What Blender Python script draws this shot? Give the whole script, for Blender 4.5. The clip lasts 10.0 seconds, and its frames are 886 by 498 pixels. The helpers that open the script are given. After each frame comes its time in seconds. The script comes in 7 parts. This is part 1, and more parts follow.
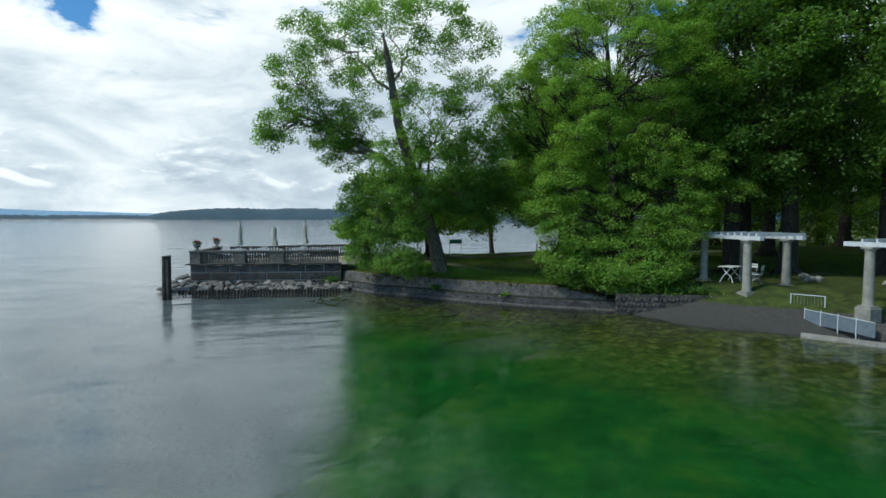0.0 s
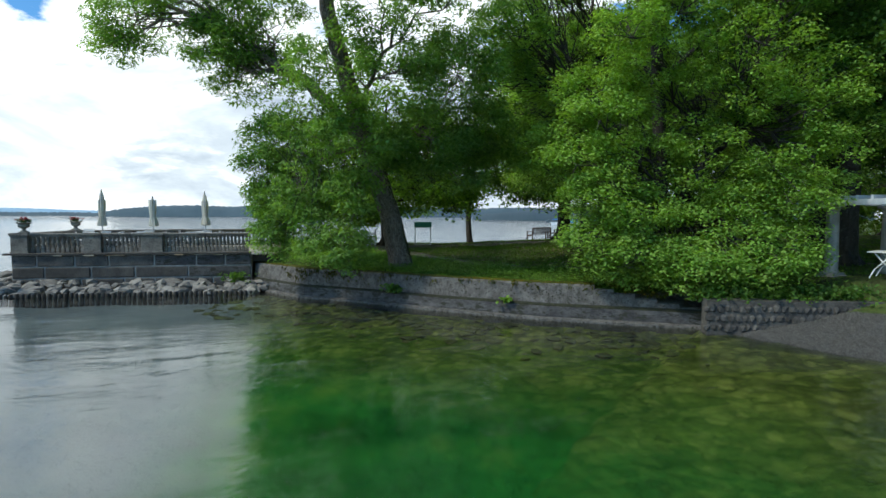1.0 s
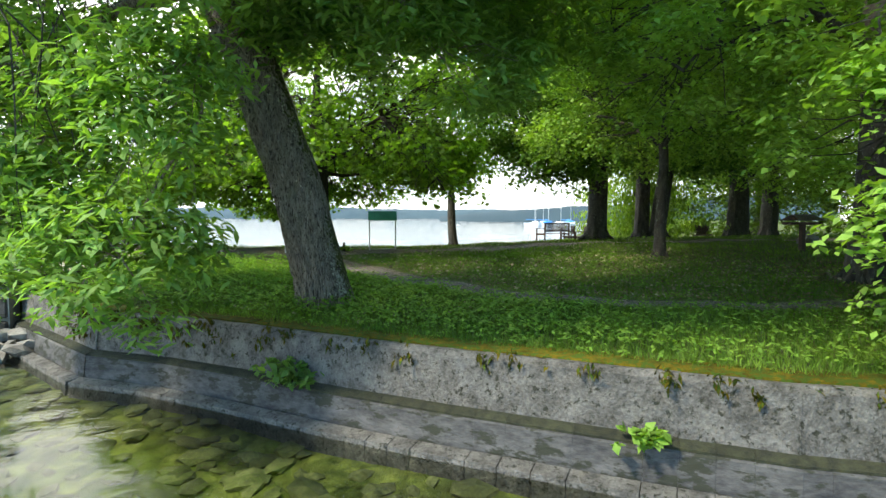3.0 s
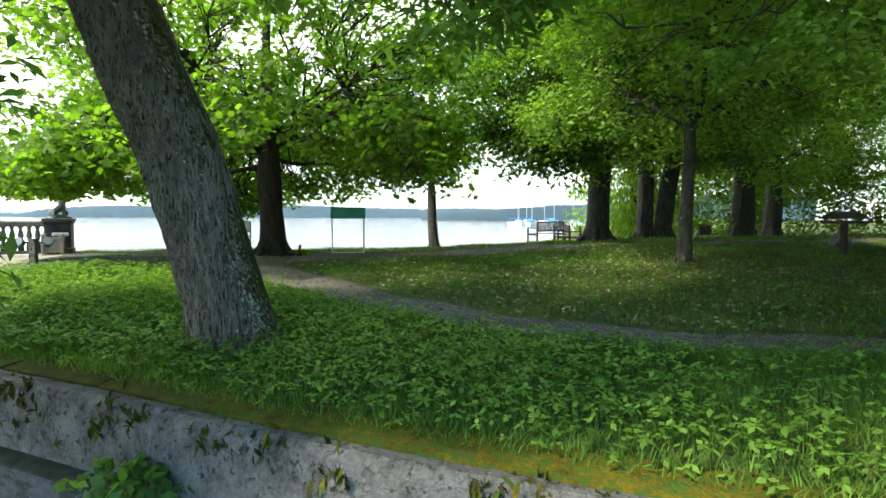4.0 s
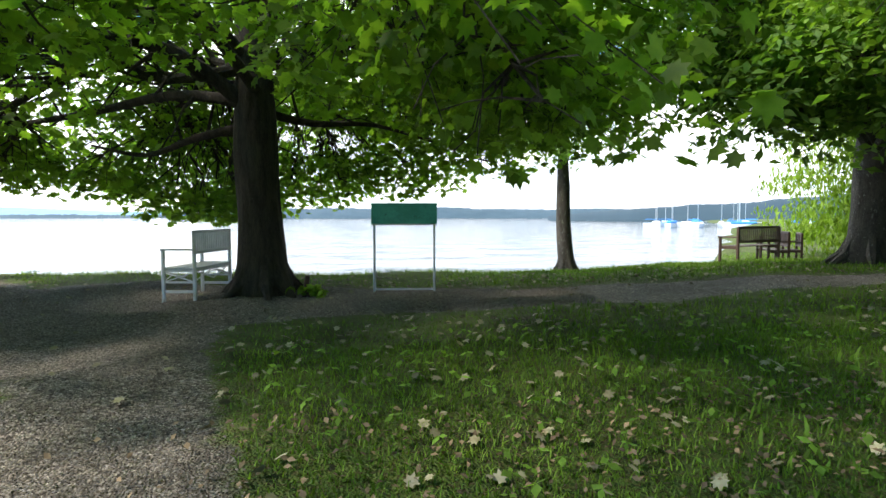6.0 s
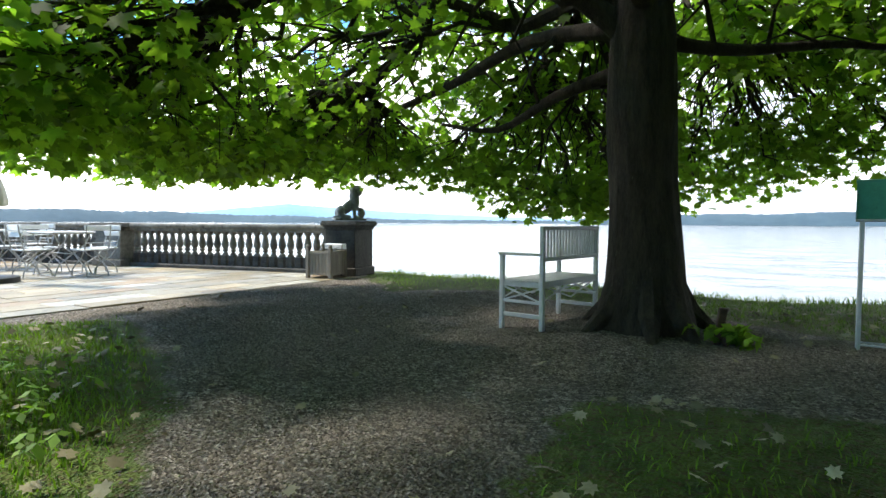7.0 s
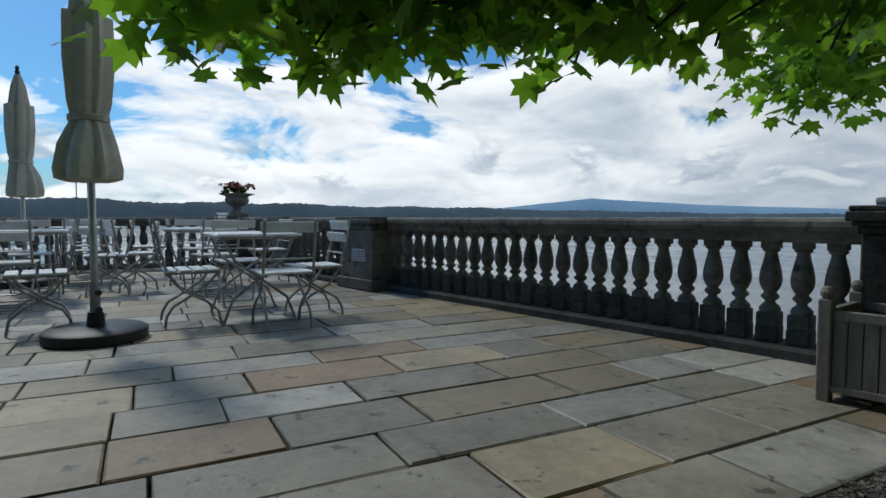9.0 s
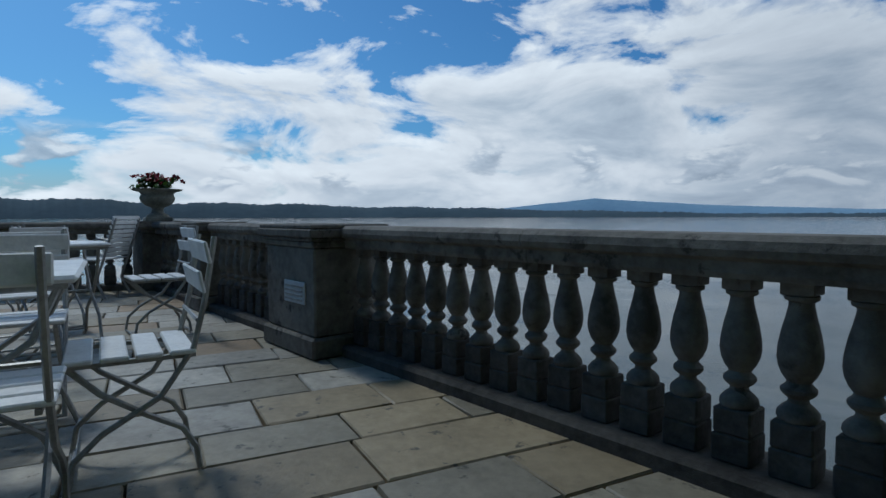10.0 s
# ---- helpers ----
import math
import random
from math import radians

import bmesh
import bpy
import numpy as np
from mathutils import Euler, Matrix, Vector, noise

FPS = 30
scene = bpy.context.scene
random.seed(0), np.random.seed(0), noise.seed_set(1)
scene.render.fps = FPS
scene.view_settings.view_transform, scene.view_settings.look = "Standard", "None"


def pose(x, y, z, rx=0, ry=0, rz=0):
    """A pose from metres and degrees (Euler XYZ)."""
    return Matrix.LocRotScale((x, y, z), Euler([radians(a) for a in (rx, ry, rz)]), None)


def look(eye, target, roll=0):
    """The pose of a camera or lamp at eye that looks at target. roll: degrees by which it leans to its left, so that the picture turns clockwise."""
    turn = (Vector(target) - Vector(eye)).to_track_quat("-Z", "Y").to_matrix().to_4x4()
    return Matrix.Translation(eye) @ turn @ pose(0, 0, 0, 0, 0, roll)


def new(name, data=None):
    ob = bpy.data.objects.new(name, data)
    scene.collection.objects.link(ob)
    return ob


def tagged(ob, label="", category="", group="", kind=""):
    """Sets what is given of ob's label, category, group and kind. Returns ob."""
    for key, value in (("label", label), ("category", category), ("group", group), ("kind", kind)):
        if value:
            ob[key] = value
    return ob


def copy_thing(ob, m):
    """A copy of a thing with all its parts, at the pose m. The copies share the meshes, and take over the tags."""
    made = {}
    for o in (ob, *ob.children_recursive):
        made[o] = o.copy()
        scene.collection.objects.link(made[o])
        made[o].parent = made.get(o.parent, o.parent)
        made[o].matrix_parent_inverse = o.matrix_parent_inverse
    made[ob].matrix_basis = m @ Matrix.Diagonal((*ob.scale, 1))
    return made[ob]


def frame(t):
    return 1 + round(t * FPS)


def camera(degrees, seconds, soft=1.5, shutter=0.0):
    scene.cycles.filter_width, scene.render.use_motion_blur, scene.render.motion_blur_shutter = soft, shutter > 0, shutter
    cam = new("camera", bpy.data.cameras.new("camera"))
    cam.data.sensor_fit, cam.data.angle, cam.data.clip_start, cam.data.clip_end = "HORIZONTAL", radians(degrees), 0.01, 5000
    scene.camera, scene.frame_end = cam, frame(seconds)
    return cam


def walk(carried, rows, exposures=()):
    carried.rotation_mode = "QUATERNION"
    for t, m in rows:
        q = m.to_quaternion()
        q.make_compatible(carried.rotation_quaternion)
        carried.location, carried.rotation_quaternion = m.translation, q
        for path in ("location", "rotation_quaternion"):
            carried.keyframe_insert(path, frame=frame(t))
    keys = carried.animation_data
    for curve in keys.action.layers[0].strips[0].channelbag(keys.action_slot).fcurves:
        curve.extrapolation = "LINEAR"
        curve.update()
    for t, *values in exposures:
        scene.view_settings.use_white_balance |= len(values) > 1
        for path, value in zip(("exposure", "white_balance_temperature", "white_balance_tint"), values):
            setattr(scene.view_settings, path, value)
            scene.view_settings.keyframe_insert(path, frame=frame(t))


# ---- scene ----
cam = camera(75.7, 10.0)
PATH = [
    (0, (2.121, -1.346, 4.456), (2.633, 0.584, 4.343), -0.1),
    (0.5, (3.731, 4.731, 3.766), (4.318, 6.639, 3.651), -0.0),
    (1, (5.223, 9.775, 3.098), (5.851, 11.67, 2.981), 0.1),
    (1.6, (7.263, 15.37, 2.635), (7.895, 17.264, 2.521), 0.1),
    (2, (8.142, 18.805, 2.535), (8.785, 20.695, 2.423), 0.0),
    (2.2, (8.445, 19.942, 2.506), (9.089, 21.832, 2.395), -0.0),
    (3.3, (9.187, 22.149, 2.552), (9.961, 23.99, 2.443), 0.1),
    (3.5, (9.504, 22.734, 2.531), (10.287, 24.571, 2.423), 0.1),
    (4, (10.169, 24.466, 2.5), (10.966, 26.297, 2.386), 0.1),
    (4.5, (10.897, 26.104, 2.539), (11.696, 27.934, 2.423), 0.3),
    (5, (11.653, 27.901, 2.429), (12.448, 29.733, 2.314), 0.4),
    (5.2, (11.946, 28.696, 2.434), (12.739, 30.529, 2.321), 0.2),
    (6.3, (13.131, 32.674, 2.566), (13.173, 34.67, 2.454), -0.2),
    (6.5, (13.063, 33.3, 2.556), (12.837, 35.284, 2.439), -0.4),
    (7, (12.628, 34.636, 2.41), (11.756, 36.434, 2.317), 0.3),
    (7.5, (11.611, 36.068, 2.334), (10.258, 37.537, 2.235), 0.2),
    (8, (10.49, 37.076, 2.281), (9.009, 38.415, 2.176), 0.1),
    (8.5, (9.229, 38.021, 2.355), (7.594, 39.167, 2.239), -0.0),
    (9, (7.754, 39.041, 2.371), (6.105, 40.167, 2.257), 0.0),
    (9.5, (6.350, 40.020, 2.385), (4.699, 41.143, 2.273), 0.0),
    (10, (5.310, 40.728, 2.419), (3.656, 41.847, 2.306), -0.1),
]
EXPOSURES = [(0.0, -0.2, 6400, 2), (0.5, 0.0, 6400, 2), (1.0, 0.2, 6600, 4), (2.0, 0.95, 7200, 8), (3.5, 1.58, 7500, 3), (4.0, 1.62, 7300, 3), (4.5, 1.76, 7100, 4), (5.0, 1.66, 7000, 6), (6.5, 1.5, 6900, 11), (7.0, 1.5, 6800, 9), (7.5, 1.4, 6600, 9), (8.2, 0.4, 7000, 10), (8.7, -0.38, 6900, 10), (9.0, -0.82, 6200, 7), (10.0, -1.2, 5700, 5)]
walk(cam, [(t, look(eye, target, roll)) for t, eye, target, roll in PATH], EXPOSURES)

# ---- world and sun ----
SUN_AZ, SUN_EL = 100.0, 48.0  # degrees left of +y, and up
world = bpy.data.worlds.new("sky")
scene.world = world
world.use_nodes = True


def node(tree, kind, **values):
    n = tree.nodes.new(kind)
    for key, value in values.items():
        if key in n.inputs:
            n.inputs[key].default_value = value
    return n


def ramp(tree, stops, smooth=False):
    n = tree.nodes.new("ShaderNodeValToRGB")
    n.color_ramp.interpolation = "EASE" if smooth else "LINEAR"
    els = n.color_ramp.elements
    while len(els) < len(stops):
        els.new(0.5)
    for e, (at, c) in zip(els, stops):
        e.position, e.color = at, (*c, 1) if len(c) == 3 else c
    return n


def math_node(tree, op, a, b=None, clamp=False):
    n = tree.nodes.new("ShaderNodeMath")
    n.operation, n.use_clamp = op, clamp
    for i, v in enumerate((a, b)):
        if v is None:
            continue
        if isinstance(v, (int, float)):
            n.inputs[i].default_value = v
        else:
            tree.links.new(v, n.inputs[i])
    return n.outputs[0]


def mix_node(tree, fac, a, b, blend="MIX"):
    n = tree.nodes.new("ShaderNodeMix")
    n.data_type, n.blend_type = "RGBA", blend
    for i, v in ((0, fac), (6, a), (7, b)):
        if isinstance(v, (int, float)):
            n.inputs[i].default_value = v
        elif isinstance(v, tuple):
            n.inputs[i].default_value = (*v, 1)
        else:
            tree.links.new(v, n.inputs[i])
    return n.outputs[2]


def build_sky():
    t = world.node_tree
    link = t.links.new
    t.nodes.clear()
    sky = t.nodes.new("ShaderNodeTexSky")
    sky.sky_type, sky.sun_disc = "NISHITA", False
    sky.sun_elevation, sky.sun_rotation = radians(SUN_EL), radians(-SUN_AZ)
    coord = t.nodes.new("ShaderNodeTexCoord")
    sep = t.nodes.new("ShaderNodeSeparateXYZ")
    link(coord.outputs["Generated"], sep.inputs[0])
    up = math_node(t, "MAXIMUM", sep.outputs[2], 0.0)
    low = ramp(t, [(0.0, (1, 1, 1)), (0.09, (0, 0, 0))], True)
    link(up, low.inputs[0])

    def billows(lift, scale, detail, rough):
        """Cloud density in a direction, or a little above it."""
        com = t.nodes.new("ShaderNodeCombineXYZ")
        link(sep.outputs[0], com.inputs[0])
        link(sep.outputs[1], com.inputs[1])
        link(math_node(t, "MULTIPLY", math_node(t, "ADD", up, lift), 2.5), com.inputs[2])
        n = node(t, "ShaderNodeTexNoise", Scale=scale, Detail=detail, Roughness=rough, Distortion=0.35)
        link(com.outputs[0], n.inputs["Vector"])
        return n.outputs["Fac"]
    body = billows(0.0, 4.4, 12.0, 0.57)
    above = billows(0.020, 4.4, 12.0, 0.57)
    puff = billows(0.3, 8.5, 8.0, 0.52)
    puff_above = billows(0.311, 8.5, 8.0, 0.52)
    sheet = ramp(t, [(0.0, (1, 1, 1)), (0.15, (0.92, 0.92, 0.92)), (0.25, (0, 0, 0))], True)
    link(up, sheet.inputs[0])
    north = math_node(t, "MULTIPLY", math_node(t, "SUBTRACT", sep.outputs[1], 0.5), 0.24)
    dense = math_node(t, "ADD", body, math_node(t, "ADD", north, math_node(t, "MULTIPLY", sheet.outputs[0], 0.17)))
    cover = ramp(t, [(0.475, (0, 0, 0)), (0.515, (0.6, 0.6, 0.6)), (0.575, (1, 1, 1))])
    link(dense, cover.inputs[0])
    relief = math_node(t, "MULTIPLY", math_node(t, "SUBTRACT", body, above), 1.15)
    thick = math_node(t, "MULTIPLY", math_node(t, "SUBTRACT", dense, 0.66), -0.9)
    tone = ramp(t, [(0.20, (0.40, 0.47, 0.57)), (0.42, (0.72, 0.78, 0.85)), (0.58, (1.02, 1.03, 1.05)), (0.80, (1.28, 1.28, 1.27))])
    link(math_node(t, "ADD", relief, math_node(t, "ADD", thick, 0.55)), tone.inputs[0])
    lit = ramp(t, [(0.12, (1, 1, 1)), (0.36, (0.70, 0.72, 0.75)), (0.70, (0.62, 0.65, 0.69))], True)
    link(math_node(t, "ADD", math_node(t, "MULTIPLY", sep.outputs[0], 0.5), 0.5), lit.inputs[0])
    high = ramp(t, [(0.25, (0, 0, 0)), (0.60, (1, 1, 1))], True)
    link(up, high.inputs[0])
    side = mix_node(t, high.outputs[0], lit.outputs[0], (1.0, 1.0, 1.0))
    cloud = mix_node(t, 1.0, mix_node(t, 1.0, tone.outputs[0], (10.2, 10.2, 10.2), "MULTIPLY"), side, "MULTIPLY")
    blue = mix_node(t, 1.0, sky.outputs[0], (0.40, 0.78, 1.12), "MULTIPLY")
    blue = mix_node(t, low.outputs[0], blue, (5.6, 6.9, 7.8))
    both = mix_node(t, cover.outputs[0], blue, cloud)
    # small heaped clouds with grey undersides, low over the lake
    belt = ramp(t, [(0.03, (0, 0, 0)), (0.055, (1, 1, 1)), (0.10, (1, 1, 1)), (0.15, (0, 0, 0))], True)
    link(up, belt.inputs[0])
    heap = ramp(t, [(0.53, (0, 0, 0)), (0.61, (0.85, 0.85, 0.85))], True)
    link(puff, heap.inputs[0])
    swell = ramp(t, [(0.30, (0.46, 0.53, 0.62)), (0.50, (0.70, 0.76, 0.84)), (0.62, (1.10, 1.10, 1.10))])
    link(math_node(t, "ADD", math_node(t, "MULTIPLY", math_node(t, "SUBTRACT", puff, puff_above), 1.5), 0.46), swell.inputs[0])
    heaped = mix_node(t, 1.0, mix_node(t, 1.0, swell.outputs[0], (10.2, 10.2, 10.2), "MULTIPLY"), side, "MULTIPLY")
    both = mix_node(t, math_node(t, "MULTIPLY", belt.outputs[0], heap.outputs[0]), both, heaped)
    bg = node(t, "ShaderNodeBackground", Strength=0.15)
    link(both, bg.inputs[0])
    out = t.nodes.new("ShaderNodeOutputWorld")
    link(bg.outputs[0], out.inputs[0])


build_sky()
sun = new("sun", bpy.data.lights.new("sun", "SUN"))
sun.data.energy, sun.data.angle, sun.data.color = 2.9, radians(7), (1.0, 0.95, 0.86)
sun.matrix_world = look((0, 0, 30), (30 * math.sin(radians(SUN_AZ)), -30 * math.cos(radians(SUN_AZ)), 30 - 30 * math.tan(radians(SUN_EL))))

# ---- materials ----


def material(name, c1, c2, scale=4.0, rough=0.7, bump=0.3, bscale=None, c3=None, spot=0.62, metal=0.0, vary=0.15, stretch=(1, 1, 1), leafy=0.0, bdist=0.02, spec=0.4):
    """Two tones of a surface mottled at two scales, with spots of a third, relief, and a slight change from piece to piece."""
    m = bpy.data.materials.new(name)
    m.use_nodes = True
    t = m.node_tree
    link = t.links.new
    t.nodes.clear()
    out = t.nodes.new("ShaderNodeOutputMaterial")
    bsdf = node(t, "ShaderNodeBsdfPrincipled", Roughness=rough, Metallic=metal)
    bsdf.inputs["Specular IOR Level"].default_value = spec
    geo = t.nodes.new("ShaderNodeNewGeometry")
    mapping = t.nodes.new("ShaderNodeMapping")
    mapping.inputs["Scale"].default_value = stretch
    link(geo.outputs["Position"], mapping.inputs[0])
    n1 = node(t, "ShaderNodeTexNoise", Scale=scale, Detail=6.0, Roughness=0.6)
    n2 = node(t, "ShaderNodeTexNoise", Scale=scale * 7.3, Detail=5.0, Roughness=0.65)
    for n in (n1, n2):
        link(mapping.outputs[0], n.inputs["Vector"])
    fac = math_node(t, "ADD", math_node(t, "MULTIPLY", n1.outputs["Fac"], 0.6), math_node(t, "MULTIPLY", n2.outputs["Fac"], 0.4))
    r = ramp(t, [(0.38, c1), (0.62, c2)])
    link(fac, r.inputs[0])
    colour = r.outputs[0]
    if c3:
        n3 = node(t, "ShaderNodeTexNoise", Scale=scale * 2.7, Detail=7.0, Roughness=0.7)
        link(mapping.outputs[0], n3.inputs["Vector"])
        s = ramp(t, [(spot, (0, 0, 0)), (spot + 0.05, (1, 1, 1))])
        link(n3.outputs["Fac"], s.inputs[0])
        colour = mix_node(t, s.outputs[0], colour, c3)
    if vary:
        info = t.nodes.new("ShaderNodeObjectInfo")
        both = math_node(t, "FRACT", math_node(t, "ADD", info.outputs["Random"], geo.outputs["Random Per Island"]))
        v = math_node(t, "ADD", math_node(t, "MULTIPLY", both, 2 * vary), 1 - vary)
        hsv = node(t, "ShaderNodeHueSaturation")
        link(v, hsv.inputs["Value"])
        link(colour, hsv.inputs["Color"])
        colour = hsv.outputs[0]
    link(colour, bsdf.inputs["Base Color"])
    if bump:
        b = node(t, "ShaderNodeBump", Strength=bump, Distance=bdist)
        nb = node(t, "ShaderNodeTexNoise", Scale=bscale or scale * 6, Detail=6.0, Roughness=0.65)
        link(mapping.outputs[0], nb.inputs["Vector"])
        link(nb.outputs["Fac"], b.inputs["Height"])
        link(b.outputs[0], bsdf.inputs["Normal"])
    if leafy:
        tr = t.nodes.new("ShaderNodeBsdfTranslucent")
        warm = mix_node(t, 1.0, colour, (1.6, 1.78, 0.55), "MULTIPLY")
        link(warm, tr.inputs[0])
        mx = node(t, "ShaderNodeMixShader", Fac=leafy)
        link(bsdf.outputs[0], mx.inputs[1])
        link(tr.outputs[0], mx.inputs[2])
        link(mx.outputs[0], out.inputs[0])
    else:
        link(bsdf.outputs[0], out.inputs[0])
    return m


def water_material():
    m = bpy.data.materials.new("lake_water")
    m.use_nodes = True
    t = m.node_tree
    link = t.links.new
    t.nodes.clear()
    out = t.nodes.new("ShaderNodeOutputMaterial")
    geo = t.nodes.new("ShaderNodeNewGeometry")
    mapping = t.nodes.new("ShaderNodeMapping")
    mapping.inputs["Scale"].default_value = (0.7, 1.5, 1)
    mapping.inputs["Rotation"].default_value = (0, 0, radians(-20))
    link(geo.outputs["Position"], mapping.inputs[0])
    a = node(t, "ShaderNodeTexNoise", Scale=1.1, Detail=4.0, Roughness=0.55)
    b = node(t, "ShaderNodeTexNoise", Scale=0.22, Detail=3.0, Roughness=0.5)
    for n in (a, b):
        link(mapping.outputs[0], n.inputs["Vector"])
    patch = ramp(t, [(0.40, (0.18, 0.18, 0.18)), (0.62, (1, 1, 1))])
    link(b.outputs["Fac"], patch.inputs[0])
    c = node(t, "ShaderNodeTexNoise", Scale=5.2, Detail=5.0, Roughness=0.5)
    link(mapping.outputs[0], c.inputs["Vector"])
    fine = math_node(t, "ADD", math_node(t, "MULTIPLY", c.outputs["Fac"], 0.50), a.outputs["Fac"])
    h = math_node(t, "ADD", math_node(t, "MULTIPLY", fine, patch.outputs[0]), math_node(t, "MULTIPLY", b.outputs["Fac"], 1.2))
    bump = node(t, "ShaderNodeBump", Strength=0.26, Distance=0.13)
    link(h, bump.inputs["Height"])
    fres = node(t, "ShaderNodeFresnel", IOR=1.47)
    link(bump.outputs[0], fres.inputs["Normal"])
    clear = node(t, "ShaderNodeBsdfTransparent")
    clear.inputs[0].default_value = (0.90, 0.96, 0.92, 1)
    gloss = node(t, "ShaderNodeBsdfGlossy", Roughness=0.03)
    link(bump.outputs[0], gloss.inputs["Normal"])
    mx = t.nodes.new("ShaderNodeMixShader")
    link(fres.outputs[0], mx.inputs[0])
    link(clear.outputs[0], mx.inputs[1])
    link(gloss.outputs[0], mx.inputs[2])
    link(mx.outputs[0], out.inputs[0])
    return m


def ground_material():
    """Grass, gravel path, shingle beach and lake bed on one sheet, told apart by a colour layer of the mesh."""
    m = bpy.data.materials.new("ground_cover")
    m.use_nodes = True
    t = m.node_tree
    link = t.links.new
    t.nodes.clear()
    out = t.nodes.new("ShaderNodeOutputMaterial")
    bsdf = node(t, "ShaderNodeBsdfPrincipled", Roughness=0.9)
    bsdf.inputs["Specular IOR Level"].default_value = 0.2
    geo = t.nodes.new("ShaderNodeNewGeometry")
    layer = t.nodes.new("ShaderNodeVertexColor")
    layer.layer_name = "cover"
    sep = t.nodes.new("ShaderNodeSeparateColor")
    link(layer.outputs[0], sep.inputs[0])

    def noise_at(scale, detail=6.0, rough=0.6):
        n = node(t, "ShaderNodeTexNoise", Scale=scale, Detail=detail, Roughness=rough)
        link(geo.outputs["Position"], n.inputs["Vector"])
        return n.outputs["Fac"]

    def two(fac, stops):
        r = ramp(t, stops)
        link(fac, r.inputs[0])
        return r.outputs[0]

    soil = two(noise_at(1.7, 8.0, 0.7), [(0.35, (0.045, 0.06, 0.018)), (0.5, (0.075, 0.12, 0.025)), (0.66, (0.13, 0.17, 0.04))])
    soil = mix_node(t, two(noise_at(34.0, 4.0), [(0.5, (0, 0, 0)), (0.62, (0.8, 0.8, 0.8))]), soil, (0.085, 0.06, 0.03))
    vor = node(t, "ShaderNodeTexVoronoi", Scale=60.0)
    link(geo.outputs["Position"], vor.inputs["Vector"])
    sepv = t.nodes.new("ShaderNodeSeparateColor")
    link(vor.outputs["Color"], sepv.inputs[0])
    gravel = two(sepv.outputs[0], [(0.0, (0.062, 0.053, 0.045)), (0.6, (0.185, 0.162, 0.138)), (1.0, (0.46, 0.415, 0.365))])
    gravel = mix_node(t, two(noise_at(1.1, 7.0, 0.7), [(0.42, (0, 0, 0)), (0.64, (0.6, 0.6, 0.6))]), gravel, (0.085, 0.073, 0.060))
    shingle = two(sepv.outputs[1], [(0.0, (0.045, 0.043, 0.041)), (0.6, (0.095, 0.09, 0.083)), (1.0, (0.20, 0.195, 0.18))])
    vb = node(t, "ShaderNodeTexVoronoi", Scale=3.4)
    vb.feature = "SMOOTH_F1"
    vb.inputs["Smoothness"].default_value = 0.35
    wob = node(t, "ShaderNodeTexNoise", Scale=2.6, Detail=6.0, Roughness=0.65)
    link(geo.outputs["Position"], wob.inputs["Vector"])
    link(mix_node(t, 0.6, geo.outputs["Position"], wob.outputs["Color"], "ADD"), vb.inputs["Vector"])
    sepb = t.nodes.new("ShaderNodeSeparateColor")
    link(vb.outputs["Color"], sepb.inputs[0])
    stones = two(math_node(t, "ADD", math_node(t, "MULTIPLY", sepb.outputs[0], 0.45), math_node(t, "MULTIPLY", noise_at(1.3, 8.0, 0.7), 0.6)), [(0.30, (0.12, 0.15, 0.026)), (0.52, (0.25, 0.30, 0.06)), (0.80, (0.44, 0.47, 0.115))])
    stones = mix_node(t, two(vb.outputs["Distance"], [(0.28, (0, 0, 0)), (0.70, (0.4, 0.4, 0.4))]), stones, (0.012, 0.016, 0.006))
    # bed weed, with the water's absorption and scattered light put into the green
    weed_and_scatter = two(noise_at(0.55, 7.0, 0.62), [(0.34, (0.009, 0.165, 0.024)), (0.52, (0.026, 0.25, 0.038)), (0.68, (0.11, 0.33, 0.045))])
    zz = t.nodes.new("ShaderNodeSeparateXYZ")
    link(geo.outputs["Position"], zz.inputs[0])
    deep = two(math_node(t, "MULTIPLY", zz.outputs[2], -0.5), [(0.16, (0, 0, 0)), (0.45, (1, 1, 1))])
    bed = mix_node(t, deep, stones, weed_and_scatter)
    # pale sky glare and scatter of the open water, painted on the bed
    glare_bed = two(noise_at(0.3, 6.0, 0.6), [(0.35, (0.29, 0.345, 0.38)), (0.65, (0.42, 0.47, 0.50))])
    bed = mix_node(t, sep.outputs[2], glare_bed, bed)
    edge = math_node(t, "ADD", sep.outputs[0], math_node(t, "MULTIPLY", math_node(t, "SUBTRACT", noise_at(3.0), 0.5), 0.7))
    c = mix_node(t, two(edge, [(0.44, (0, 0, 0)), (0.56, (1, 1, 1))]), soil, gravel)
    edge2 = math_node(t, "ADD", sep.outputs[1], math_node(t, "MULTIPLY", math_node(t, "SUBTRACT", noise_at(2.0), 0.5), 0.5))
    c = mix_node(t, two(edge2, [(0.44, (0, 0, 0)), (0.56, (1, 1, 1))]), c, shingle)
    under = two(math_node(t, "MULTIPLY", zz.outputs[2], -1.0), [(0.0, (0, 0, 0)), (0.06, (1, 1, 1))])
    c = mix_node(t, under, c, bed)
    link(c, bsdf.inputs["Base Color"])
    b = node(t, "ShaderNodeBump", Strength=1.0, Distance=0.03)
    h = math_node(t, "ADD", vor.outputs["Distance"], math_node(t, "MULTIPLY", noise_at(25.0), 0.8))
    link(h, b.inputs["Height"])
    b2 = node(t, "ShaderNodeBump", Strength=0.5, Distance=0.10)
    link(vb.outputs["Distance"], b2.inputs["Height"])
    link(b.outputs[0], b2.inputs["Normal"])
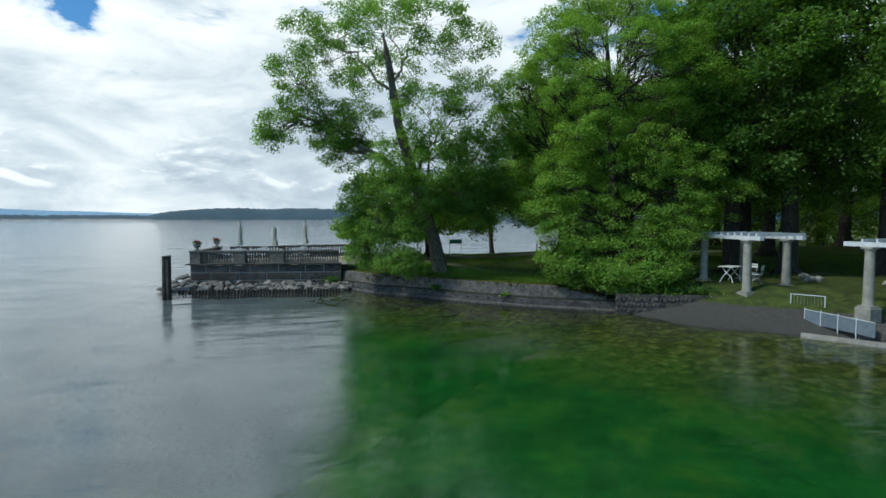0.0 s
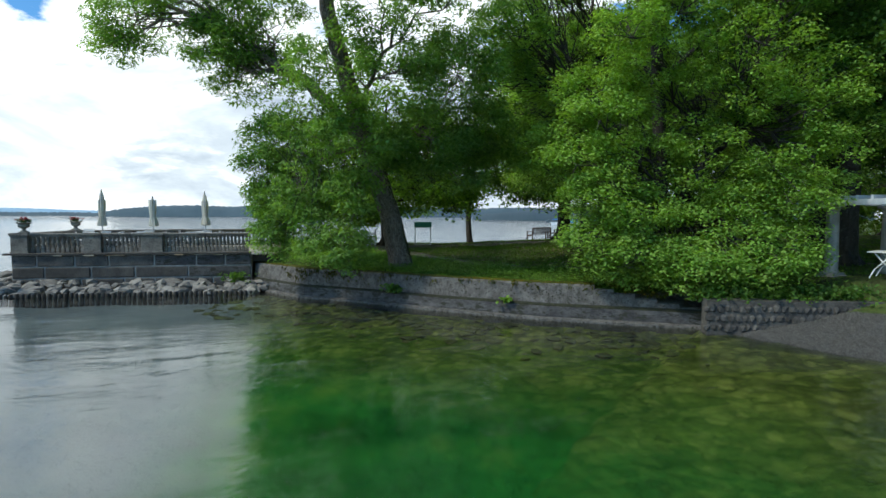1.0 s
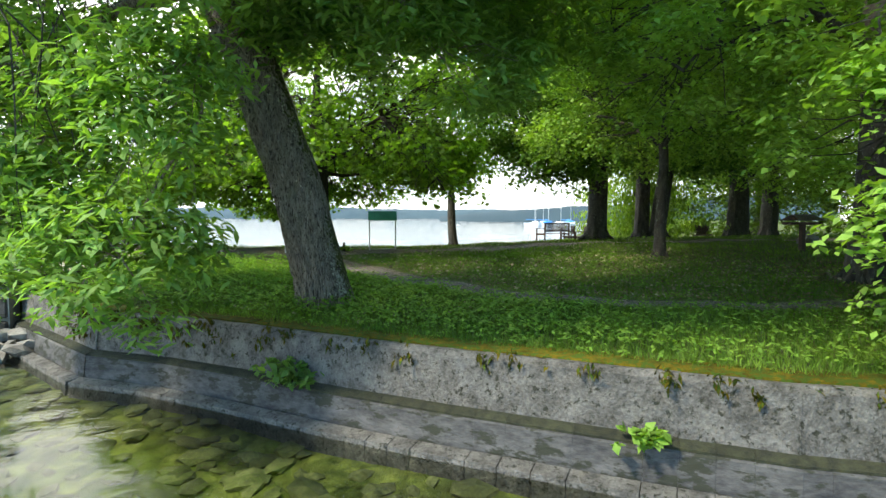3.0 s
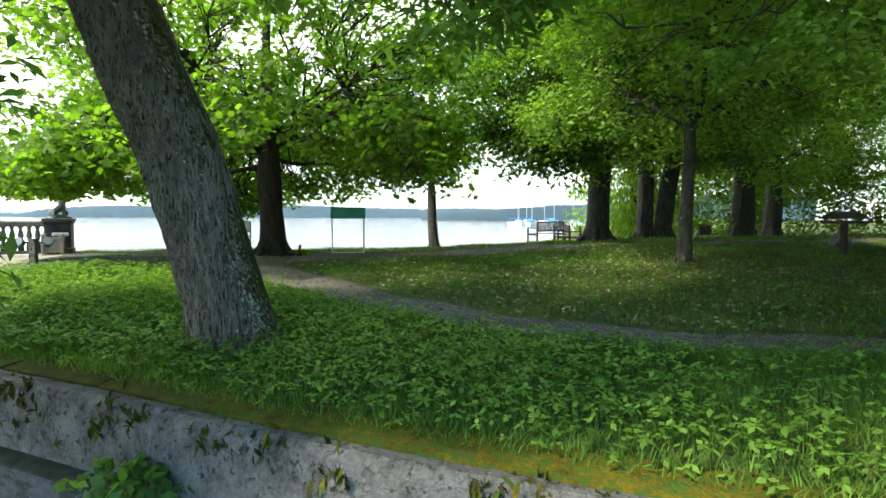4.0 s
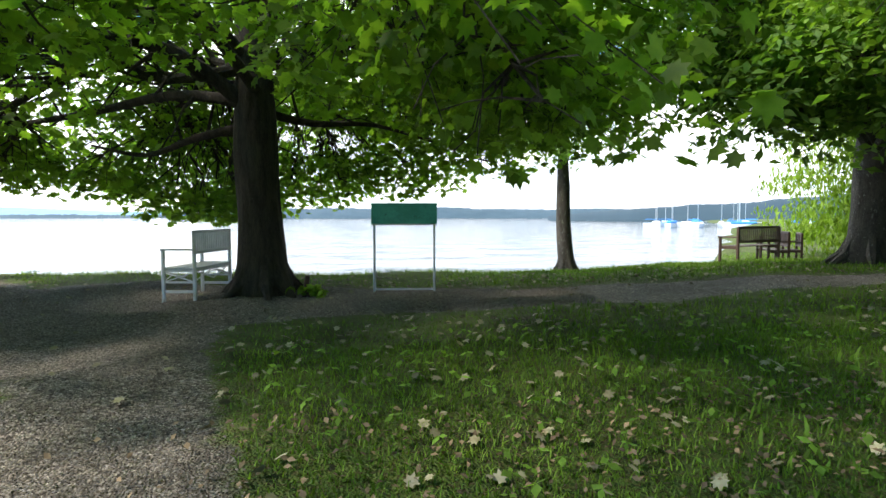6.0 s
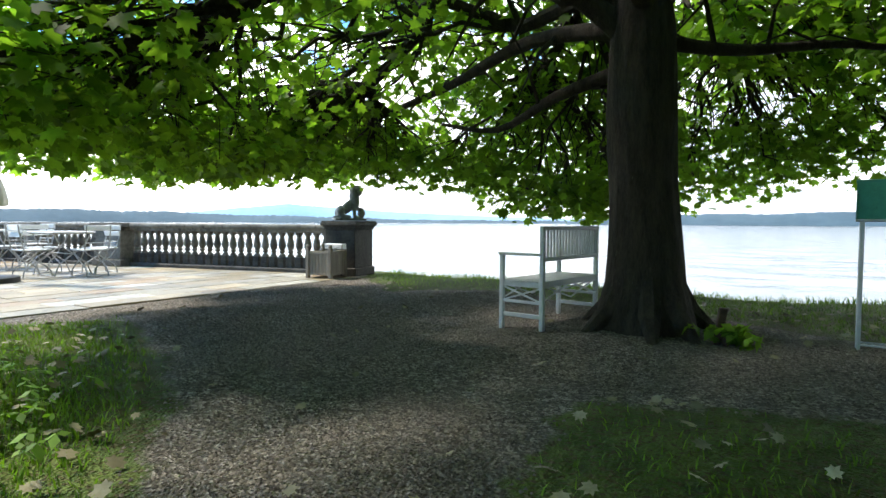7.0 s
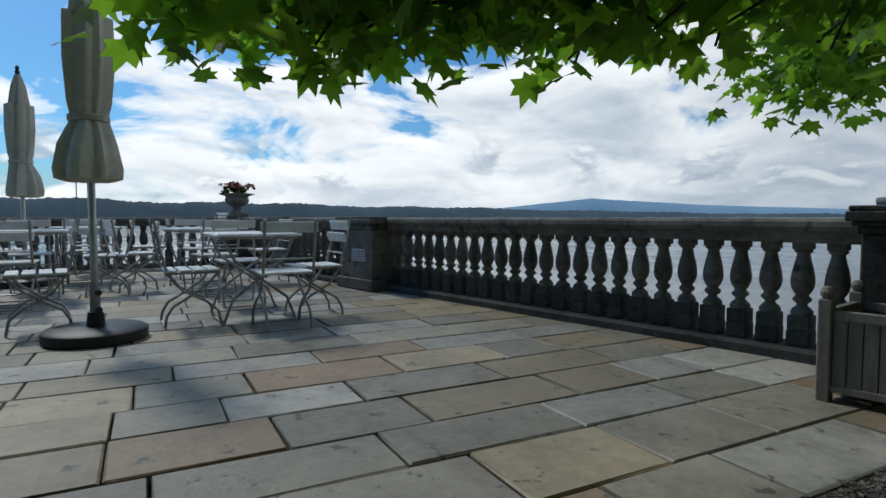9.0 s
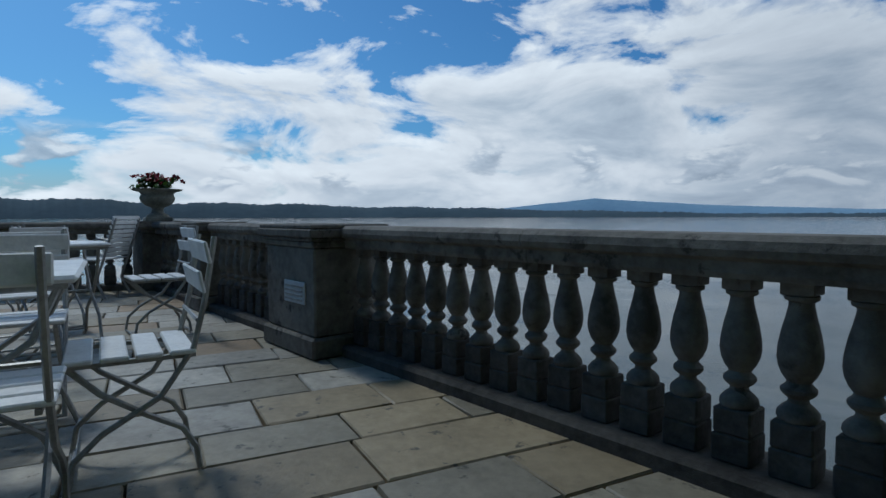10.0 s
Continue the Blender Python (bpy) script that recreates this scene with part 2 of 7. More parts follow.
    link(b2.outputs[0], bsdf.inputs["Normal"])
    link(bsdf.outputs[0], out.inputs[0])
    return m


GROUND = ground_material()
WATER = water_material()
MASONRY = material("dark_wet_stone", (0.032, 0.030, 0.027), (0.10, 0.092, 0.08), 2.2, 0.8, 0.6, c3=(0.02, 0.02, 0.02), spot=0.60, vary=0.35)
MORTAR = material("mortar", (0.18, 0.17, 0.155), (0.32, 0.31, 0.28), 5, 0.9, 0.4, vary=0)
BANKSTONE = material("lichened_concrete", (0.050, 0.047, 0.042), (0.18, 0.17, 0.158), 4.6, 0.9, 1.0, bscale=26, c3=(0.026, 0.027, 0.018), spot=0.56, vary=0, bdist=0.05)
LEDGE = material("damp_concrete", (0.020, 0.020, 0.022), (0.095, 0.092, 0.09), 1.2, 0.8, 0.8, c3=(0.018, 0.02, 0.012), spot=0.52, vary=0, stretch=(1, 1, 2.5))
ROCK = material("pale_rock", (0.11, 0.10, 0.088), (0.25, 0.235, 0.205), 5, 0.85, 0.8, vary=0.3)
SANDSTONE = material("weathered_sandstone", (0.072, 0.066, 0.056), (0.21, 0.195, 0.165), 2.2, 0.85, 0.5, c3=(0.055, 0.052, 0.045), spot=0.60, vary=0.15)
# sandstone darkened so that its colour holds the lion pillar's deep shade
DARKSTONE = material("dark_sandstone", (0.022, 0.020, 0.018), (0.065, 0.06, 0.052), 3.0, 0.85, 0.5, c3=(0.02, 0.02, 0.018), spot=0.58, vary=0.12)
FOOTSTONE = material("stained_sandstone", (0.030, 0.028, 0.025), (0.092, 0.085, 0.074), 3.0, 0.85, 0.5, c3=(0.10, 0.10, 0.085), spot=0.64, vary=0.2)
SLABS = [material("flagstone", c1, c2, 3.0, 0.55, 0.4, c3=(0.075, 0.068, 0.052), spot=0.60, vary=0.30, bdist=0.010, spec=0.5) for c1, c2 in
         (((0.170, 0.150, 0.108), (0.29, 0.260, 0.195)), ((0.20, 0.160, 0.098), (0.31, 0.252, 0.160)), ((0.21, 0.195, 0.165), (0.38, 0.355, 0.300)), ((0.20, 0.138, 0.078), (0.30, 0.210, 0.120)))]
JOINT = material("dirty_joint", (0.028, 0.025, 0.02), (0.06, 0.052, 0.042), 8, 0.95, 0.4, vary=0)
WHITE_WOOD = material("worn_white_paint", (0.58, 0.58, 0.57), (0.78, 0.78, 0.76), 6, 0.5, 0.15, c3=(0.36, 0.35, 0.32), spot=0.66, vary=0.06, stretch=(1, 1, 1))
GREY_METAL = material("grey_painted_iron", (0.24, 0.24, 0.23), (0.42, 0.42, 0.41), 8, 0.45, 0.1, vary=0.05, metal=0.3)
STEEL = material("galvanised_steel", (0.42, 0.43, 0.44), (0.60, 0.61, 0.62), 8, 0.35, 0.1, vary=0.05, metal=0.8)
PALE_STEEL = material("pale_grey_paint", (0.46, 0.48, 0.50), (0.60, 0.62, 0.63), 6, 0.5, 0.15, c3=(0.28, 0.28, 0.27), spot=0.68, vary=0.05)
CANVAS = material("natural_canvas", (0.42, 0.40, 0.35), (0.57, 0.55, 0.48), 3, 0.9, 0.25, bscale=120, vary=0.06, leafy=0.12)
BLACK = material("black_cast_iron", (0.016, 0.016, 0.017), (0.035, 0.035, 0.036), 6, 0.5, 0.2, vary=0)
GREEN_PAINT = material("green_painted_metal", (0.018, 0.15, 0.11), (0.036, 0.23, 0.17), 3, 0.45, 0.15, c3=(0.011, 0.09, 0.063), spot=0.60, vary=0.05)
PLANTER_WOOD = material("grey_brown_boards", (0.17, 0.145, 0.115), (0.27, 0.235, 0.19), 4, 0.75, 0.35, vary=0.12, stretch=(6, 6, 0.8))
DARK_WOOD = material("dark_stained_wood", (0.035, 0.018, 0.012), (0.085, 0.045, 0.03), 5, 0.6, 0.3, vary=0.15, stretch=(1, 1, 4))
POST_WOOD = material("weathered_mooring_timber", (0.02, 0.018, 0.016), (0.075, 0.066, 0.056), 3, 0.85, 0.7, vary=0.15, stretch=(5, 5, 0.7))
URN_STONE = material("mossy_urn_stone", (0.12, 0.12, 0.10), (0.26, 0.26, 0.22), 6, 0.85, 0.5, vary=0.05)
STATUE_STONE = material("statue_stone", (0.11, 0.115, 0.12), (0.27, 0.275, 0.27), 5, 0.8, 0.6, c3=(0.05, 0.05, 0.05), spot=0.6, vary=0.0)
PALE_STONE = material("pale_column_stone", (0.20, 0.19, 0.16), (0.33, 0.315, 0.275), 3, 0.85, 0.5, c3=(0.20, 0.20, 0.17), spot=0.62, vary=0.08)
BARK = material("furrowed_bark", (0.125, 0.105, 0.082), (0.33, 0.285, 0.23), 3.2, 0.95, 1.0, bscale=9, c3=(0.035, 0.025, 0.017), spot=0.53, vary=0, stretch=(6, 6, 0.75), bdist=0.06)
DARK_BARK = material("dark_smooth_bark", (0.022, 0.018, 0.014), (0.072, 0.063, 0.052), 3.5, 0.9, 0.8, bscale=14, c3=(0.15, 0.155, 0.135), spot=0.59, vary=0.05, stretch=(2, 2, 0.8), bdist=0.03)
MAPLE_BARK = material("dark_ridged_bark", (0.016, 0.012, 0.009), (0.062, 0.048, 0.035), 3.0, 0.95, 1.0, bscale=10, c3=(0.13, 0.13, 0.105), spot=0.66, vary=0, stretch=(4, 4, 0.9), bdist=0.05)
MAPLE = material("maple_leaf", (0.088, 0.168, 0.028), (0.165, 0.270, 0.050), 2, 0.55, 0, vary=0.4, leafy=0.64, spec=0.25)
LINDEN = material("linden_leaf", (0.110, 0.225, 0.040), (0.265, 0.40, 0.085), 0.7, 0.6, 0, vary=0.28, leafy=0.40, spec=0.2)
ASH = material("ash_leaf", (0.09, 0.19, 0.045), (0.21, 0.33, 0.09), 0.7, 0.6, 0, vary=0.3, leafy=0.45, spec=0.2)
DARK_LEAF = material("dark_beech_leaf", (0.055, 0.125, 0.030), (0.135, 0.23, 0.055), 0.7, 0.6, 0, vary=0.4, leafy=0.5, spec=0.2)
BRIGHT_LEAF = material("young_green_leaf", (0.12, 0.21, 0.025), (0.21, 0.31, 0.045), 0.7, 0.6, 0, vary=0.35, leafy=0.4, spec=0.2)
GRASS = material("grass_blade", (0.062, 0.135, 0.018), (0.145, 0.235, 0.034), 0.9, 0.7, 0, vary=0.4, leafy=0.3, spec=0.2)
HERB = material("goutweed_leaf", (0.090, 0.190, 0.028), (0.185, 0.305, 0.052), 1.5, 0.6, 0, vary=0.35, leafy=0.42, spec=0.2)
TRUNK_MOSS = material("dark_trunk_moss", (0.035, 0.042, 0.010), (0.09, 0.10, 0.022), 9, 0.95, 0.5, vary=0.4)
LICHEN = material("pale_lichen", (0.24, 0.22, 0.16), (0.40, 0.38, 0.29), 12, 0.95, 0.4, vary=0.25)
MOSS = material("ochre_moss", (0.030, 0.030, 0.004), (0.120, 0.090, 0.008), 6, 0.95, 1.0, c3=(0.040, 0.068, 0.010), spot=0.49, vary=0.3, spec=0.1)
MOSS_AND_SHADE = material("black_moss_and_shade", (0.010, 0.011, 0.007), (0.035, 0.038, 0.018), 9, 0.95, 0.8, vary=0.2)
DRY_LEAF = material("fallen_leaf", (0.16, 0.14, 0.07), (0.34, 0.31, 0.20), 3, 0.7, 0.2, vary=0.4)
LITTER = material("brown_leaf_litter", (0.10, 0.070, 0.042), (0.24, 0.17, 0.10), 3, 0.8, 0.2, vary=0.5)
BED_STONE = material("mossy_bed_stone", (0.07, 0.08, 0.025), (0.19, 0.20, 0.07), 4, 0.9, 0.6, vary=0.4)
GRAVEL = material("dark_gravel", (0.050, 0.044, 0.038), (0.26, 0.23, 0.20), 30, 0.9, 0, vary=0.6)
GERANIUM = material("geranium_leaf", (0.025, 0.055, 0.015), (0.055, 0.10, 0.028), 3, 0.6, 0, vary=0.3, leafy=0.2)
RED_FLOWER = material("geranium_red", (0.22, 0.012, 0.02), (0.40, 0.03, 0.05), 8, 0.6, 0, vary=0.4)
# woods of the far shores, with distance haze mixed into the blue-grey
HILL = material("hazed_wooded_hills", (0.030, 0.058, 0.074), (0.050, 0.084, 0.102), 0.004, 1.0, 0, vary=0.2)
# the pale haze over the far mountains is put into this colour
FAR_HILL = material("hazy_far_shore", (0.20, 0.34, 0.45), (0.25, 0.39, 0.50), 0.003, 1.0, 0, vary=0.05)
HULL = material("white_hull", (0.55, 0.58, 0.62), (0.75, 0.77, 0.80), 2, 0.4, 0, vary=0.2)
TARP = material("blue_boat_cover", (0.02, 0.17, 0.45), (0.04, 0.27, 0.60), 2, 0.6, 0, vary=0.15)
PANEL = material("grey_mesh_panel", (0.10, 0.13, 0.16), (0.16, 0.19, 0.22), 5, 0.6, 0.2, vary=0.1)

# ---- mesh kit ----


class Shape:
    """Gathers vertices and faces of one mesh."""

    def __init__(self):
        self.v, self.f, self.smooth = [], [], False

    def add(self, verts, faces, m=None):
        k = len(self.v)
        if m is not None:
            verts = [m @ Vector(p) for p in verts]
        self.v.extend(tuple(p) for p in verts)
        self.f.extend(tuple(i + k for i in face) for face in faces)
        return self

    def box(self, lo, hi, bevel=0.0, m=None):
        (x0, y0, z0), (x1, y1, z1) = lo, hi
        if bevel <= 0:
            vs = [(x, y, z) for z in (z0, z1) for y in (y0, y1) for x in (x0, x1)]
            return self.add(vs, [(0, 2, 3, 1), (4, 5, 7, 6), (0, 1, 5, 4), (2, 6, 7, 3), (0, 4, 6, 2), (1, 3, 7, 5)], m)
        b = bmesh.new()
        bmesh.ops.create_cube(b, size=1.0)
        for p in b.verts:
            p.co = ((x0 + x1) / 2 + p.co.x * (x1 - x0), (y0 + y1) / 2 + p.co.y * (y1 - y0), (z0 + z1) / 2 + p.co.z * (z1 - z0))
        bmesh.ops.bevel(b, geom=b.edges[:], offset=min(bevel, 0.45 * min(x1 - x0, y1 - y0, z1 - z0)), segments=1, affect="EDGES")
        b.verts.index_update()
        self.add([p.co.copy() for p in b.verts], [tuple(p.index for p in fc.verts) for fc in b.faces], m)
        b.free()
        return self

    def tube(self, pts, radii, n=8, m=None, cap=True):
        pts = [Vector(p) for p in pts]
        if isinstance(radii, (int, float)):
            radii = [radii] * len(pts)
        vs, fs = [], []
        side = None
        for i, p in enumerate(pts):
            d = (pts[min(i + 1, len(pts) - 1)] - pts[max(i - 1, 0)]).normalized()
            if side is None:
                side = d.cross(Vector((0, 0, 1)) if abs(d.z) < 0.9 else Vector((1, 0, 0))).normalized()
            side = (side - d * side.dot(d)).normalized()
            up = d.cross(side)
            for k in range(n):
                a = 2 * math.pi * (k + 0.5) / n
                vs.append(p + (side * math.cos(a) + up * math.sin(a)) * radii[i])
        for i in range(len(pts) - 1):
            for k in range(n):
                fs.append((i * n + k, i * n + (k + 1) % n, (i + 1) * n + (k + 1) % n, (i + 1) * n + k))
        if cap:
            fs.append(tuple(range(n - 1, -1, -1)))
            fs.append(tuple((len(pts) - 1) * n + k for k in range(n)))
        return self.add(vs, fs, m)

    def lathe(self, profile, n=16, m=None, wobble=None):
        vs, fs = [], []
        for i, (r, z) in enumerate(profile):
            for k in range(n):
                a = 2 * math.pi * k / n
                q = r * (wobble(a, z) if wobble else 1.0)
                vs.append((q * math.cos(a), q * math.sin(a), z))
        for i in range(len(profile) - 1):
            for k in range(n):
                fs.append((i * n + k, i * n + (k + 1) % n, (i + 1) * n + (k + 1) % n, (i + 1) * n + k))
        fs.append(tuple(range(n - 1, -1, -1)))
        fs.append(tuple((len(profile) - 1) * n + k for k in range(n)))
        return self.add(vs, fs, m)

    def extrude(self, outline, a, b, m=None):
        """A closed outline of (u, z), in the plane across the way from a to b (u to its left), swept from a to b."""
        a, b = Vector(a), Vector(b)
        d = (b - a).normalized()
        left = Vector((-d.y, d.x, 0)).normalized()
        n = len(outline)
        vs = [p + left * u + Vector((0, 0, z)) for p in (a, b) for u, z in outline]
        fs = [(k, (k + 1) % n, n + (k + 1) % n, n + k) for k in range(n)]
        fs += [tuple(range(n - 1, -1, -1)), tuple(range(n, 2 * n))]
        return self.add(vs, fs, m)

    def mesh(self, name, mat):
        me = bpy.data.meshes.new(name)
        me.from_pydata(self.v, [], self.f)
        me.materials.append(mat)
        if self.smooth:
            me.shade_smooth()
            me.set_sharp_from_angle(angle=radians(40))
        me.update()
        return me


def part(name, shape, mat, parent=None, label="", smooth=False):
    """Links one mesh as a part under a thing, or as a thing of its own."""
    if isinstance(shape, Shape):
        shape.smooth = smooth
        shape = shape.mesh(name, mat)
    ob = new(name, shape)
    if parent:
        ob.parent = parent
    if label:
        ob["label"] = label
    return ob


def thing(name, label, category, group="", at=None, kind=""):
    ob = new(name)
    ob.empty_display_size = 0.1
    if at is not None:
        ob.matrix_basis = at
    return tagged(ob, label, category, group, kind)


def faces_mesh(name, verts, faces, mat):
    """A mesh from arrays: verts (n, 3), faces (m, k) all with k corners."""
    me = bpy.data.meshes.new(name)
    verts, faces = np.asarray(verts, np.float32), np.asarray(faces, np.int32)
    me.vertices.add(len(verts))
    me.vertices.foreach_set("co", verts.ravel())
    k = faces.shape[1]
    me.loops.add(faces.size)
    me.loops.foreach_set("vertex_index", faces.ravel())
    me.polygons.add(len(faces))
    me.polygons.foreach_set("loop_start", np.arange(0, faces.size, k, dtype=np.int32))
    me.materials.append(mat)
    me.update(calc_edges=True)
    return me


def smoothstep(a, b, x):
    q = np.clip((x - a) / (b - a), 0, 1)
    return q * q * (3 - 2 * q)

# ---- ground and lake ----
BANK = [(5.1, 35.4), (5.9, 33.9), (7.0, 31.8), (8.2, 30.75), (9.1, 29.75), (10.25, 28.35), (11.2, 27.3), (12.4, 26.05), (13.5, 24.95), (14.6, 24.15), (17.0, 22.4)]  # outer face of the bank wall
BEACH = [(17.0, 22.4), (17.3, 20.7), (17.85, 19.1), (18.95, 17.5), (20.3, 16.0), (21.9, 14.1), (25.5, 5), (40, -30), (300, -60)]
SHORE = [(300, 420), (140, 190), (60, 90), (40, 66), (30, 55), (25.8, 49.2), (22.5, 47.6), (20, 47.0), (17.5, 45.3), (15.5, 44.3), (13, 43.6), (10.3, 43.7), (8.6, 44.1), (7.0, 44.2), (-3.0, 42.5), (-4.05, 36.9), (5.1, 35.4)]
LAND = BANK + BEACH[1:] + SHORE[:-1]


def seg_distance(x, y, line):
    best = np.full(x.shape, 1e9)
    for (ax, ay), (bx, by) in zip(line, line[1:]):
        dx, dy = bx - ax, by - ay
        s = np.clip(((x - ax) * dx + (y - ay) * dy) / (dx * dx + dy * dy), 0, 1)
        best = np.minimum(best, np.hypot(x - ax - s * dx, y - ay - s * dy))
    return best


def inside(x, y, poly):
    r = np.zeros(x.shape, bool)
    for (ax, ay), (bx, by) in zip(poly, poly[1:] + poly[:1]):
        if ay == by:
            continue
        r ^= ((ay > y) != (by > y)) & (x < (bx - ax) * (y - ay) / (by - ay) + ax)
    return r


def bay_line(x):
    """The balustrade over the bay, as y for x."""
    return 36.35 - 0.17 * x


def floor_edge(y):
    """Where the terrace slabs meet the gravel, as x for y."""
    return 6.50 + 0.118 * (y - 37.1)


def lawn(x, y):
    """The height of the lawn away from its edges."""
    h = 1.15 + 0.31 * smoothstep(29.0, 37.0, y - 0.15 * (x - 12)) + 0.22 * smoothstep(15, 24, x) - 0.62 * smoothstep(40, 49, y) * smoothstep(13, 18, x) + 0.06 * smoothstep(9, 7, x) * smoothstep(36, 37.5, y)
    return h + 0.03 * np.sin(0.9 * x + 0.7 * y) + 0.02 * np.sin(2.3 * x - 1.9 * y)


def ground_height(x, y):
    x, y = np.asarray(x, float), np.asarray(y, float)
    land = inside(x, y, LAND)
    dbank, dbeach, dshore = seg_distance(x, y, BANK), seg_distance(x, y, BEACH), seg_distance(x, y, SHORE)
    d = np.minimum(np.minimum(dbank, dbeach), dshore)
    h = lawn(x, y)
    top = 1.04 + (h - 1.04) * smoothstep(0.3, 2.2, dbank)
    top = np.where(dbank < 0.34, -0.2, top)
    top = np.minimum(top, 0.02 + (h - 0.02) * smoothstep(-0.6, 4.6, dbeach))
    top = np.minimum(top, -0.1 + (h + 0.1) * smoothstep(-0.3, 0.6, dshore))
    edge = x - floor_edge(y)  # the ground lies under the terrace slabs and rises to their rim
    rear = y - bay_line(x)
    top = np.where((edge < -0.5) & (rear > 0.0), np.minimum(top, 1.1), top)
    near = smoothstep(1.6, 0.2, edge)
    top = np.where((edge >= -0.5) & (edge < 1.9) & (rear > 0.3) & (y < 43.0), top * (1 - near) + 1.476 * near, top)
    bed = -0.16 - 0.30 * smoothstep(0, 3, d) - 2.1 * smoothstep(3, 16, d) - 6 * smoothstep(16, 300, d)
    bed = np.where((dbeach < dbank) & (dbeach < dshore), np.maximum(bed, 0.02 - 0.10 * d), bed)
    bed = bed + 0.04 * np.sin(1.7 * x + 0.6 * y) * np.sin(1.3 * y)
    return np.where(land, top, bed)


PATHWAY = [(30, 23.0, 0.45), (20, 26.6, 0.45), (16, 28.4, 0.42), (14.4, 29.7, 0.42), (13.55, 30.75, 0.42), (12.8, 32.2, 0.45), (12.2, 33.6, 0.5), (11.8, 34.9, 0.55), (11.5, 36.0, 0.6), (11.0, 37.0, 0.95), (10.3, 38.4, 1.5), (8.9, 39.6, 1.9), (9.6, 40.7, 1.35)]
PATHWAY_2 = [(9.6, 39.6, 2.0), (11.5, 39.3, 1.7), (14.0, 39.0, 1.05), (16.0, 39.2, 0.95), (19.0, 39.0, 0.6), (24, 38.2, 0.45), (40, 38, 0.5)]


PATHWAY_3 = [(6.9, 38.2, 0.75), (7.3, 39.4, 1.2), (7.4, 41.0, 1.1), (7.0, 42.2, 0.55)]


def path_cover(x, y):
    best = np.full(x.shape, 1e9)
    for line in (PATHWAY, PATHWAY_2, PATHWAY_3):
        for (ax, ay, aw), (bx, by, bw) in zip(line, line[1:]):
            dx, dy = bx - ax, by - ay
            s = np.clip(((x - ax) * dx + (y - ay) * dy) / (dx * dx + dy * dy), 0, 1)
            best = np.minimum(best, np.hypot(x - ax - s * dx, y - ay - s * dy) - (aw + s * (bw - aw)))
    return np.clip(0.5 - best * 1.3, 0, 1)


def axis(lo, hi, step, far):
    fine = np.arange(lo, hi + step / 2, step)
    out = [0.0]
    w = step
    while out[-1] < far:
        w *= 1.35
        out.append(out[-1] + w)
    out = np.array(out[1:])
    return np.concatenate([lo - out[::-1], fine, hi + out])


def build_ground():
    xs, ys = axis(-12, 44, 0.28, 4200), axis(8, 60, 0.28, 4200)
    gx, gy = np.meshgrid(xs, ys)
    z = ground_height(gx, gy)
    n, m = gx.shape
    idx = np.arange(n * m).reshape(n, m)
    faces = np.stack([idx[:-1, :-1], idx[:-1, 1:], idx[1:, 1:], idx[1:, :-1]], -1).reshape(-1, 4)
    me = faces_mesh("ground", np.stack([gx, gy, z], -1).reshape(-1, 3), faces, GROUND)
    layer = me.color_attributes.new("cover", "FLOAT_COLOR", "POINT")
    beach = smoothstep(4.2, 2.6, seg_distance(gx, gy, BEACH[:6])) * smoothstep(0.8, 0.55, z)
    # green bed where tree reflections fall; the painted sky glare lies outside
    bay = smoothstep(-1.6, 1.2, gx - (0.75 + 0.15 * gy)) * smoothstep(37.5, 34.5, gy)
    col = np.stack([path_cover(gx, gy), beach, bay, 1 + 0 * z], -1).astype(np.float32)
    layer.data.foreach_set("color", col.ravel())
    me.shade_smooth()
    tagged(new("ground", me), "grassy lakeside ground with gravel path, shingle beach and lake bed", "ground", kind="structure")


build_ground()
lake = part("water", Shape().add([(-4200, -4200, 0), (4200, -4200, 0), (4200, 4200, 0), (-4200, 4200, 0)], [(0, 1, 2, 3)]), WATER)
tagged(lake, "clear green lake water with small ripples", "lake", kind="structure")


def polar(deg, r):
    """A place r metres off, that many degrees left of +y."""
    return (-r * math.sin(radians(deg)) + 8, r * math.cos(radians(deg)) + 35)


def ridge(name, label, mat, r, outline, seed, rough=1.0, bands=4):
    """A long wooded hill r metres off: outline gives (degrees left of +y, height in degrees)."""
    rng = np.random.default_rng(seed)
    az0, h0 = np.array(outline, float).T
    az = np.arange(az0.min(), az0.max(), 0.16)
    h = np.interp(az, az0[::-1], h0[::-1]) if az0[0] > az0[-1] else np.interp(az, az0, h0)
    n = len(az)
    wave = sum(rng.uniform(0.4, 1.0) / k * np.sin(k * az * 0.35 + 6.3 * rng.random()) for k in (1, 2, 3, 5, 8))
    h = np.tan(np.radians(h * (1 + 0.13 * wave * rough))) * r + 2.0
    tops = rng.random(n) * 3.5 * rough * r / 1500
    rows = []
    for q in np.linspace(0, 1, bands):
        rr = r * (1 + 0.08 * q)
        rows.append(np.stack([8 - rr * np.sin(np.radians(az)), 35 + rr * np.cos(np.radians(az)), -2 + h * (1.08 * math.sin(q * math.pi / 2)) + tops * q], -1))
    v = np.concatenate(rows)
    idx = np.arange(bands * n).reshape(bands, n)
    f = np.stack([idx[:-1, :-1], idx[:-1, 1:], idx[1:, 1:], idx[1:, :-1]], -1).reshape(-1, 4)
    tagged(new(name, faces_mesh(name, v, f, mat)), label, "hills", kind="structure")


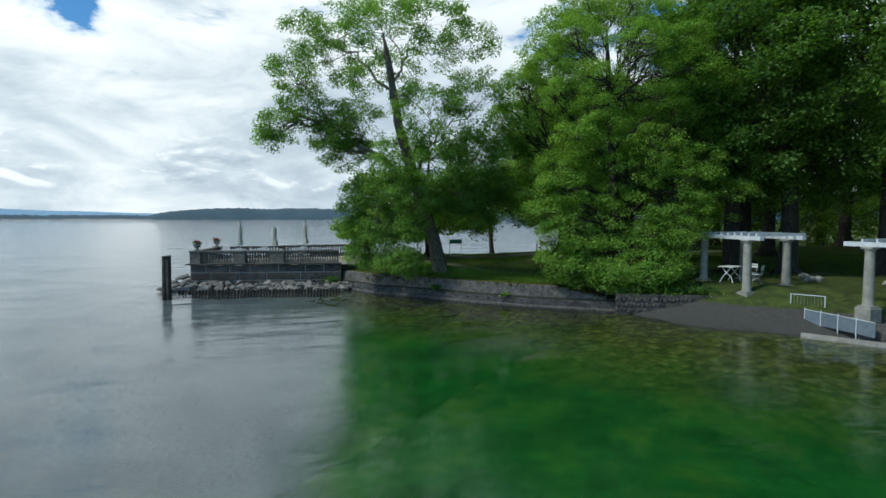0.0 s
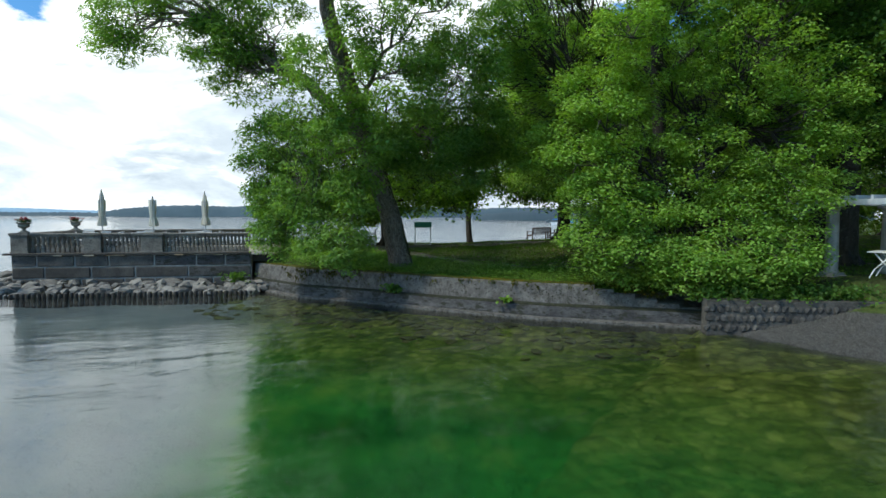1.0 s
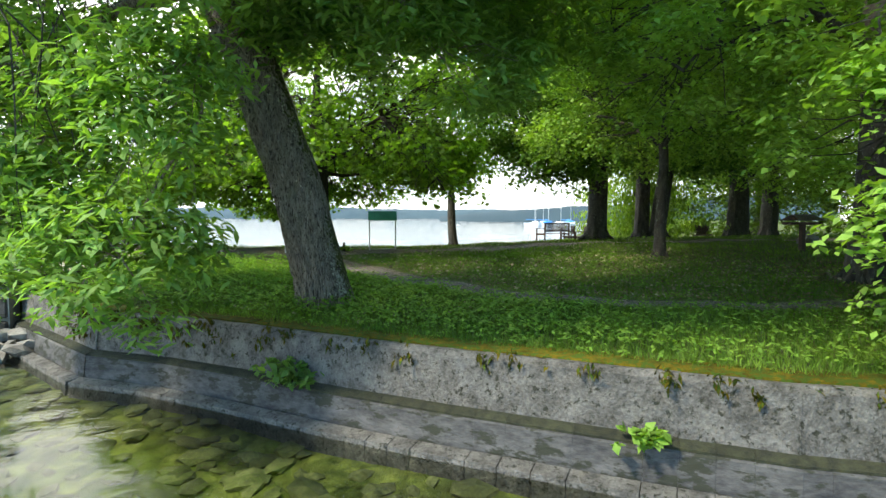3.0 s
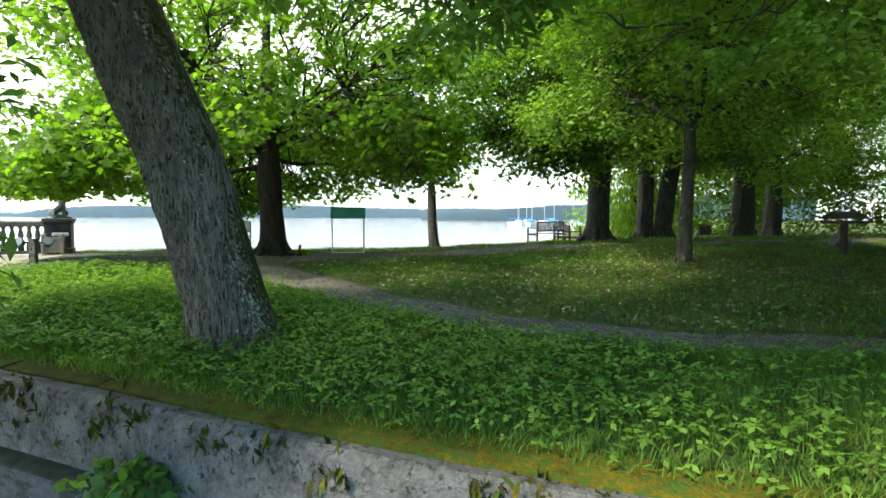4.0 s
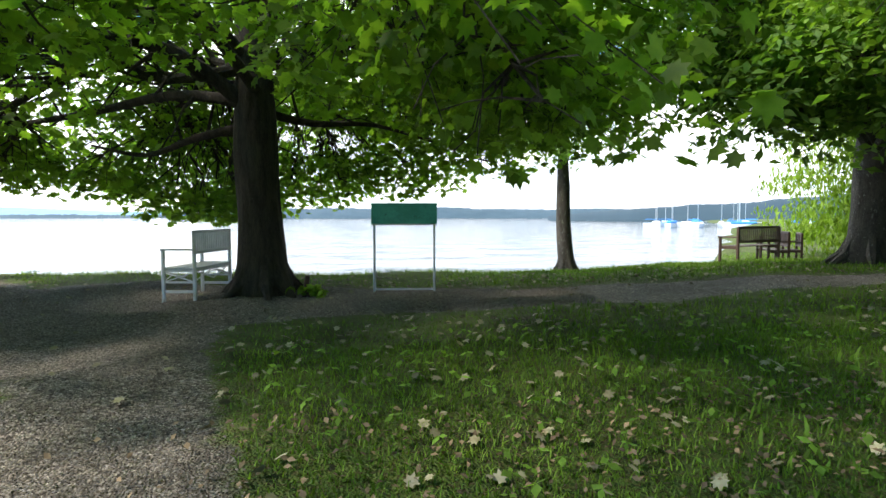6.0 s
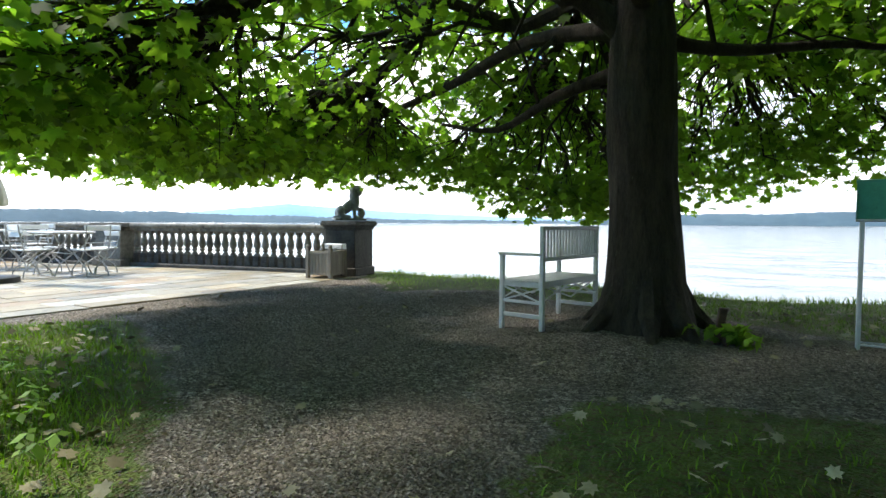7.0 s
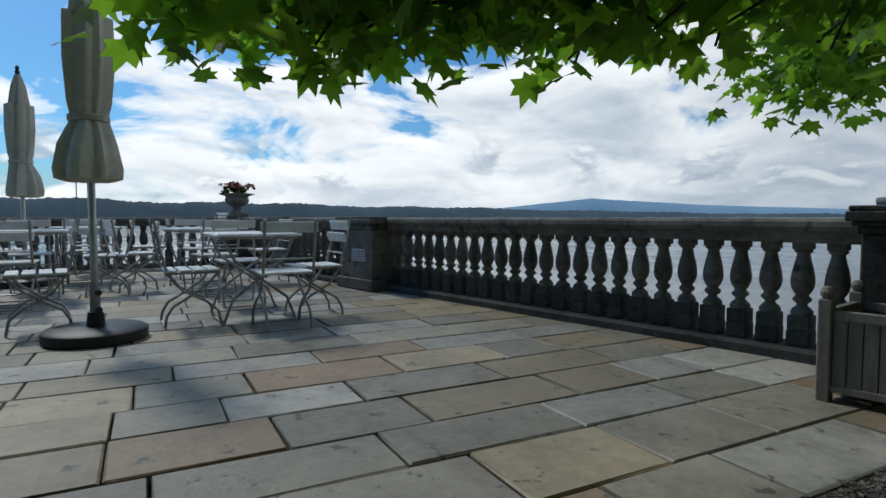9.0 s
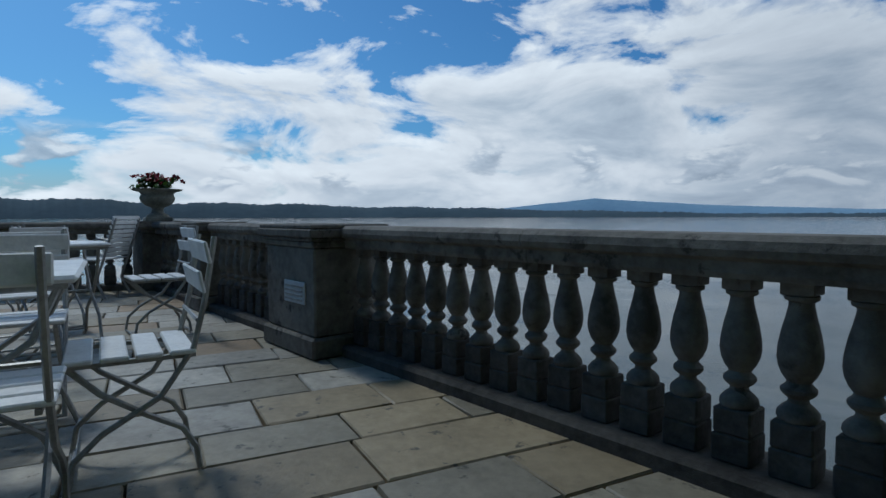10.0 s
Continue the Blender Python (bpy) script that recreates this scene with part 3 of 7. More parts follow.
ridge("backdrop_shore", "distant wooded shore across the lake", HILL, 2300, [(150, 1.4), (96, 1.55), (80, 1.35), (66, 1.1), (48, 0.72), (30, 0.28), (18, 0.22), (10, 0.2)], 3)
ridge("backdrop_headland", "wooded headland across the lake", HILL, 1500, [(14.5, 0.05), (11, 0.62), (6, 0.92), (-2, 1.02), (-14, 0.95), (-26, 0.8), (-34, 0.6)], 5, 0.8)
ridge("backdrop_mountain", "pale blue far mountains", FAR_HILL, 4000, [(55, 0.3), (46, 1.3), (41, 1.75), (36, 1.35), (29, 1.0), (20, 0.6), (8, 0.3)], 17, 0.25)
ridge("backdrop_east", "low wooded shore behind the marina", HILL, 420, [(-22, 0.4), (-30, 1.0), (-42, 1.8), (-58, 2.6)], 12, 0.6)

# ---- terrace ----
FLOOR = 1.49
RAIL = 2.36


def terrace():
    corners = [(-3.95, 37.0), (5.1, 35.46), (floor_edge(35.3), 35.3), (floor_edge(42.9), 42.9), (1.4, 42.4), (-3.15, 41.9)]
    base = Shape().add([(x, y, FLOOR - 0.05) for x, y in corners] + [(x, y, FLOOR - 0.35) for x, y in corners], [(0, 1, 2, 3, 4, 5)] + [(i, i + 6, (i + 1) % 6 + 6, (i + 1) % 6) for i in range(6)])
    floor = tagged(part("terrace_floor", base, JOINT), "terrace floor of worn pale flagstones with dark joints", "terrace", kind="structure")
    rng = random.Random(4)
    meshes = {}
    turn = math.degrees(math.atan(0.118))
    along, across = Vector((math.sin(radians(turn)), math.cos(radians(turn)), 0)), Vector((-math.cos(radians(turn)), math.sin(radians(turn)), 0))
    u, row = 0.0, 0
    while u < 10.8:
        depth = (0.37, 0.42, 0.34, 0.40)[row % 4]
        v = -2.6 - rng.random() * 0.5
        while v < 6.4:
            ln = rng.choice((0.45, 0.54, 0.62, 0.70, 0.82))
            a = Vector((floor_edge(37.1), 37.1, 0)) + across * (u + depth) + along * v
            b = a + along * ln
            mid = (a + b) / 2 - across * depth / 2
            ok = b.y > bay_line(mid.x) + 0.1 and a.y < 42.24 + 0.107 * (mid.x - 1.4) and mid.x > -3.75 + 0.15 * (mid.y - 37)
            if ok:
                end = 42.36 + 0.107 * (mid.x - 1.4)
                if b.y > end - 0.15:
                    ln = max(0.1, ln - (b.y - end))
                tone = rng.choices((0, 1, 2, 3), (5, 4, 4, 1.3))[0]
                key = (round(ln, 2), depth, tone)
                if key not in meshes:
                    flag = Shape().box((0.005, 0.005, -0.05), (depth - 0.005, ln - 0.005, 0), 0.007)
                    flag.v = [(vx + rng.uniform(-0.004, 0.004), vy + rng.uniform(-0.004, 0.004), vz) for vx, vy, vz in flag.v]
                    meshes[key] = flag.mesh("slab", SLABS[tone])
                ob = part("slab", meshes[key], None, floor)
                ob.matrix_basis = pose(a.x, a.y, FLOOR + rng.uniform(-0.003, 0.004), rng.uniform(-0.2, 0.2), rng.uniform(-0.2, 0.2), -turn + rng.uniform(-0.4, 0.4))
            v += ln
        u += depth
        row += 1


BALUSTER = {}


def baluster_mesh():
    """A turned vase baluster, 0.60 m high with the square block that it stands on."""
    s = Shape()
    prof = [(0.058, 0.178), (0.064, 0.188), (0.062, 0.204), (0.048, 0.220), (0.032, 0.232), (0.030, 0.244), (0.044, 0.254), (0.053, 0.264), (0.053, 0.276), (0.040, 0.288), (0.036, 0.296), (0.050, 0.314),
            (0.062, 0.340), (0.067, 0.368), (0.065, 0.402), (0.056, 0.450), (0.045, 0.490), (0.037, 0.526), (0.037, 0.538), (0.050, 0.545), (0.052, 0.556), (0.040, 0.562)]
    s.lathe(prof, 20)
    s.box((-0.05, -0.05, 0.56), (0.05, 0.05, 0.60), 0.003)
    return s


RAIL_PROFILE = [(-0.10, 0), (0.10, 0), (0.11, 0.02), (0.11, 0.06), (0.145, 0.075), (0.155, 0.10), (0.15, 0.13), (0.12, 0.15), (-0.12, 0.15), (-0.15, 0.13), (-0.155, 0.10), (-0.145, 0.075), (-0.11, 0.06), (-0.11, 0.02)]
PLINTH_PROFILE = [(-0.15, -0.06), (0.15, -0.06), (0.15, 0.055), (0.13, 0.075), (-0.13, 0.075), (-0.15, 0.055)]


def balustrade(a, b, count, label, floor_z=FLOOR, mat=SANDSTONE, foot=None):
    """A stone balustrade between two places: plinth, balusters and rail."""
    foot = foot or mat
    if "vase" not in BALUSTER:
        vase = baluster_mesh()
        vase.smooth = True
        BALUSTER["vase"] = vase.mesh("baluster", SANDSTONE)
    if foot.name not in BALUSTER:
        block = Shape().box((-0.066, -0.066, 0), (0.066, 0.066, 0.092), 0.006)
        block.box((-0.063, -0.063, 0.092), (0.063, 0.063, 0.178), 0.006)
        BALUSTER[foot.name] = block.mesh("block", foot)
    t = thing("balustrade", label, "balustrade", "terrace balustrades")
    a, b = Vector((*a, floor_z)), Vector((*b, floor_z))
    d = b - a
    part("plinth", Shape().extrude(PLINTH_PROFILE, a, b), foot, t)
    for i in range(3):
        p, q = a + d * (i / 3) + d.normalized() * 0.002, a + d * ((i + 1) / 3) - d.normalized() * 0.002
        part("rail", Shape().extrude(RAIL_PROFILE, p + Vector((0, 0, RAIL - floor_z - 0.15)), q + Vector((0, 0, RAIL - floor_z - 0.15))), mat, t)
    turn = math.degrees(math.atan2(d.y, d.x))
    for i in range(count):
        p = a + d * ((i + 0.5) / count)
        ob = part("baluster", BALUSTER["vase"], None, t)
        part("block", BALUSTER[foot.name], None, ob)
        ob.matrix_basis = pose(p.x, p.y, floor_z + 0.075, 0, 0, turn + ((i * 37) % 5 - 2) * 0.7) @ Matrix.Diagonal((1, 1, (RAIL - floor_z - 0.225) / 0.60, 1))
    return t


def pier(x, y, wx, wy, label, turn=0.0, top=RAIL + 0.01, mat=SANDSTONE, z=FLOOR, vent=False, wide=0.05):
    t = thing("stone_pier", label, "pier", "terrace piers", pose(x, y, z, 0, 0, turn))
    h = top - z
    part("foot", Shape().box((-wx / 2 - 0.03, -wy / 2 - 0.03, 0), (wx / 2 + 0.03, wy / 2 + 0.03, 0.14), 0.015), mat, t)
    part("shaft", Shape().box((-wx / 2, -wy / 2, 0.14), (wx / 2, wy / 2, h - 0.15), 0.012), mat, t)
    cap = Shape()
    for k, (z0, z1) in zip((0.3, 0.6, 1.0, 0.8), ((h - 0.15, h - 0.11), (h - 0.11, h - 0.085), (h - 0.085, h - 0.03), (h - 0.03, h))):
        cap.box((-wx / 2 - wide * k, -wy / 2 - wide * k, z0), (wx / 2 + wide * k, wy / 2 + wide * k, z1), 0.008)
    part("cap", cap, mat, t)
    if vent:
        v = part("vent", Shape().box((-0.06, -wy / 2 - 0.012, 0.345), (0.25, -wy / 2, 0.495), 0.004), PALE_STEEL, t, "pale grey louvred vent plate")
        for i in range(4):
            part("louvre", Shape().box((-0.035, -wy / 2 - 0.020, 0.366 + i * 0.030), (0.225, -wy / 2 - 0.012, 0.380 + i * 0.030), 0.002), GREY_METAL, v)
    return t


def terrace_edges():
    def bay(x):
        return (x, bay_line(x))

    def lake(x):
        return (x, 42.31 + 0.107 * (x - 1.42))
    balustrade((1.787, 42.417), (6.557, 42.938), 26, "weathered sandstone balustrade with vase balusters towards the lake", foot=FOOTSTONE)
    pier(*lake(1.42), 0.74, 0.52, "square sandstone pier with a vent plate in the balustrade", 6, vent=True)
    balustrade(lake(-0.65), lake(1.05), 9, "short weathered sandstone balustrade between two piers", foot=FOOTSTONE)
    pier(*lake(-0.87), 0.42, 0.42, "sandstone pier in the lake balustrade", 6)
    balustrade(lake(-2.75), lake(-1.08), 9, "weathered sandstone balustrade beside the corner pier", foot=FOOTSTONE)
    pier(*lake(-3.03), 0.52, 0.52, "corner pier carrying a flower urn", 6)
    balustrade((-3.66, 37.35), (-3.08, 41.56), 22, "dark sandstone balustrade at the head of the terrace")
    side = math.degrees(math.atan(-0.17))
    pier(*bay(-3.68), 0.62, 0.50, "corner pier above the water carrying a flower urn", side)
    balustrade(bay(-3.37), bay(-1.36), 11, "sandstone balustrade over the bay wall")
    pier(*bay(-1.03), 0.66, 0.40, "broad sandstone pier in the bay balustrade", side)
    balustrade(bay(-0.70), bay(0.80), 9, "sandstone balustrade over the bay wall")
    pier(*bay(1.22), 0.84, 0.40, "broad sandstone pier in the bay balustrade", side)
    balustrade(bay(1.64), bay(5.0), 22, "sandstone balustrade over the bay wall near the trees")
    pier(6.78, 42.92, 0.60, 0.60, "tall dark sandstone pillar with moulded cap carrying the lion", 3, top=2.43, mat=DARKSTONE, wide=0.06)


BAY = pose(-3.68, bay_line(-3.68), 0, 0, 0, math.degrees(math.atan(-0.17)))  # along the wall over the bay, y inwards


def terrace_wall():
    """The wall of dark ashlar that carries the terrace, with pale mortar joints."""
    wall = tagged(part("wall_terrace", Shape().box((-0.26, -0.30, -0.6), (8.95, 0.10, FLOOR - 0.01), 0, BAY).box((-0.26, 0.10, -0.6), (0.0, 0.5, FLOOR - 0.01), 0, BAY), MORTAR), "terrace retaining wall of large dark stone blocks", "wall", kind="structure")
    part("coping", Shape().box((-0.52, -0.46, FLOOR - 0.008), (8.95, -0.152, FLOOR + 0.07), 0.02, BAY), DARKSTONE, wall)
    west = Shape().add([(-3.95, 37.2, -0.6), (-3.40, 42.1, -0.6), (-2.9, 42.0, -0.6), (-3.6, 37.3, -0.6), (-3.95, 37.2, FLOOR - 0.06), (-3.40, 42.1, FLOOR - 0.06), (-2.9, 42.0, FLOOR - 0.06), (-3.6, 37.3, FLOOR - 0.06)],
                       [(0, 4, 5, 1), (1, 5, 6, 2), (2, 6, 7, 3), (3, 7, 4, 0), (4, 7, 6, 5)])
    part("side", west, MASONRY, wall)
    rim = [(-3.40, 42.10), (1.2, 42.75), (7.02, 43.33), (7.02, 42.88), (1.2, 42.2), (-2.95, 41.7)]
    north = Shape().add([(x, y, -0.6) for x, y in rim] + [(x, y, FLOOR - 0.01) for x, y in rim], [(0, 6, 7, 1), (1, 7, 8, 2), (2, 8, 9, 3), (3, 9, 10, 4), (4, 10, 11, 5), (5, 11, 6, 0), (6, 11, 10, 9, 8, 7)])
    part("lake_side", north, MASONRY, wall)
    rng = random.Random(7)
    z = 0.02
    for course in range(3):
        h = (0.50, 0.48, 0.48)[course]
        x = -0.28 - (0.6, 0.0, 0.3)[course]
        while x < 8.9:
            ln = rng.uniform(1.1, 2.1)
            if x + ln > 8.2:
                ln = 8.95 - x
            mat = MASONRY if x + ln * 0.5 < 5.9 else LEDGE
            part("stone_block", Shape().box((max(x, -0.28) + 0.03, -0.33 - rng.uniform(0, 0.04), z + 0.03), (x + ln - 0.03, -0.25, z + h - 0.03), 0.03, BAY), mat, wall)
            x += ln
        z += h


def rubble(name, s, rng, size):
    """An angular boulder."""
    b = bmesh.new()
    bmesh.ops.create_icosphere(b, subdivisions=1, radius=1.0)
    for p in b.verts:
        p.co = Vector((p.co.x * size[0], p.co.y * size[1], p.co.z * size[2])) * rng.uniform(0.72, 1.18)
    b.verts.index_update()
    s.add([p.co.copy() for p in b.verts], [tuple(p.index for p in f.verts) for f in b.faces])
    b.free()
    return s


def rocks():
    rng = random.Random(11)
    t = thing("rock_bank", "row of pale angular boulders along the foot of the terrace wall", "rocks")
    for i in range(230):
        size = rng.uniform(0.09, 0.30)
        u, v = -0.9 + 10.6 * rng.random(), -0.35 - rng.random() ** 0.8 * 1.45
        if rng.random() < 0.10:
            u, v = -0.4 - rng.random() * 1.1, -1.6 + rng.random() * 3.2
        p = BAY @ Vector((u, v, 0))
        if inside(np.array([p.x]), np.array([p.y]), LAND)[0]:
            continue
        ob = part("boulder", rubble("boulder", Shape(), rng, (size * 1.35, size, size * 0.6)), ROCK, t)
        ob.matrix_basis = pose(p.x, p.y, 0.04 + max(0.0, v + 1.7) * 0.22 + rng.uniform(0, 0.06), rng.uniform(-25, 25), rng.uniform(-25, 25), rng.uniform(0, 360))
    e = thing("timber_edging", "low row of dark timber stakes at the water's edge", "edging")
    stake = Shape().lathe([(0.07, -0.5), (0.07, 0.10), (0.06, 0.13)], 8).mesh("stake", POST_WOOD)
    for i in range(52):
        p = BAY @ Vector((-0.35 + i * 0.187, -1.98 + 0.02 * math.sin(i * 2.1), 0))
        ob = part("stake", stake, None, e)
        ob.matrix_basis = pose(p.x, p.y, 0.02 * math.sin(i * 1.3))


def bank_wall():
    """The lichened retaining wall of the bay with its step and its sloping top."""
    wall = thing("wall_bank", "old lichen-covered concrete retaining wall with a damp lower step", "wall", kind="structure")
    for i, ((ax, ay), (bx, by)) in enumerate(zip(BANK, BANK[1:])):
        k = 5
        for j in range(k):
            p = Vector((ax + (bx - ax) * j / k, ay + (by - ay) * j / k, 0))
            q = Vector((ax + (bx - ax) * (j + 1) / k, ay + (by - ay) * (j + 1) / k, 0))
            d = (q - p).normalized()
            q = q + d * 0.05 if j == k - 1 else q
            w = 0.003 * math.sin(7 * i + 3 * j)
            fade = 1.06 if i < 9 else 1.06 - 0.11 * (j + 1)
            part("wall_section", Shape().extrude([(0.10, -0.7), (0.48, -0.7), (0.50, 0.97 * fade + w), (0.24, 1.0 * fade + w), (0.17, 0.95 * fade + w), (0.12, 0.42)], p, q), BANKSTONE, wall)
            part("wall_step", Shape().extrude([(-0.12, -0.7), (0.14, -0.7), (0.14, 0.43), (0.02, 0.42 + w), (-0.03, 0.38 + w), (-0.06, 0.10)], p, q - d * 0.002), LEDGE, wall)
            # moss strip, near black to put in the shadow line under the wall face
            part("ledge_moss", Shape().extrude([(-0.01, 0.40), (0.15, 0.42), (0.15, 0.475), (0.05, 0.455 + w), (-0.01, 0.425)], p, q - d * 0.003), MOSS_AND_SHADE, wall, "black mossy strip that carries the shadow line along the ledge")
            part("footing", Shape().extrude([(-0.34, -0.7), (-0.10, -0.7), (-0.10, 0.09), (-0.30, 0.06 + w)], p, q - d * 0.01), BANKSTONE, wall)


terrace()
terrace_wall()
terrace_edges()
rocks()
bank_wall()

# ---- trees ----


def leaf_cloud(rng, centres, spread, per, size, outline, droop=0.4, flat=0.35):
    """Leaves of one outline scattered about many twig ends; returns vertices and faces."""
    n = len(centres) * per
    c = np.repeat(np.asarray(centres, float), per, 0)
    off = rng.normal(size=(n, 3))
    off *= spread * 1.9 * rng.random((n, 1)) ** 0.4 / np.linalg.norm(off, axis=1, keepdims=True) * np.array([1, 1, 0.6])
    p = c + off
    normal = rng.normal(size=(n, 3)) * (1 - flat) + off / (np.linalg.norm(off, axis=1, keepdims=True) + 1e-6) * 0.5
    normal[:, 2] = np.abs(normal[:, 2]) + flat * 1.4
    normal /= np.linalg.norm(normal, axis=1, keepdims=True)
    tip = rng.normal(size=(n, 3))
    tip[:, 2] -= droop * 2
    tip -= normal * (tip * normal).sum(1, keepdims=True)
    tip /= np.linalg.norm(tip, axis=1, keepdims=True) + 1e-9
    side = np.cross(normal, tip)
    s = size * rng.uniform(0.65, 1.3, (n, 1))
    out = np.asarray(outline, float)
    k = len(out)
    v = np.empty((n, k, 3))
    for i, (u, w, b) in enumerate(out):
        v[:, i] = p + side * (u * s) + tip * (w * s) + normal * (b * s)
    return v.reshape(-1, 3), n, k


OVAL = [(0, -0.5, 0), (0.32, 0, 0.08), (0, 0.55, -0.05), (-0.32, 0, 0.08)]
LEAFLET = [(0, -0.5, 0), (0.17, 0, 0.04), (0, 0.6, -0.08), (-0.17, 0, 0.04)]
HEART = [(0, -0.42, 0), (0.34, -0.45, 0.06), (0.5, -0.05, 0.10), (0, 0.62, -0.10), (-0.5, -0.05, 0.10), (-0.34, -0.45, 0.06)]
PALM = [(0, -0.42, 0), (0.26, -0.48, 0.03), (0.24, -0.26, 0.05), (0.60, -0.12, 0.02), (0.40, 0.04, 0.06), (0.44, 0.36, 0.0), (0.17, 0.26, 0.04), (0, 0.66, -0.08), (-0.17, 0.26, 0.04), (-0.44, 0.36, 0.0), (-0.40, 0.04, 0.06), (-0.60, -0.12, 0.02), (-0.24, -0.26, 0.05), (-0.26, -0.48, 0.03)]


def wander(rng, a, b, n, amount, sag=0.0):
    a, b = np.asarray(a, float), np.asarray(b, float)
    s = np.linspace(0, 1, n)[:, None]
    p = a + (b - a) * s
    ln = np.linalg.norm(b - a)
    p[1:-1] += rng.normal(size=(n - 2, 3)) * amount * ln
    p[:, 2] += (sag * ln * 4 * s * (1 - s))[:, 0]
    return p


def tree(name, label, base, trunk, radii, blobs, leaf, size, per, spread, mat, bark, seed, droop=0.4, flat=0.35, category="tree", sides=14, group="", twigs=True, shell=0.55, fork=2.2, ridges=0.0, limb=1.0, pruned=None, plate=0.0, boughs=()):
    """A tree: a tapered trunk along the points of trunk (offsets from base), limbs to each mass of foliage, twigs, and a crown of leaves.
    blobs: (x, y, z, rx, ry, rz, clusters), offsets from base."""
    rng = np.random.default_rng(seed)
    t = thing(name, label, category, group, pose(*base))
    pts = [np.array(p, float) for p in trunk]
    fine, fr = [], []
    for i in range(len(pts) - 1):
        for s in np.linspace(0, 1, 19 if ridges else 5)[:-1]:
            fine.append(pts[i] * (1 - s) + pts[i + 1] * s)
            fr.append(radii[i] * (1 - s) + radii[i + 1] * s)
    fine.append(pts[-1])
    fr.append(radii[-1])
    wood = Shape().tube(fine, fr, sides)
    fine = np.array(fine)
    vs = []
    for p in wood.v:
        q = Vector(p)
        k = 0.08 * noise.noise(Vector((q.x * 3.0 + seed, q.y * 3.0, q.z * 0.8))) * min(1.0, 0.35 + fr[0])
        j = int(np.argmin(np.abs(fine[:, 2] - q.z)))
        if ridges:
            f = noise.noise(Vector((q.x * 24, q.y * 24, q.z * 2.6))) + 0.5 * noise.noise(Vector((q.x * 11, q.y * 11, q.z * 1.4)))
            k += ridges * (0.5 - 1.6 * abs(f))
        d = q - Vector(fine[j])
        vs.append(tuple(q + d * (k / max(fr[j], 0.05))))
    wood.v = vs
    if radii[0] > 0.2 and not ridges:
        for i in range(7):
            a = i * 0.9 + rng.random() * 0.5
            r = radii[0]
            wood.tube([(math.cos(a) * r * 0.35, math.sin(a) * r * 0.35, r * 1.9), (math.cos(a) * r * 0.55, math.sin(a) * r * 0.55, r * 0.9), (math.cos(a) * r * 0.85, math.sin(a) * r * 0.85, 0.14), (math.cos(a) * r * 1.5, math.sin(a) * r * 1.5, -0.08)], [r * 0.10, r * 0.22, r * 0.22, r * 0.08], 7, cap=False)
    part("trunk", wood, bark, t, smooth=True)
    limbs = Shape()
    ends = []
    centres = np.array([bl[:3] for bl in blobs], float)
    kk = max(3, min(9, len(blobs) // 5))
    mid = centres[np.linspace(0, len(centres) - 1, kk).astype(int)].copy()
    for _ in range(6):
        which = np.argmin(np.linalg.norm(centres[:, None] - mid[None], axis=2), axis=1)
        for g in range(kk):
            if (which == g).any():
                mid[g] = centres[which == g].mean(0)
    mains = []
    for g in range(kk):
        reach = np.hypot(mid[g, 0], mid[g, 1])
        h0 = min(max(fork, mid[g, 2] - 0.55 * reach), fine[-3, 2])
        j = max(1, min(int(np.argmin(np.abs(fine[:, 2] - h0))), len(fine) - 2))
        ln = np.linalg.norm(mid[g] - fine[j])
        r0 = min(fr[j] * 0.5, 0.04 + 0.016 * ln) * limb
        line = wander(rng, fine[j], mid[g], 8, 0.03, 0.07)
        limbs.tube(line, np.linspace(r0, r0 * 0.45, 8), 7, cap=False)
        mains.append((line, r0))
    for i, (bx, by, bz, rx, ry, rz, count) in enumerate(blobs):
        c = np.array((bx, by, bz), float)
        main, r0 = mains[which[i]]
        j = 3 + int(np.argmin(np.linalg.norm(main[3:] - c, axis=1)))
        line = wander(rng, main[max(2, j - 2)], c, 6, 0.05, 0.04)
        r1 = r0 * 0.42
        limbs.tube(line, np.linspace(r1, r1 * 0.4, 6), 5, cap=False)
        rad = np.array((rx, ry, rz))
        d = rng.normal(size=(count, 3))
        d /= np.linalg.norm(d, axis=1, keepdims=True)
        d[:, 2] = np.where(rng.random(count) < plate, np.abs(d[:, 2]), d[:, 2])
        q = c + d * rad * (shell + (1 - shell) * rng.random((count, 1)) ** 0.5)
        ends.append(q)
        if twigs:
            for e in q[:: max(1, count // 14)]:
                m = rng.integers(1, 6)
                limbs.tube(wander(rng, line[m], e, 4, 0.06, 0.03), [r1 * 0.45, r1 * 0.28, r1 * 0.16, 0.005], 4, cap=False)
    part("limb_work", limbs, bark, t, smooth=True)
    for line, r0 in boughs:
        pts = [Vector(p) for p in line]
        fine_line = []
        for i in range(len(pts) - 1):
            p0, p1, p2, p3 = pts[max(i - 1, 0)], pts[i], pts[i + 1], pts[min(i + 2, len(pts) - 1)]
            for q in (0.0, 0.25, 0.5, 0.75):
                fine_line.append(0.5 * (2 * p1 + (p2 - p0) * q + (2 * p0 - 5 * p1 + 4 * p2 - p3) * q * q + (3 * p1 - p0 - 3 * p2 + p3) * q ** 3))
        fine_line.append(pts[-1])
        n = len(fine_line)
        bough = Shape().tube(fine_line, list(np.linspace(r0, r0 * 0.22, n)), 9)
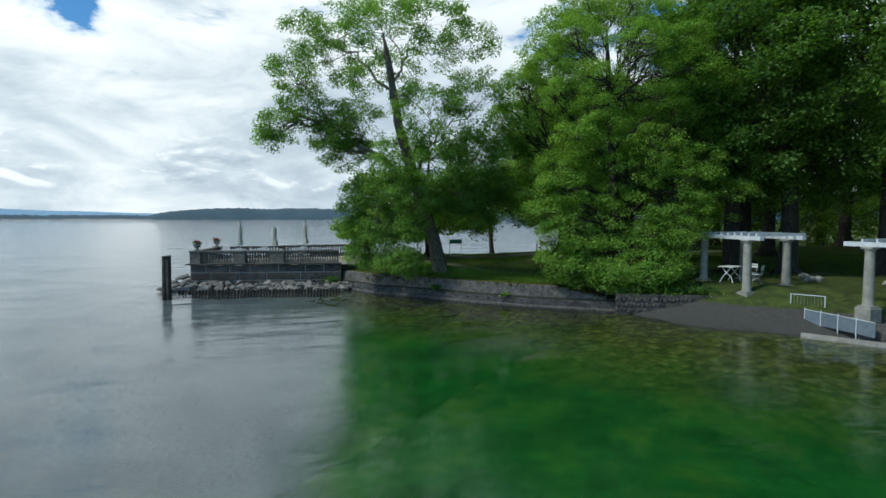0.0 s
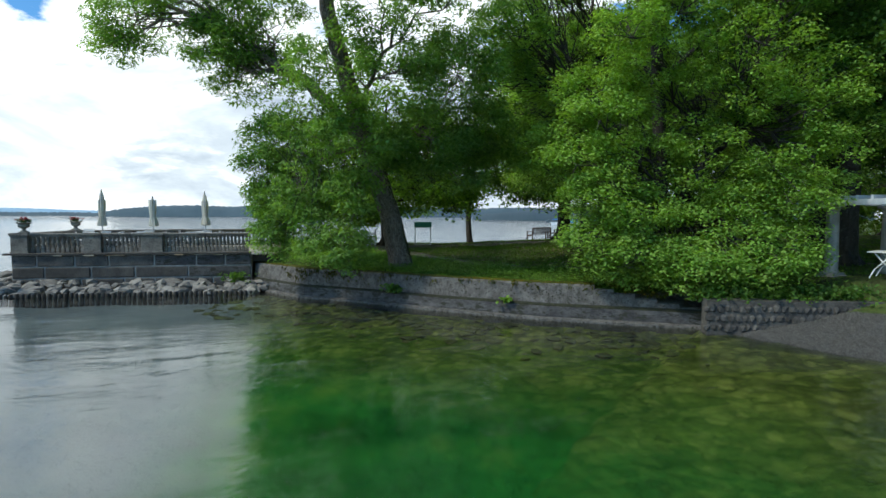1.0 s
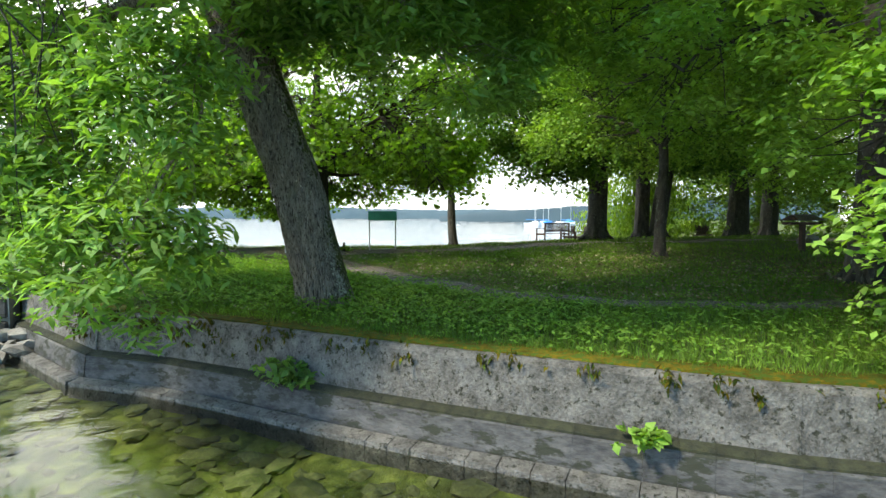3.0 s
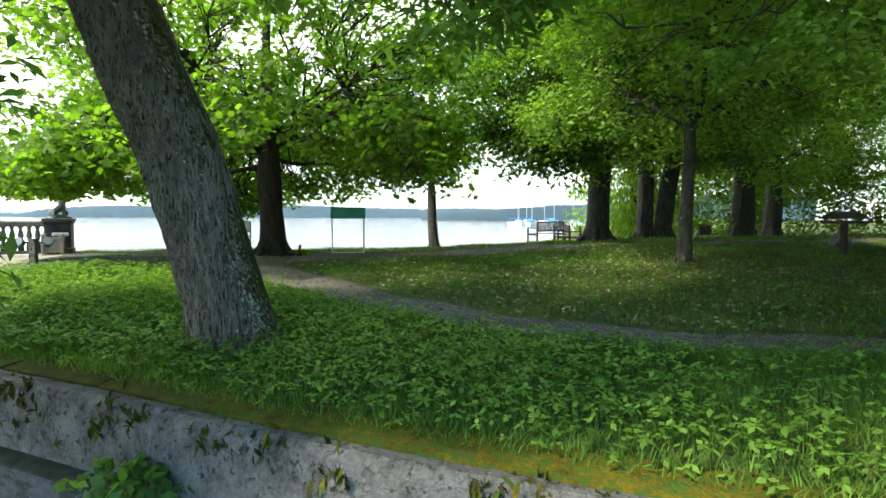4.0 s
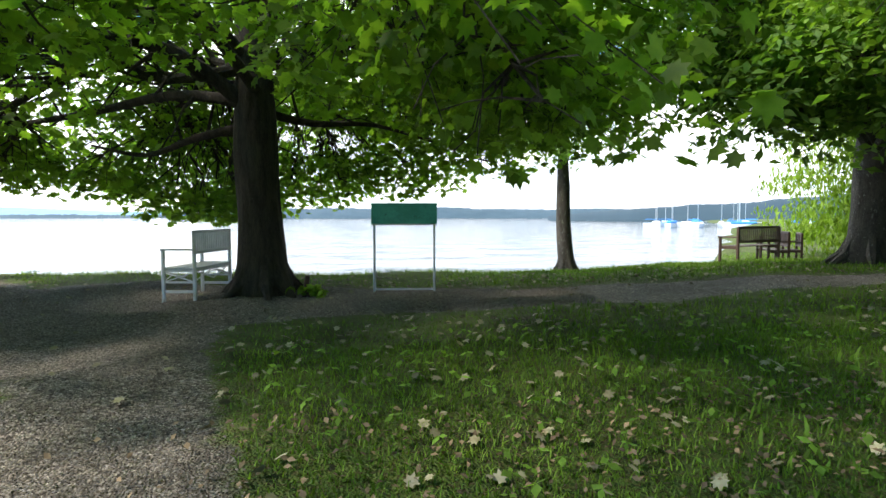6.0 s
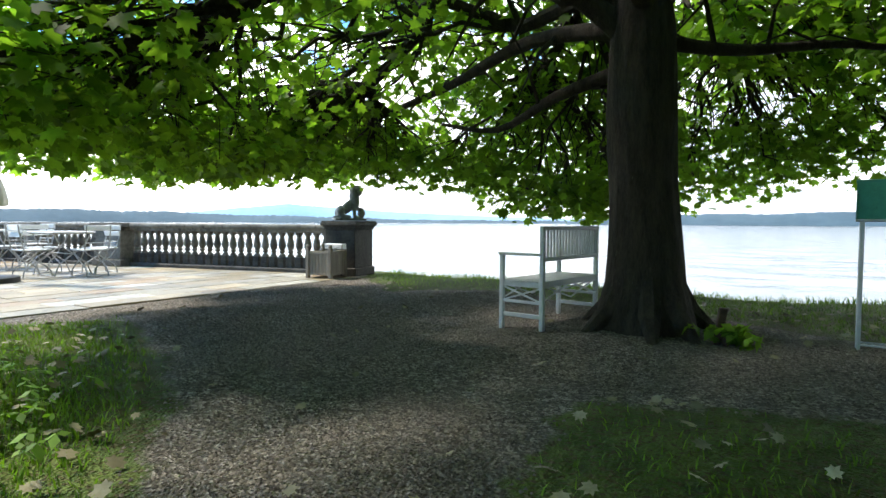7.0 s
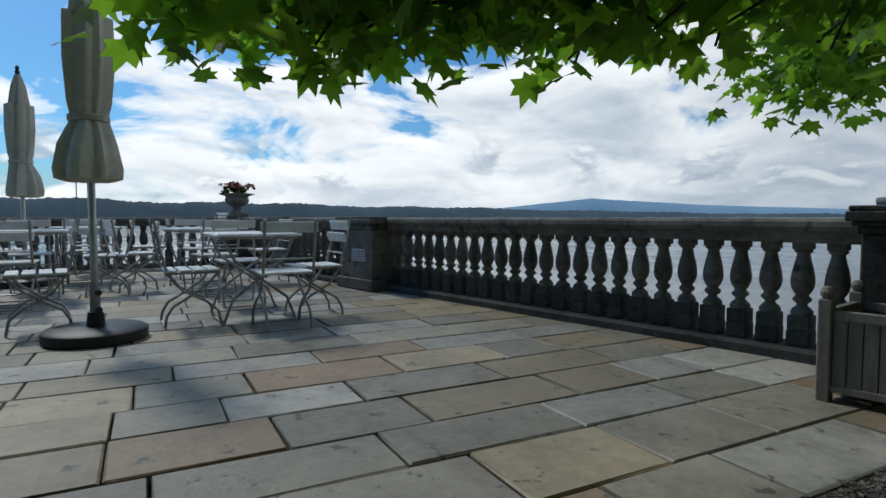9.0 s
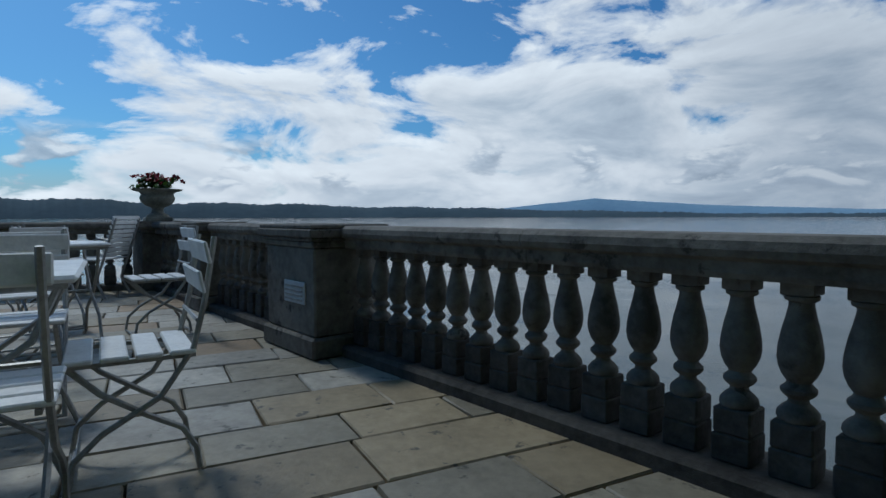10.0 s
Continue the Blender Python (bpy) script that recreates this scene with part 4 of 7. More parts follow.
        for i in range(3, n - 1, 2):
            d = Vector(rng.normal(size=3) * np.array([1, 1, 0.5])).normalized()
            ln = rng.uniform(0.5, 1.3)
            p = fine_line[i]
            r1 = r0 * (1 - 0.78 * i / n) * 0.45
            bough.tube([p, p + d * ln * 0.5 + Vector((0, 0, 0.05)), p + d * ln + Vector((0, 0, -0.12))], [r1, r1 * 0.6, 0.006], 5, cap=False)
        part("bough", bough, bark, t, smooth=True)
    v, n, k = leaf_cloud(rng, np.concatenate(ends), spread, per, size, leaf, droop, flat)
    if pruned:
        v = v.reshape(n, k, 3)
        mid = v.mean(1)
        clear = seg_distance(mid[:, 0] + base[0], mid[:, 1] + base[1], pruned)
        keep = ((mid[:, 2] > 1.3) | ((mid[:, 2] > 0.9) & (mid[:, 1] > 1.0) & (mid[:, 0] > -2.6))) & ((clear > 1.0) | (mid[:, 2] > 1.36)) & ((mid[:, 1] + base[1] > 36.6) | (clear > 1.6) | (mid[:, 2] > 2.0)) & ((mid[:, 0] + base[0] > 8.6) | (mid[:, 1] + base[1] < 40.6) | (mid[:, 2] > 1.50 + 0.1 * np.sin(7.0 * mid[:, 0])))
        v, n = v[keep].reshape(-1, 3), int(keep.sum())
    part("crown", faces_mesh("crown", v, np.arange(n * k).reshape(n, k), mat), None, t)
    return t


WALKWAY = [(13.2, 31.0), (12.6, 34.7), (10.5, 37.0), (7.8, 39.1), (4.0, 42.0)]  # headroom kept under the maple


ASH_AXIS = [((0, 0, -0.1), 0.46), ((-0.10, -0.01, 0.45), 0.40), ((-0.52, -0.23, 2.0), 0.35), ((-1.33, -0.96, 4.0), 0.31), ((-2.25, -2.1, 6.0), 0.27), ((-3.1, -3.3, 8.0), 0.20)]


def scales(ash, rng):
    """Flat patches of moss and pale lichen that cling to the ash trunk."""
    axis_pts = ASH_AXIS
    zs = [p[2] for p, r in axis_pts]
    for name, mat, n, size, lo, hi, mid, wide in (("moss", TRUNK_MOSS, 11000, 0.018, 0.0, 5.5, -4, 20), ("lichen", LICHEN, 800, 0.010, 0.15, 4.0, -55, 15)):
        z = rng.uniform(lo, hi, n) if name == "moss" else lo + (hi - lo) * rng.random(n) ** 1.4
        c = np.stack([np.interp(z, zs, [p[k] for p, r in axis_pts]) for k in range(2)], -1)
        r = np.interp(z, zs, [r for p, r in axis_pts]) + rng.uniform(0.010, 0.034, n)
        a = np.radians(mid + rng.normal(size=n) * wide)
        out = np.stack([np.cos(a), np.sin(a), 0 * a], -1)
        side = np.stack([-np.sin(a), np.cos(a), 0 * a], -1)
        up = np.array([0.0, 0.0, 1.0]) + np.array([-0.33, 0.13, 0.0])
        p = np.concatenate([c, z[:, None]], 1) + out * r[:, None]
        s = (size * rng.uniform(0.5, 1.6, n))[:, None]
        v = np.empty((n, 5, 3))
        for k in range(5):
            b = 1.2566 * k + rng.uniform(-0.4, 0.4, n)
            v[:, k] = p + side * (np.cos(b)[:, None] * s) + up * (np.sin(b)[:, None] * s * 1.3) + out * rng.uniform(-0.004, 0.008, (n, 1))
        tagged(part(name, faces_mesh(name, v.reshape(-1, 3), np.arange(n * 5).reshape(n, 5), mat), None, ash), kind="stuff")


def ground_at(x, y):
    return float(ground_height(np.array([x]), np.array([y]))[0])


def ring(cx, cy, cz, r, rz, n, count, rng, lobe=0.42, squash=0.75, span=1.55):
    """Foliage masses spread over a rough dome."""
    out = []
    for i in range(n):
        u = (i + 0.5) / n
        z = 1 - span * u
        a = i * 2.39996 + rng.random() * 0.4
        q = math.sqrt(max(0, 1 - z * z))
        k = rng.uniform(0.8, 1.05)
        s = rng.uniform(0.8, 1.2) * lobe
        out.append((cx + r * q * math.cos(a) * k, cy + r * q * math.sin(a) * k, cz + rz * z * k, r * s, r * s, r * s * squash, count))
    return out


def grow():
    R = random.Random(5)
    # the old ash that leans out over the bay
    z = ground_at(10.55, 30.9)
    blobs = [(-3.6, 0.8, 10.2, 2.0, 1.8, 1.5, 70), (-5.0, 0.2, 8.4, 1.7, 1.6, 1.3, 60), (-3.9, -0.8, 12.4, 2.0, 1.8, 1.5, 70), (-1.6, 0.5, 13.2, 2.2, 2.0, 1.6, 70), (0.6, 0.6, 12.0, 1.8, 1.8, 1.6, 60), (-4.8, 0.4, 6.4, 1.2, 1.2, 1.3, 40),
             (-1.8, -1.8, 8.4, 1.8, 1.3, 1.3, 60), (0.9, -0.6, 8.9, 1.9, 1.6, 1.4, 70), (2.3, 0.6, 7.0, 2.0, 1.7, 1.4, 75), (0.9, -1.5, 6.4, 1.8, 1.3, 1.2, 75), (-1.2, -1.9, 6.2, 1.7, 1.3, 1.2, 65), (-3.0, -1.0, 6.4, 1.5, 1.3, 1.2, 60),
             (-3.4, 0.2, 4.6, 1.4, 1.3, 1.2, 55), (-2.1, -1.9, 4.4, 1.4, 1.0, 1.0, 55), (0.2, -1.9, 4.4, 1.4, 0.9, 0.9, 60), (1.9, -1.0, 4.9, 1.6, 1.2, 0.9, 60), (3.1, 0.4, 4.8, 1.4, 1.3, 0.9, 50), (1.2, -1.7, 3.3, 1.1, 0.8, 0.6, 40),
             (-3.9, -0.4, 2.9, 1.0, 1.0, 1.0, 45), (-3.3, -1.3, 1.5, 0.8, 0.8, 1.1, 45), (-2.6, -2.2, 0.9, 0.8, 0.7, 0.9, 45), (-2.2, -2.0, 2.6, 0.9, 0.7, 0.8, 40), (-4.4, 0.2, 1.4, 0.7, 0.8, 0.9, 30),
             (-8.8, 0.5, 8.2, 1.2, 1.3, 0.9, 40), (-7.6, 0.3, 9.2, 1.5, 1.4, 1.0, 50), (-9.4, 0.8, 7.6, 0.8, 0.9, 0.7, 25), (-8.2, 0, 10.8, 1.4, 1.4, 1.0, 45), (-6.6, 0.4, 11.6, 1.8, 1.6, 1.2, 55), (-7.4, 1.0, 13.2, 1.6, 1.5, 1.1, 45), (-5.2, 0.5, 14.0, 2.0, 1.8, 1.3, 55),
             (-6.2, 0, 7.4, 1.2, 1.2, 1.0, 45), (-6.3, 0.6, 7.0, 0.9, 0.9, 0.8, 30), (-5.8, 0, 8.0, 1.2, 1.2, 1.0, 40),
             (-4.6, 0.8, 2.6, 0.9, 0.9, 0.9, 45), (-4.9, 1.2, 3.6, 0.9, 1.0, 0.8, 45), (-4.6, 0.5, 4.5, 1.0, 1.0, 0.9, 45), (-4.6, 0.5, 1.2, 0.7, 0.8, 0.8, 35),
             (1.6, 0.3, 4.4, 1.0, 0.9, 0.45, 40), (2.8, 0.6, 4.7, 1.0, 0.9, 0.5, 40), (0.6, 0.2, 4.7, 0.8, 0.8, 0.4, 30), (-0.9, -0.6, 4.1, 0.8, 0.6, 0.5, 40), (-0.3, -0.5, 3.8, 0.7, 0.6, 0.4, 30)]
    tree("ash_tree", "old leaning ash with furrowed bark and pale lichen", (10.55, 30.9, z), [(x, y, h) for (x, y, h), r in ASH_AXIS] + [(-3.7, -4.4, 10.4), (-4.1, -4.9, 12.0)],
         [r for p, r in ASH_AXIS] + [0.13, 0.05], [(x, y - (0.5 if x > -4.5 else 0.1) * min(max(0.0, h - 2.0), 7.0), h, *rest, int(n * 0.8)) for x, y, h, *rest, n in blobs], LEAFLET, 0.165, 80, 0.26, ASH, BARK, 21, droop=0.7, flat=0.5, shell=0.7, sides=150, ridges=0.06, plate=0.3, fork=4.5)
    ash = scene.objects["ash_tree"]
    g = np.random.default_rng(8)
    bare = Shape()
    for i in range(46):
        x, y, z0 = -2.2 - 1.9 * g.random(), -2.4 + 2.2 * g.random(), 3.0 + 3.2 * g.random()
        ln = g.uniform(1.0, 2.6)
        dx, dy = g.normal() * 0.25, g.normal() * 0.25
        bare.tube([(x - dx, y - dy, z0), (x, y, z0 - ln * 0.3), (x + dx, y + dy * 0.5, z0 - ln * 0.75), (x + dx * 1.3 + 0.05, y + dy, z0 - ln), (x + dx * 1.6 + 0.12, y + dy, z0 - ln + 0.08)], [0.012, 0.009, 0.006, 0.004, 0.003], 4, cap=False)
    part("twig_work", bare, DARK_BARK, ash, "thin bare hanging twigs")
    scales(ash, g)
    # the linden that hangs over the bay wall
    z = ground_at(20.7, 28.85)
    blobs = ring(-2.0, -1.4, 8.6, 6.2, 6.8, 100, 50, R, 0.20, 0.62)
    blobs += [(-6.6, -4.0, 2.4, 1.3, 1.3, 0.9, 70), (-5.6, -5.0, 1.6, 1.3, 1.2, 0.9, 80), (-4.4, -5.9, 1.3, 1.4, 1.2, 0.9, 80), (-3.0, -6.4, 1.9, 1.4, 1.2, 0.9, 70), (-7.2, -3.2, 4.0, 1.4, 1.3, 0.9, 70), (-1.6, -6.8, 2.8, 1.5, 1.3, 1.0, 70), (-6.8, -1.2, 3.4, 1.2, 1.3, 0.9, 60),
              (-7.4, -5.2, 0.9, 0.9, 0.9, 0.8, 60), (-6.6, -5.9, 0.5, 0.9, 0.9, 0.7, 60), (-7.3, -5.3, 2.3, 1.0, 1.0, 0.8, 60), (-6.2, -5.6, 1.9, 1.1, 1.1, 0.8, 60), (-7.7, -4.6, 3.3, 1.1, 1.1, 0.8, 60), (-7.2, -5.0, 4.6, 1.2, 1.2, 0.8, 60), (-5.4, -6.4, 0.4, 1.0, 0.9, 0.7, 60), (-4.2, -6.9, 0.7, 1.0, 0.9, 0.7, 60),
              (-5.6, -4.8, 3.4, 1.5, 1.4, 0.9, 70), (-4.0, -6.0, 3.3, 1.5, 1.3, 1.0, 70), (-6.4, -3.6, 5.6, 1.6, 1.4, 1.0, 70), (-4.2, -5.4, 5.3, 1.6, 1.4, 1.0, 70), (-1.8, -6.4, 5.0, 1.6, 1.4, 1.0, 70), (0.8, -6.8, 4.0, 1.6, 1.4, 1.1, 60), (-6.5, 0.8, 4.6, 1.3, 1.4, 0.9, 60), (-5.6, 2.4, 4.2, 1.4, 1.4, 0.9, 60),
              (-2.8, -7.2, 1.2, 1.1, 1.0, 0.8, 60), (-2.2, -7.4, 2.2, 1.2, 1.1, 0.9, 60), (-1.8, -7.5, 3.4, 1.3, 1.2, 0.9, 60), (-3.4, -7.2, 0.6, 0.9, 0.8, 0.6, 50), (-5.5, -7.0, 0.2, 0.9, 0.7, 0.6, 50), (-4.7, -7.4, 0.3, 0.9, 0.7, 0.6, 50), (-3.9, -7.8, 0.3, 0.9, 0.7, 0.6, 50), (-3.0, -8.1, 0.4, 0.9, 0.7, 0.6, 50), (-1.4, -7.3, 4.8, 1.4, 1.3, 1.0, 60)]
    tree("linden_tree", "broad linden whose light green boughs hang over the bay", (20.7, 28.85, z), [(0, 0, -0.1), (-0.05, 0, 1.0), (0.05, 0, 3.0), (-0.3, -0.2, 6.0), (-0.8, -0.5, 10.0), (-1.2, -0.8, 14.0)],
         [0.42, 0.31, 0.27, 0.24, 0.18, 0.06], [(x + 1.45, y + 0.6, *rest, n // 2) for x, y, *rest, n in blobs], OVAL, 0.105, 84, 0.24, LINDEN, DARK_BARK, 22, droop=0.6, flat=0.55, shell=0.8, plate=0.5)
    # the maple beside the bench
    z = ground_at(12.05, 39.93)
    blobs = []
    for i in range(104):
        a = i * 2.39996
        reach = 6.4 - 1.2 * max(0.0, -math.cos(a)) - 2.0 * max(0.0, math.cos(a))
        r = 1.2 + (reach - 1.2) * math.sqrt((i + 0.5) / 104)
        x, y = r * math.cos(a), r * math.sin(a)
        if y < 0 and abs(x) < 0.9 and r > 2.8:
            continue
        blobs.append((x, y, 2.05 + 0.34 * (6.2 - r) + 0.58 * math.sin(i * 1.7) - 0.25 * smooth01((r - 4.6) / 1.6) * max(0.0, math.sin(a)), 0.9, 0.9, 0.42, 20 if x > -2 else 10))
    for i in range(16):
        a = radians(146 + 5.0 * i)
        r = 4.5 + 0.75 * (i % 2)
        blobs.append((r * math.cos(a), r * math.sin(a), 1.98 + 0.30 * math.sin(i * 2.3), 0.66, 0.72, 0.28, 13))
    blobs += [(x, y, 1.74 + 0.1 * math.sin(9 * x), 0.5, 0.5, 0.22, 13) for x, y in ((-5.3, -1.6), (-5.5, -1.0), (-5.2, -0.4), (-5.0, 0.2), (-5.6, -2.2), (-4.7, 0.8), (-6.0, 0.3), (-5.7, 0.9), (-5.2, 1.5))]
    blobs += [(-0.6, 3.6, 1.75, 0.65, 0.65, 0.4, 18), (0.2, 4.2, 1.6, 0.6, 0.6, 0.4, 18), (-1.5, 4.1, 1.95, 0.7, 0.7, 0.4, 18), (1.1, 3.8, 1.85, 0.7, 0.7, 0.4, 18), (2.2, 3.9, 1.9, 0.7, 0.7, 0.4, 16), (-2.3, 3.6, 2.3, 0.8, 0.8, 0.4, 16), (-3.0, 2.0, 1.75, 0.7, 0.7, 0.35, 14), (-2.4, 2.9, 1.7, 0.7, 0.7, 0.35, 14), (-3.4, 2.9, 2.0, 0.8, 0.8, 0.4, 14), (-1.2, 1.4, 3.0, 0.8, 0.8, 0.4, 14), (-1.6, 2.4, 2.6, 0.8, 0.8, 0.4, 14)]
    blobs += [(-4.4, -2.7, 1.7, 0.75, 0.6, 0.30, 18), (-3.6, -3.3, 1.9, 0.7, 0.6, 0.3, 16), (-4.9, -2.0, 1.85, 0.7, 0.7, 0.3, 16)]
    blobs += [(-1.2, 1.6, 1.25, 0.5, 0.5, 0.25, 14), (-0.6, 2.2, 1.2, 0.5, 0.5, 0.25, 14), (-1.8, 2.4, 1.35, 0.6, 0.5, 0.3, 14), (-0.3, 1.5, 1.4, 0.5, 0.5, 0.3, 14), (-0.9, 2.9, 1.3, 0.6, 0.5, 0.3, 14)]
    blobs += [(-6.3, 4.5, 2.2, 0.5, 0.5, 0.35, 12), (-6.2, 3.9, 2.0, 0.6, 0.6, 0.35, 14), (-5.6, 3.2, 2.05, 0.6, 0.6, 0.35, 14), (-5.0, 2.6, 1.95, 0.6, 0.6, 0.35, 14), (-5.9, 4.4, 2.5, 0.7, 0.7, 0.4, 14)]
    blobs += [(-6.15, -0.1, 1.62, 0.40, 0.40, 0.2, 12), (-5.9, 0.35, 1.66, 0.40, 0.40, 0.2, 12), (-6.35, -0.5, 1.70, 0.4, 0.4, 0.2, 10), (-5.5, 0.9, 1.7, 0.5, 0.5, 0.25, 12)]
    for i in range(34):
        a, r = i * 2.39996 + 1.0, 1.4 + 4.2 * math.sqrt((i + 0.5) / 34)
        x, y = r * math.cos(a), r * math.sin(a)
        blobs.append((x, y, 5.0 + 0.28 * (5.6 - r) + 0.6 * math.sin(i * 2.9), 1.2, 1.2, 0.6, 26))
        blobs.append((0.8 * x, 0.8 * y, 4.0 + 0.3 * math.sin(i * 1.9), 0.9, 0.9, 0.45, 6))
    blobs += [(2.3 * math.cos(i * 1.05), 2.3 * math.sin(i * 1.05), 7.6, 1.5, 1.5, 0.9, 18) for i in range(6)] + [(0.3, 0.2, 8.8, 1.8, 1.8, 1.2, 24)]
    tree("maple_tree", "broad maple with dark trunk, low limbs and lobed leaves", (12.05, 39.93, z), [(0, 0, -0.1), (-0.02, 0, 0.4), (-0.05, 0.02, 1.2), (-0.08, 0.03, 2.6), (-0.15, 0.0, 4.6), (0.0, 0.1, 7.6)],
         [0.44, 0.335, 0.285, 0.265, 0.14, 0.04], blobs, PALM, 0.128, 16, 0.28, MAPLE, MAPLE_BARK, 23, droop=0.8, flat=0.3, fork=2.9, limb=0.75, pruned=WALKWAY, boughs=[
             ([(-0.1, 0, 2.45), (-0.65, -0.2, 2.95), (-1.3, -0.5, 3.2), (-2.0, -0.8, 3.05), (-3.0, -1.1, 3.35), (-4.2, -1.2, 3.2)], 0.115), ([(0, 0.1, 2.35), (-0.9, 0.3, 2.15), (-1.7, 0.8, 1.95), (-2.5, 1.0, 2.1)], 0.075),
             ([(0.05, 0, 2.8), (0.8, -0.3, 3.1), (2.2, -0.6, 2.95), (4.2, -0.6, 3.05)], 0.095), ([(0.05, 0.1, 2.5), (0.7, 0.3, 2.4), (1.6, 0.9, 2.5), (2.6, 1.2, 2.3)], 0.07),
             ([(0, -0.1, 2.7), (-0.5, -1.4, 3.25), (-1.2, -2.8, 3.15), (-2.0, -3.8, 2.9)], 0.085), ([(-0.05, 0.1, 2.75), (-0.6, 1.6, 3.0), (-1.0, 3.4, 2.6)], 0.08), ([(-0.1, 0, 2.6), (-1.2, 0.4, 2.75), (-2.6, 1.4, 2.65), (-4.4, 2.4, 2.5), (-6.0, 3.6, 2.35)], 0.09)])
    # slender tree on the lake edge
    z = ground_at(19.08, 45.85)
    blobs = [(0.2, 0, 5.2, 1.6, 1.6, 1.2, 32), (-0.9, 0.3, 4.1, 1.1, 1.1, 0.8, 26), (0.8, -0.4, 6.8, 1.6, 1.6, 1.3, 32), (-0.3, 0.3, 8.3, 1.4, 1.4, 1.2, 30), (1.6, -0.6, 5.0, 1.2, 1.2, 0.9, 26), (-0.8, -0.6, 3.3, 0.8, 0.8, 0.5, 22), (1.2, 0.4, 3.9, 0.9, 0.9, 0.6, 26), (-1.7, 0.2, 5.4, 1.1, 1.1, 0.8, 30), (1.9, 0.3, 6.3, 1.2, 1.2, 0.9, 30), (-1.2, -0.5, 6.9, 1.3, 1.3, 1.0, 30)]
    tree("young_tree", "slender young tree on a small mound at the lake edge", (19.08, 45.85, z), [(0, 0, -0.1), (-0.02, 0, 0.4), (-0.10, 0, 2.4), (-0.15, 0.05, 5.0), (0, 0, 8.0)], [0.34, 0.20, 0.17, 0.12, 0.04], blobs, OVAL, 0.14, 34, 0.36, ASH, DARK_BARK, 24)
    # park trees behind
    park = [((23.46, 41.1), 0.36, 12, 5.2, 31, DARK_LEAF, 2.6, "thick-trunked park tree with dark foliage behind the benches"),
            ((20.61, 34.37), 0.135, 10, 4.6, 32, LINDEN, 2.2, "slim park tree with a lichened trunk on the lawn"),
            ((27.4, 43.0), 0.30, 13, 5.4, 33, DARK_LEAF, 2.5, "old park tree with a dark trunk on the lawn"),
            ((28.05, 42.6), 0.34, 13, 5.2, 34, DARK_LEAF, 2.6, "old park tree with a dark leaning trunk"),
            ((37.3, 46.3), 0.55, 14, 6.5, 35, LINDEN, 2.2, "broad park tree across the lawn"),
            ((43.0, 48.8), 0.5, 15, 7.0, 36, LINDEN, 2.4, "broad park tree across the lawn"),
            ((30.5, 29.6), 0.5, 18, 6.5, 37, DARK_LEAF, 2.6, "tall dark park tree behind the pergola"),
            ((32.6, 21.7), 0.5, 19, 6.8, 38, DARK_LEAF, 2.8, "tall dark park tree behind the pergola"),
            ((29.9, 13.9), 0.5, 18, 6.0, 39, DARK_LEAF, 3.2, "tall dark park tree behind the second pergola"),
            ((40.0, 14.0), 0.5, 18, 7.0, 40, DARK_LEAF, 2.6, "tall dark park tree at the edge of the garden"),
            ((27.7, 23.3), 0.42, 17, 5.2, 41, DARK_LEAF, 3.4, "tall dark park tree beside the pergola"),
            ((25.1, 24.5), 0.38, 15, 4.6, 51, DARK_LEAF, 3.8, "dark park tree shading the pergola"),
            ((37.2, 34.3), 0.45, 16, 6.5, 42, DARK_LEAF, 3.0, "broad dark park tree across the lawn"),
            ((45.0, 27.0), 0.5, 17, 7.5, 43, DARK_LEAF, 2.0, "tall dark park tree at the edge of the garden"),
            ((25.5, 9.5), 0.4, 15, 5.0, 47, LINDEN, 3.4, "light green linden beside the second pergola"),
            ((56.0, 18.0), 0.5, 17, 8.0, 48, DARK_LEAF, 1.0, "tall dark tree closing the garden"),
            ((54.0, 30.0), 0.5, 17, 8.0, 49, DARK_LEAF, 1.0, "tall dark tree closing the garden"),
            ((50.0, 4.0), 0.5, 17, 8.0, 50, DARK_LEAF, 1.0, "tall dark tree closing the garden"),
            ((52.8, 41.2), 0.5, 15, 8.0, 44, LINDEN, 1.8, "broad light green tree at the far side of the lawn"),
            ((50.0, 55.0), 0.5, 14, 7.0, 45, BRIGHT_LEAF, 1.6, "broad light green tree at the far side of the lawn"),
            ((60.0, 50.0), 0.5, 15, 8.0, 46, LINDEN, 1.2, "broad light green tree at the far side of the lawn")]
    for (x, y), r, h, w, seed, mat, low, label in park:
        rr = random.Random(seed)
        blobs = ring(0, 0, low + (h - low) * 0.56, w * 0.85, (h - low) * 0.56, 40, 34, rr, 0.34, 0.6, 1.9)
        if seed == 31:
            blobs += [(-3.8, -1.5, 2.7, 1.1, 1.1, 0.7, 40), (-3.2, -2.5, 3.1, 1.1, 1.1, 0.7, 40), (-4.4, 0.2, 3.3, 1.1, 1.1, 0.7, 40), (-3.0, -0.5, 3.7, 1.2, 1.2, 0.8, 40), (-2.4, -1.8, 2.4, 0.9, 0.9, 0.6, 30), (-4.6, -0.9, 4.6, 1.3, 1.3, 0.9, 40)]
        lean = 0.9 if seed == 34 else 0.1
        tree("park_tree", label, (x, y, ground_at(x, y)), [(0, 0, -0.1), (0.02, 0.02, 0.5), (0.05 + lean * 0.3, 0, 2.5), (lean, 0.1, h * 0.45), (lean, 0, h * 0.9)], [r * 1.5, r * 1.12, r, r * 0.7, r * 0.2], blobs, OVAL, *((0.125, 44, 0.30) if seed == 32 else (0.19, 30, 0.36)), mat, DARK_BARK, seed, group="park trees", plate=0.5)
    rng = np.random.default_rng(60)
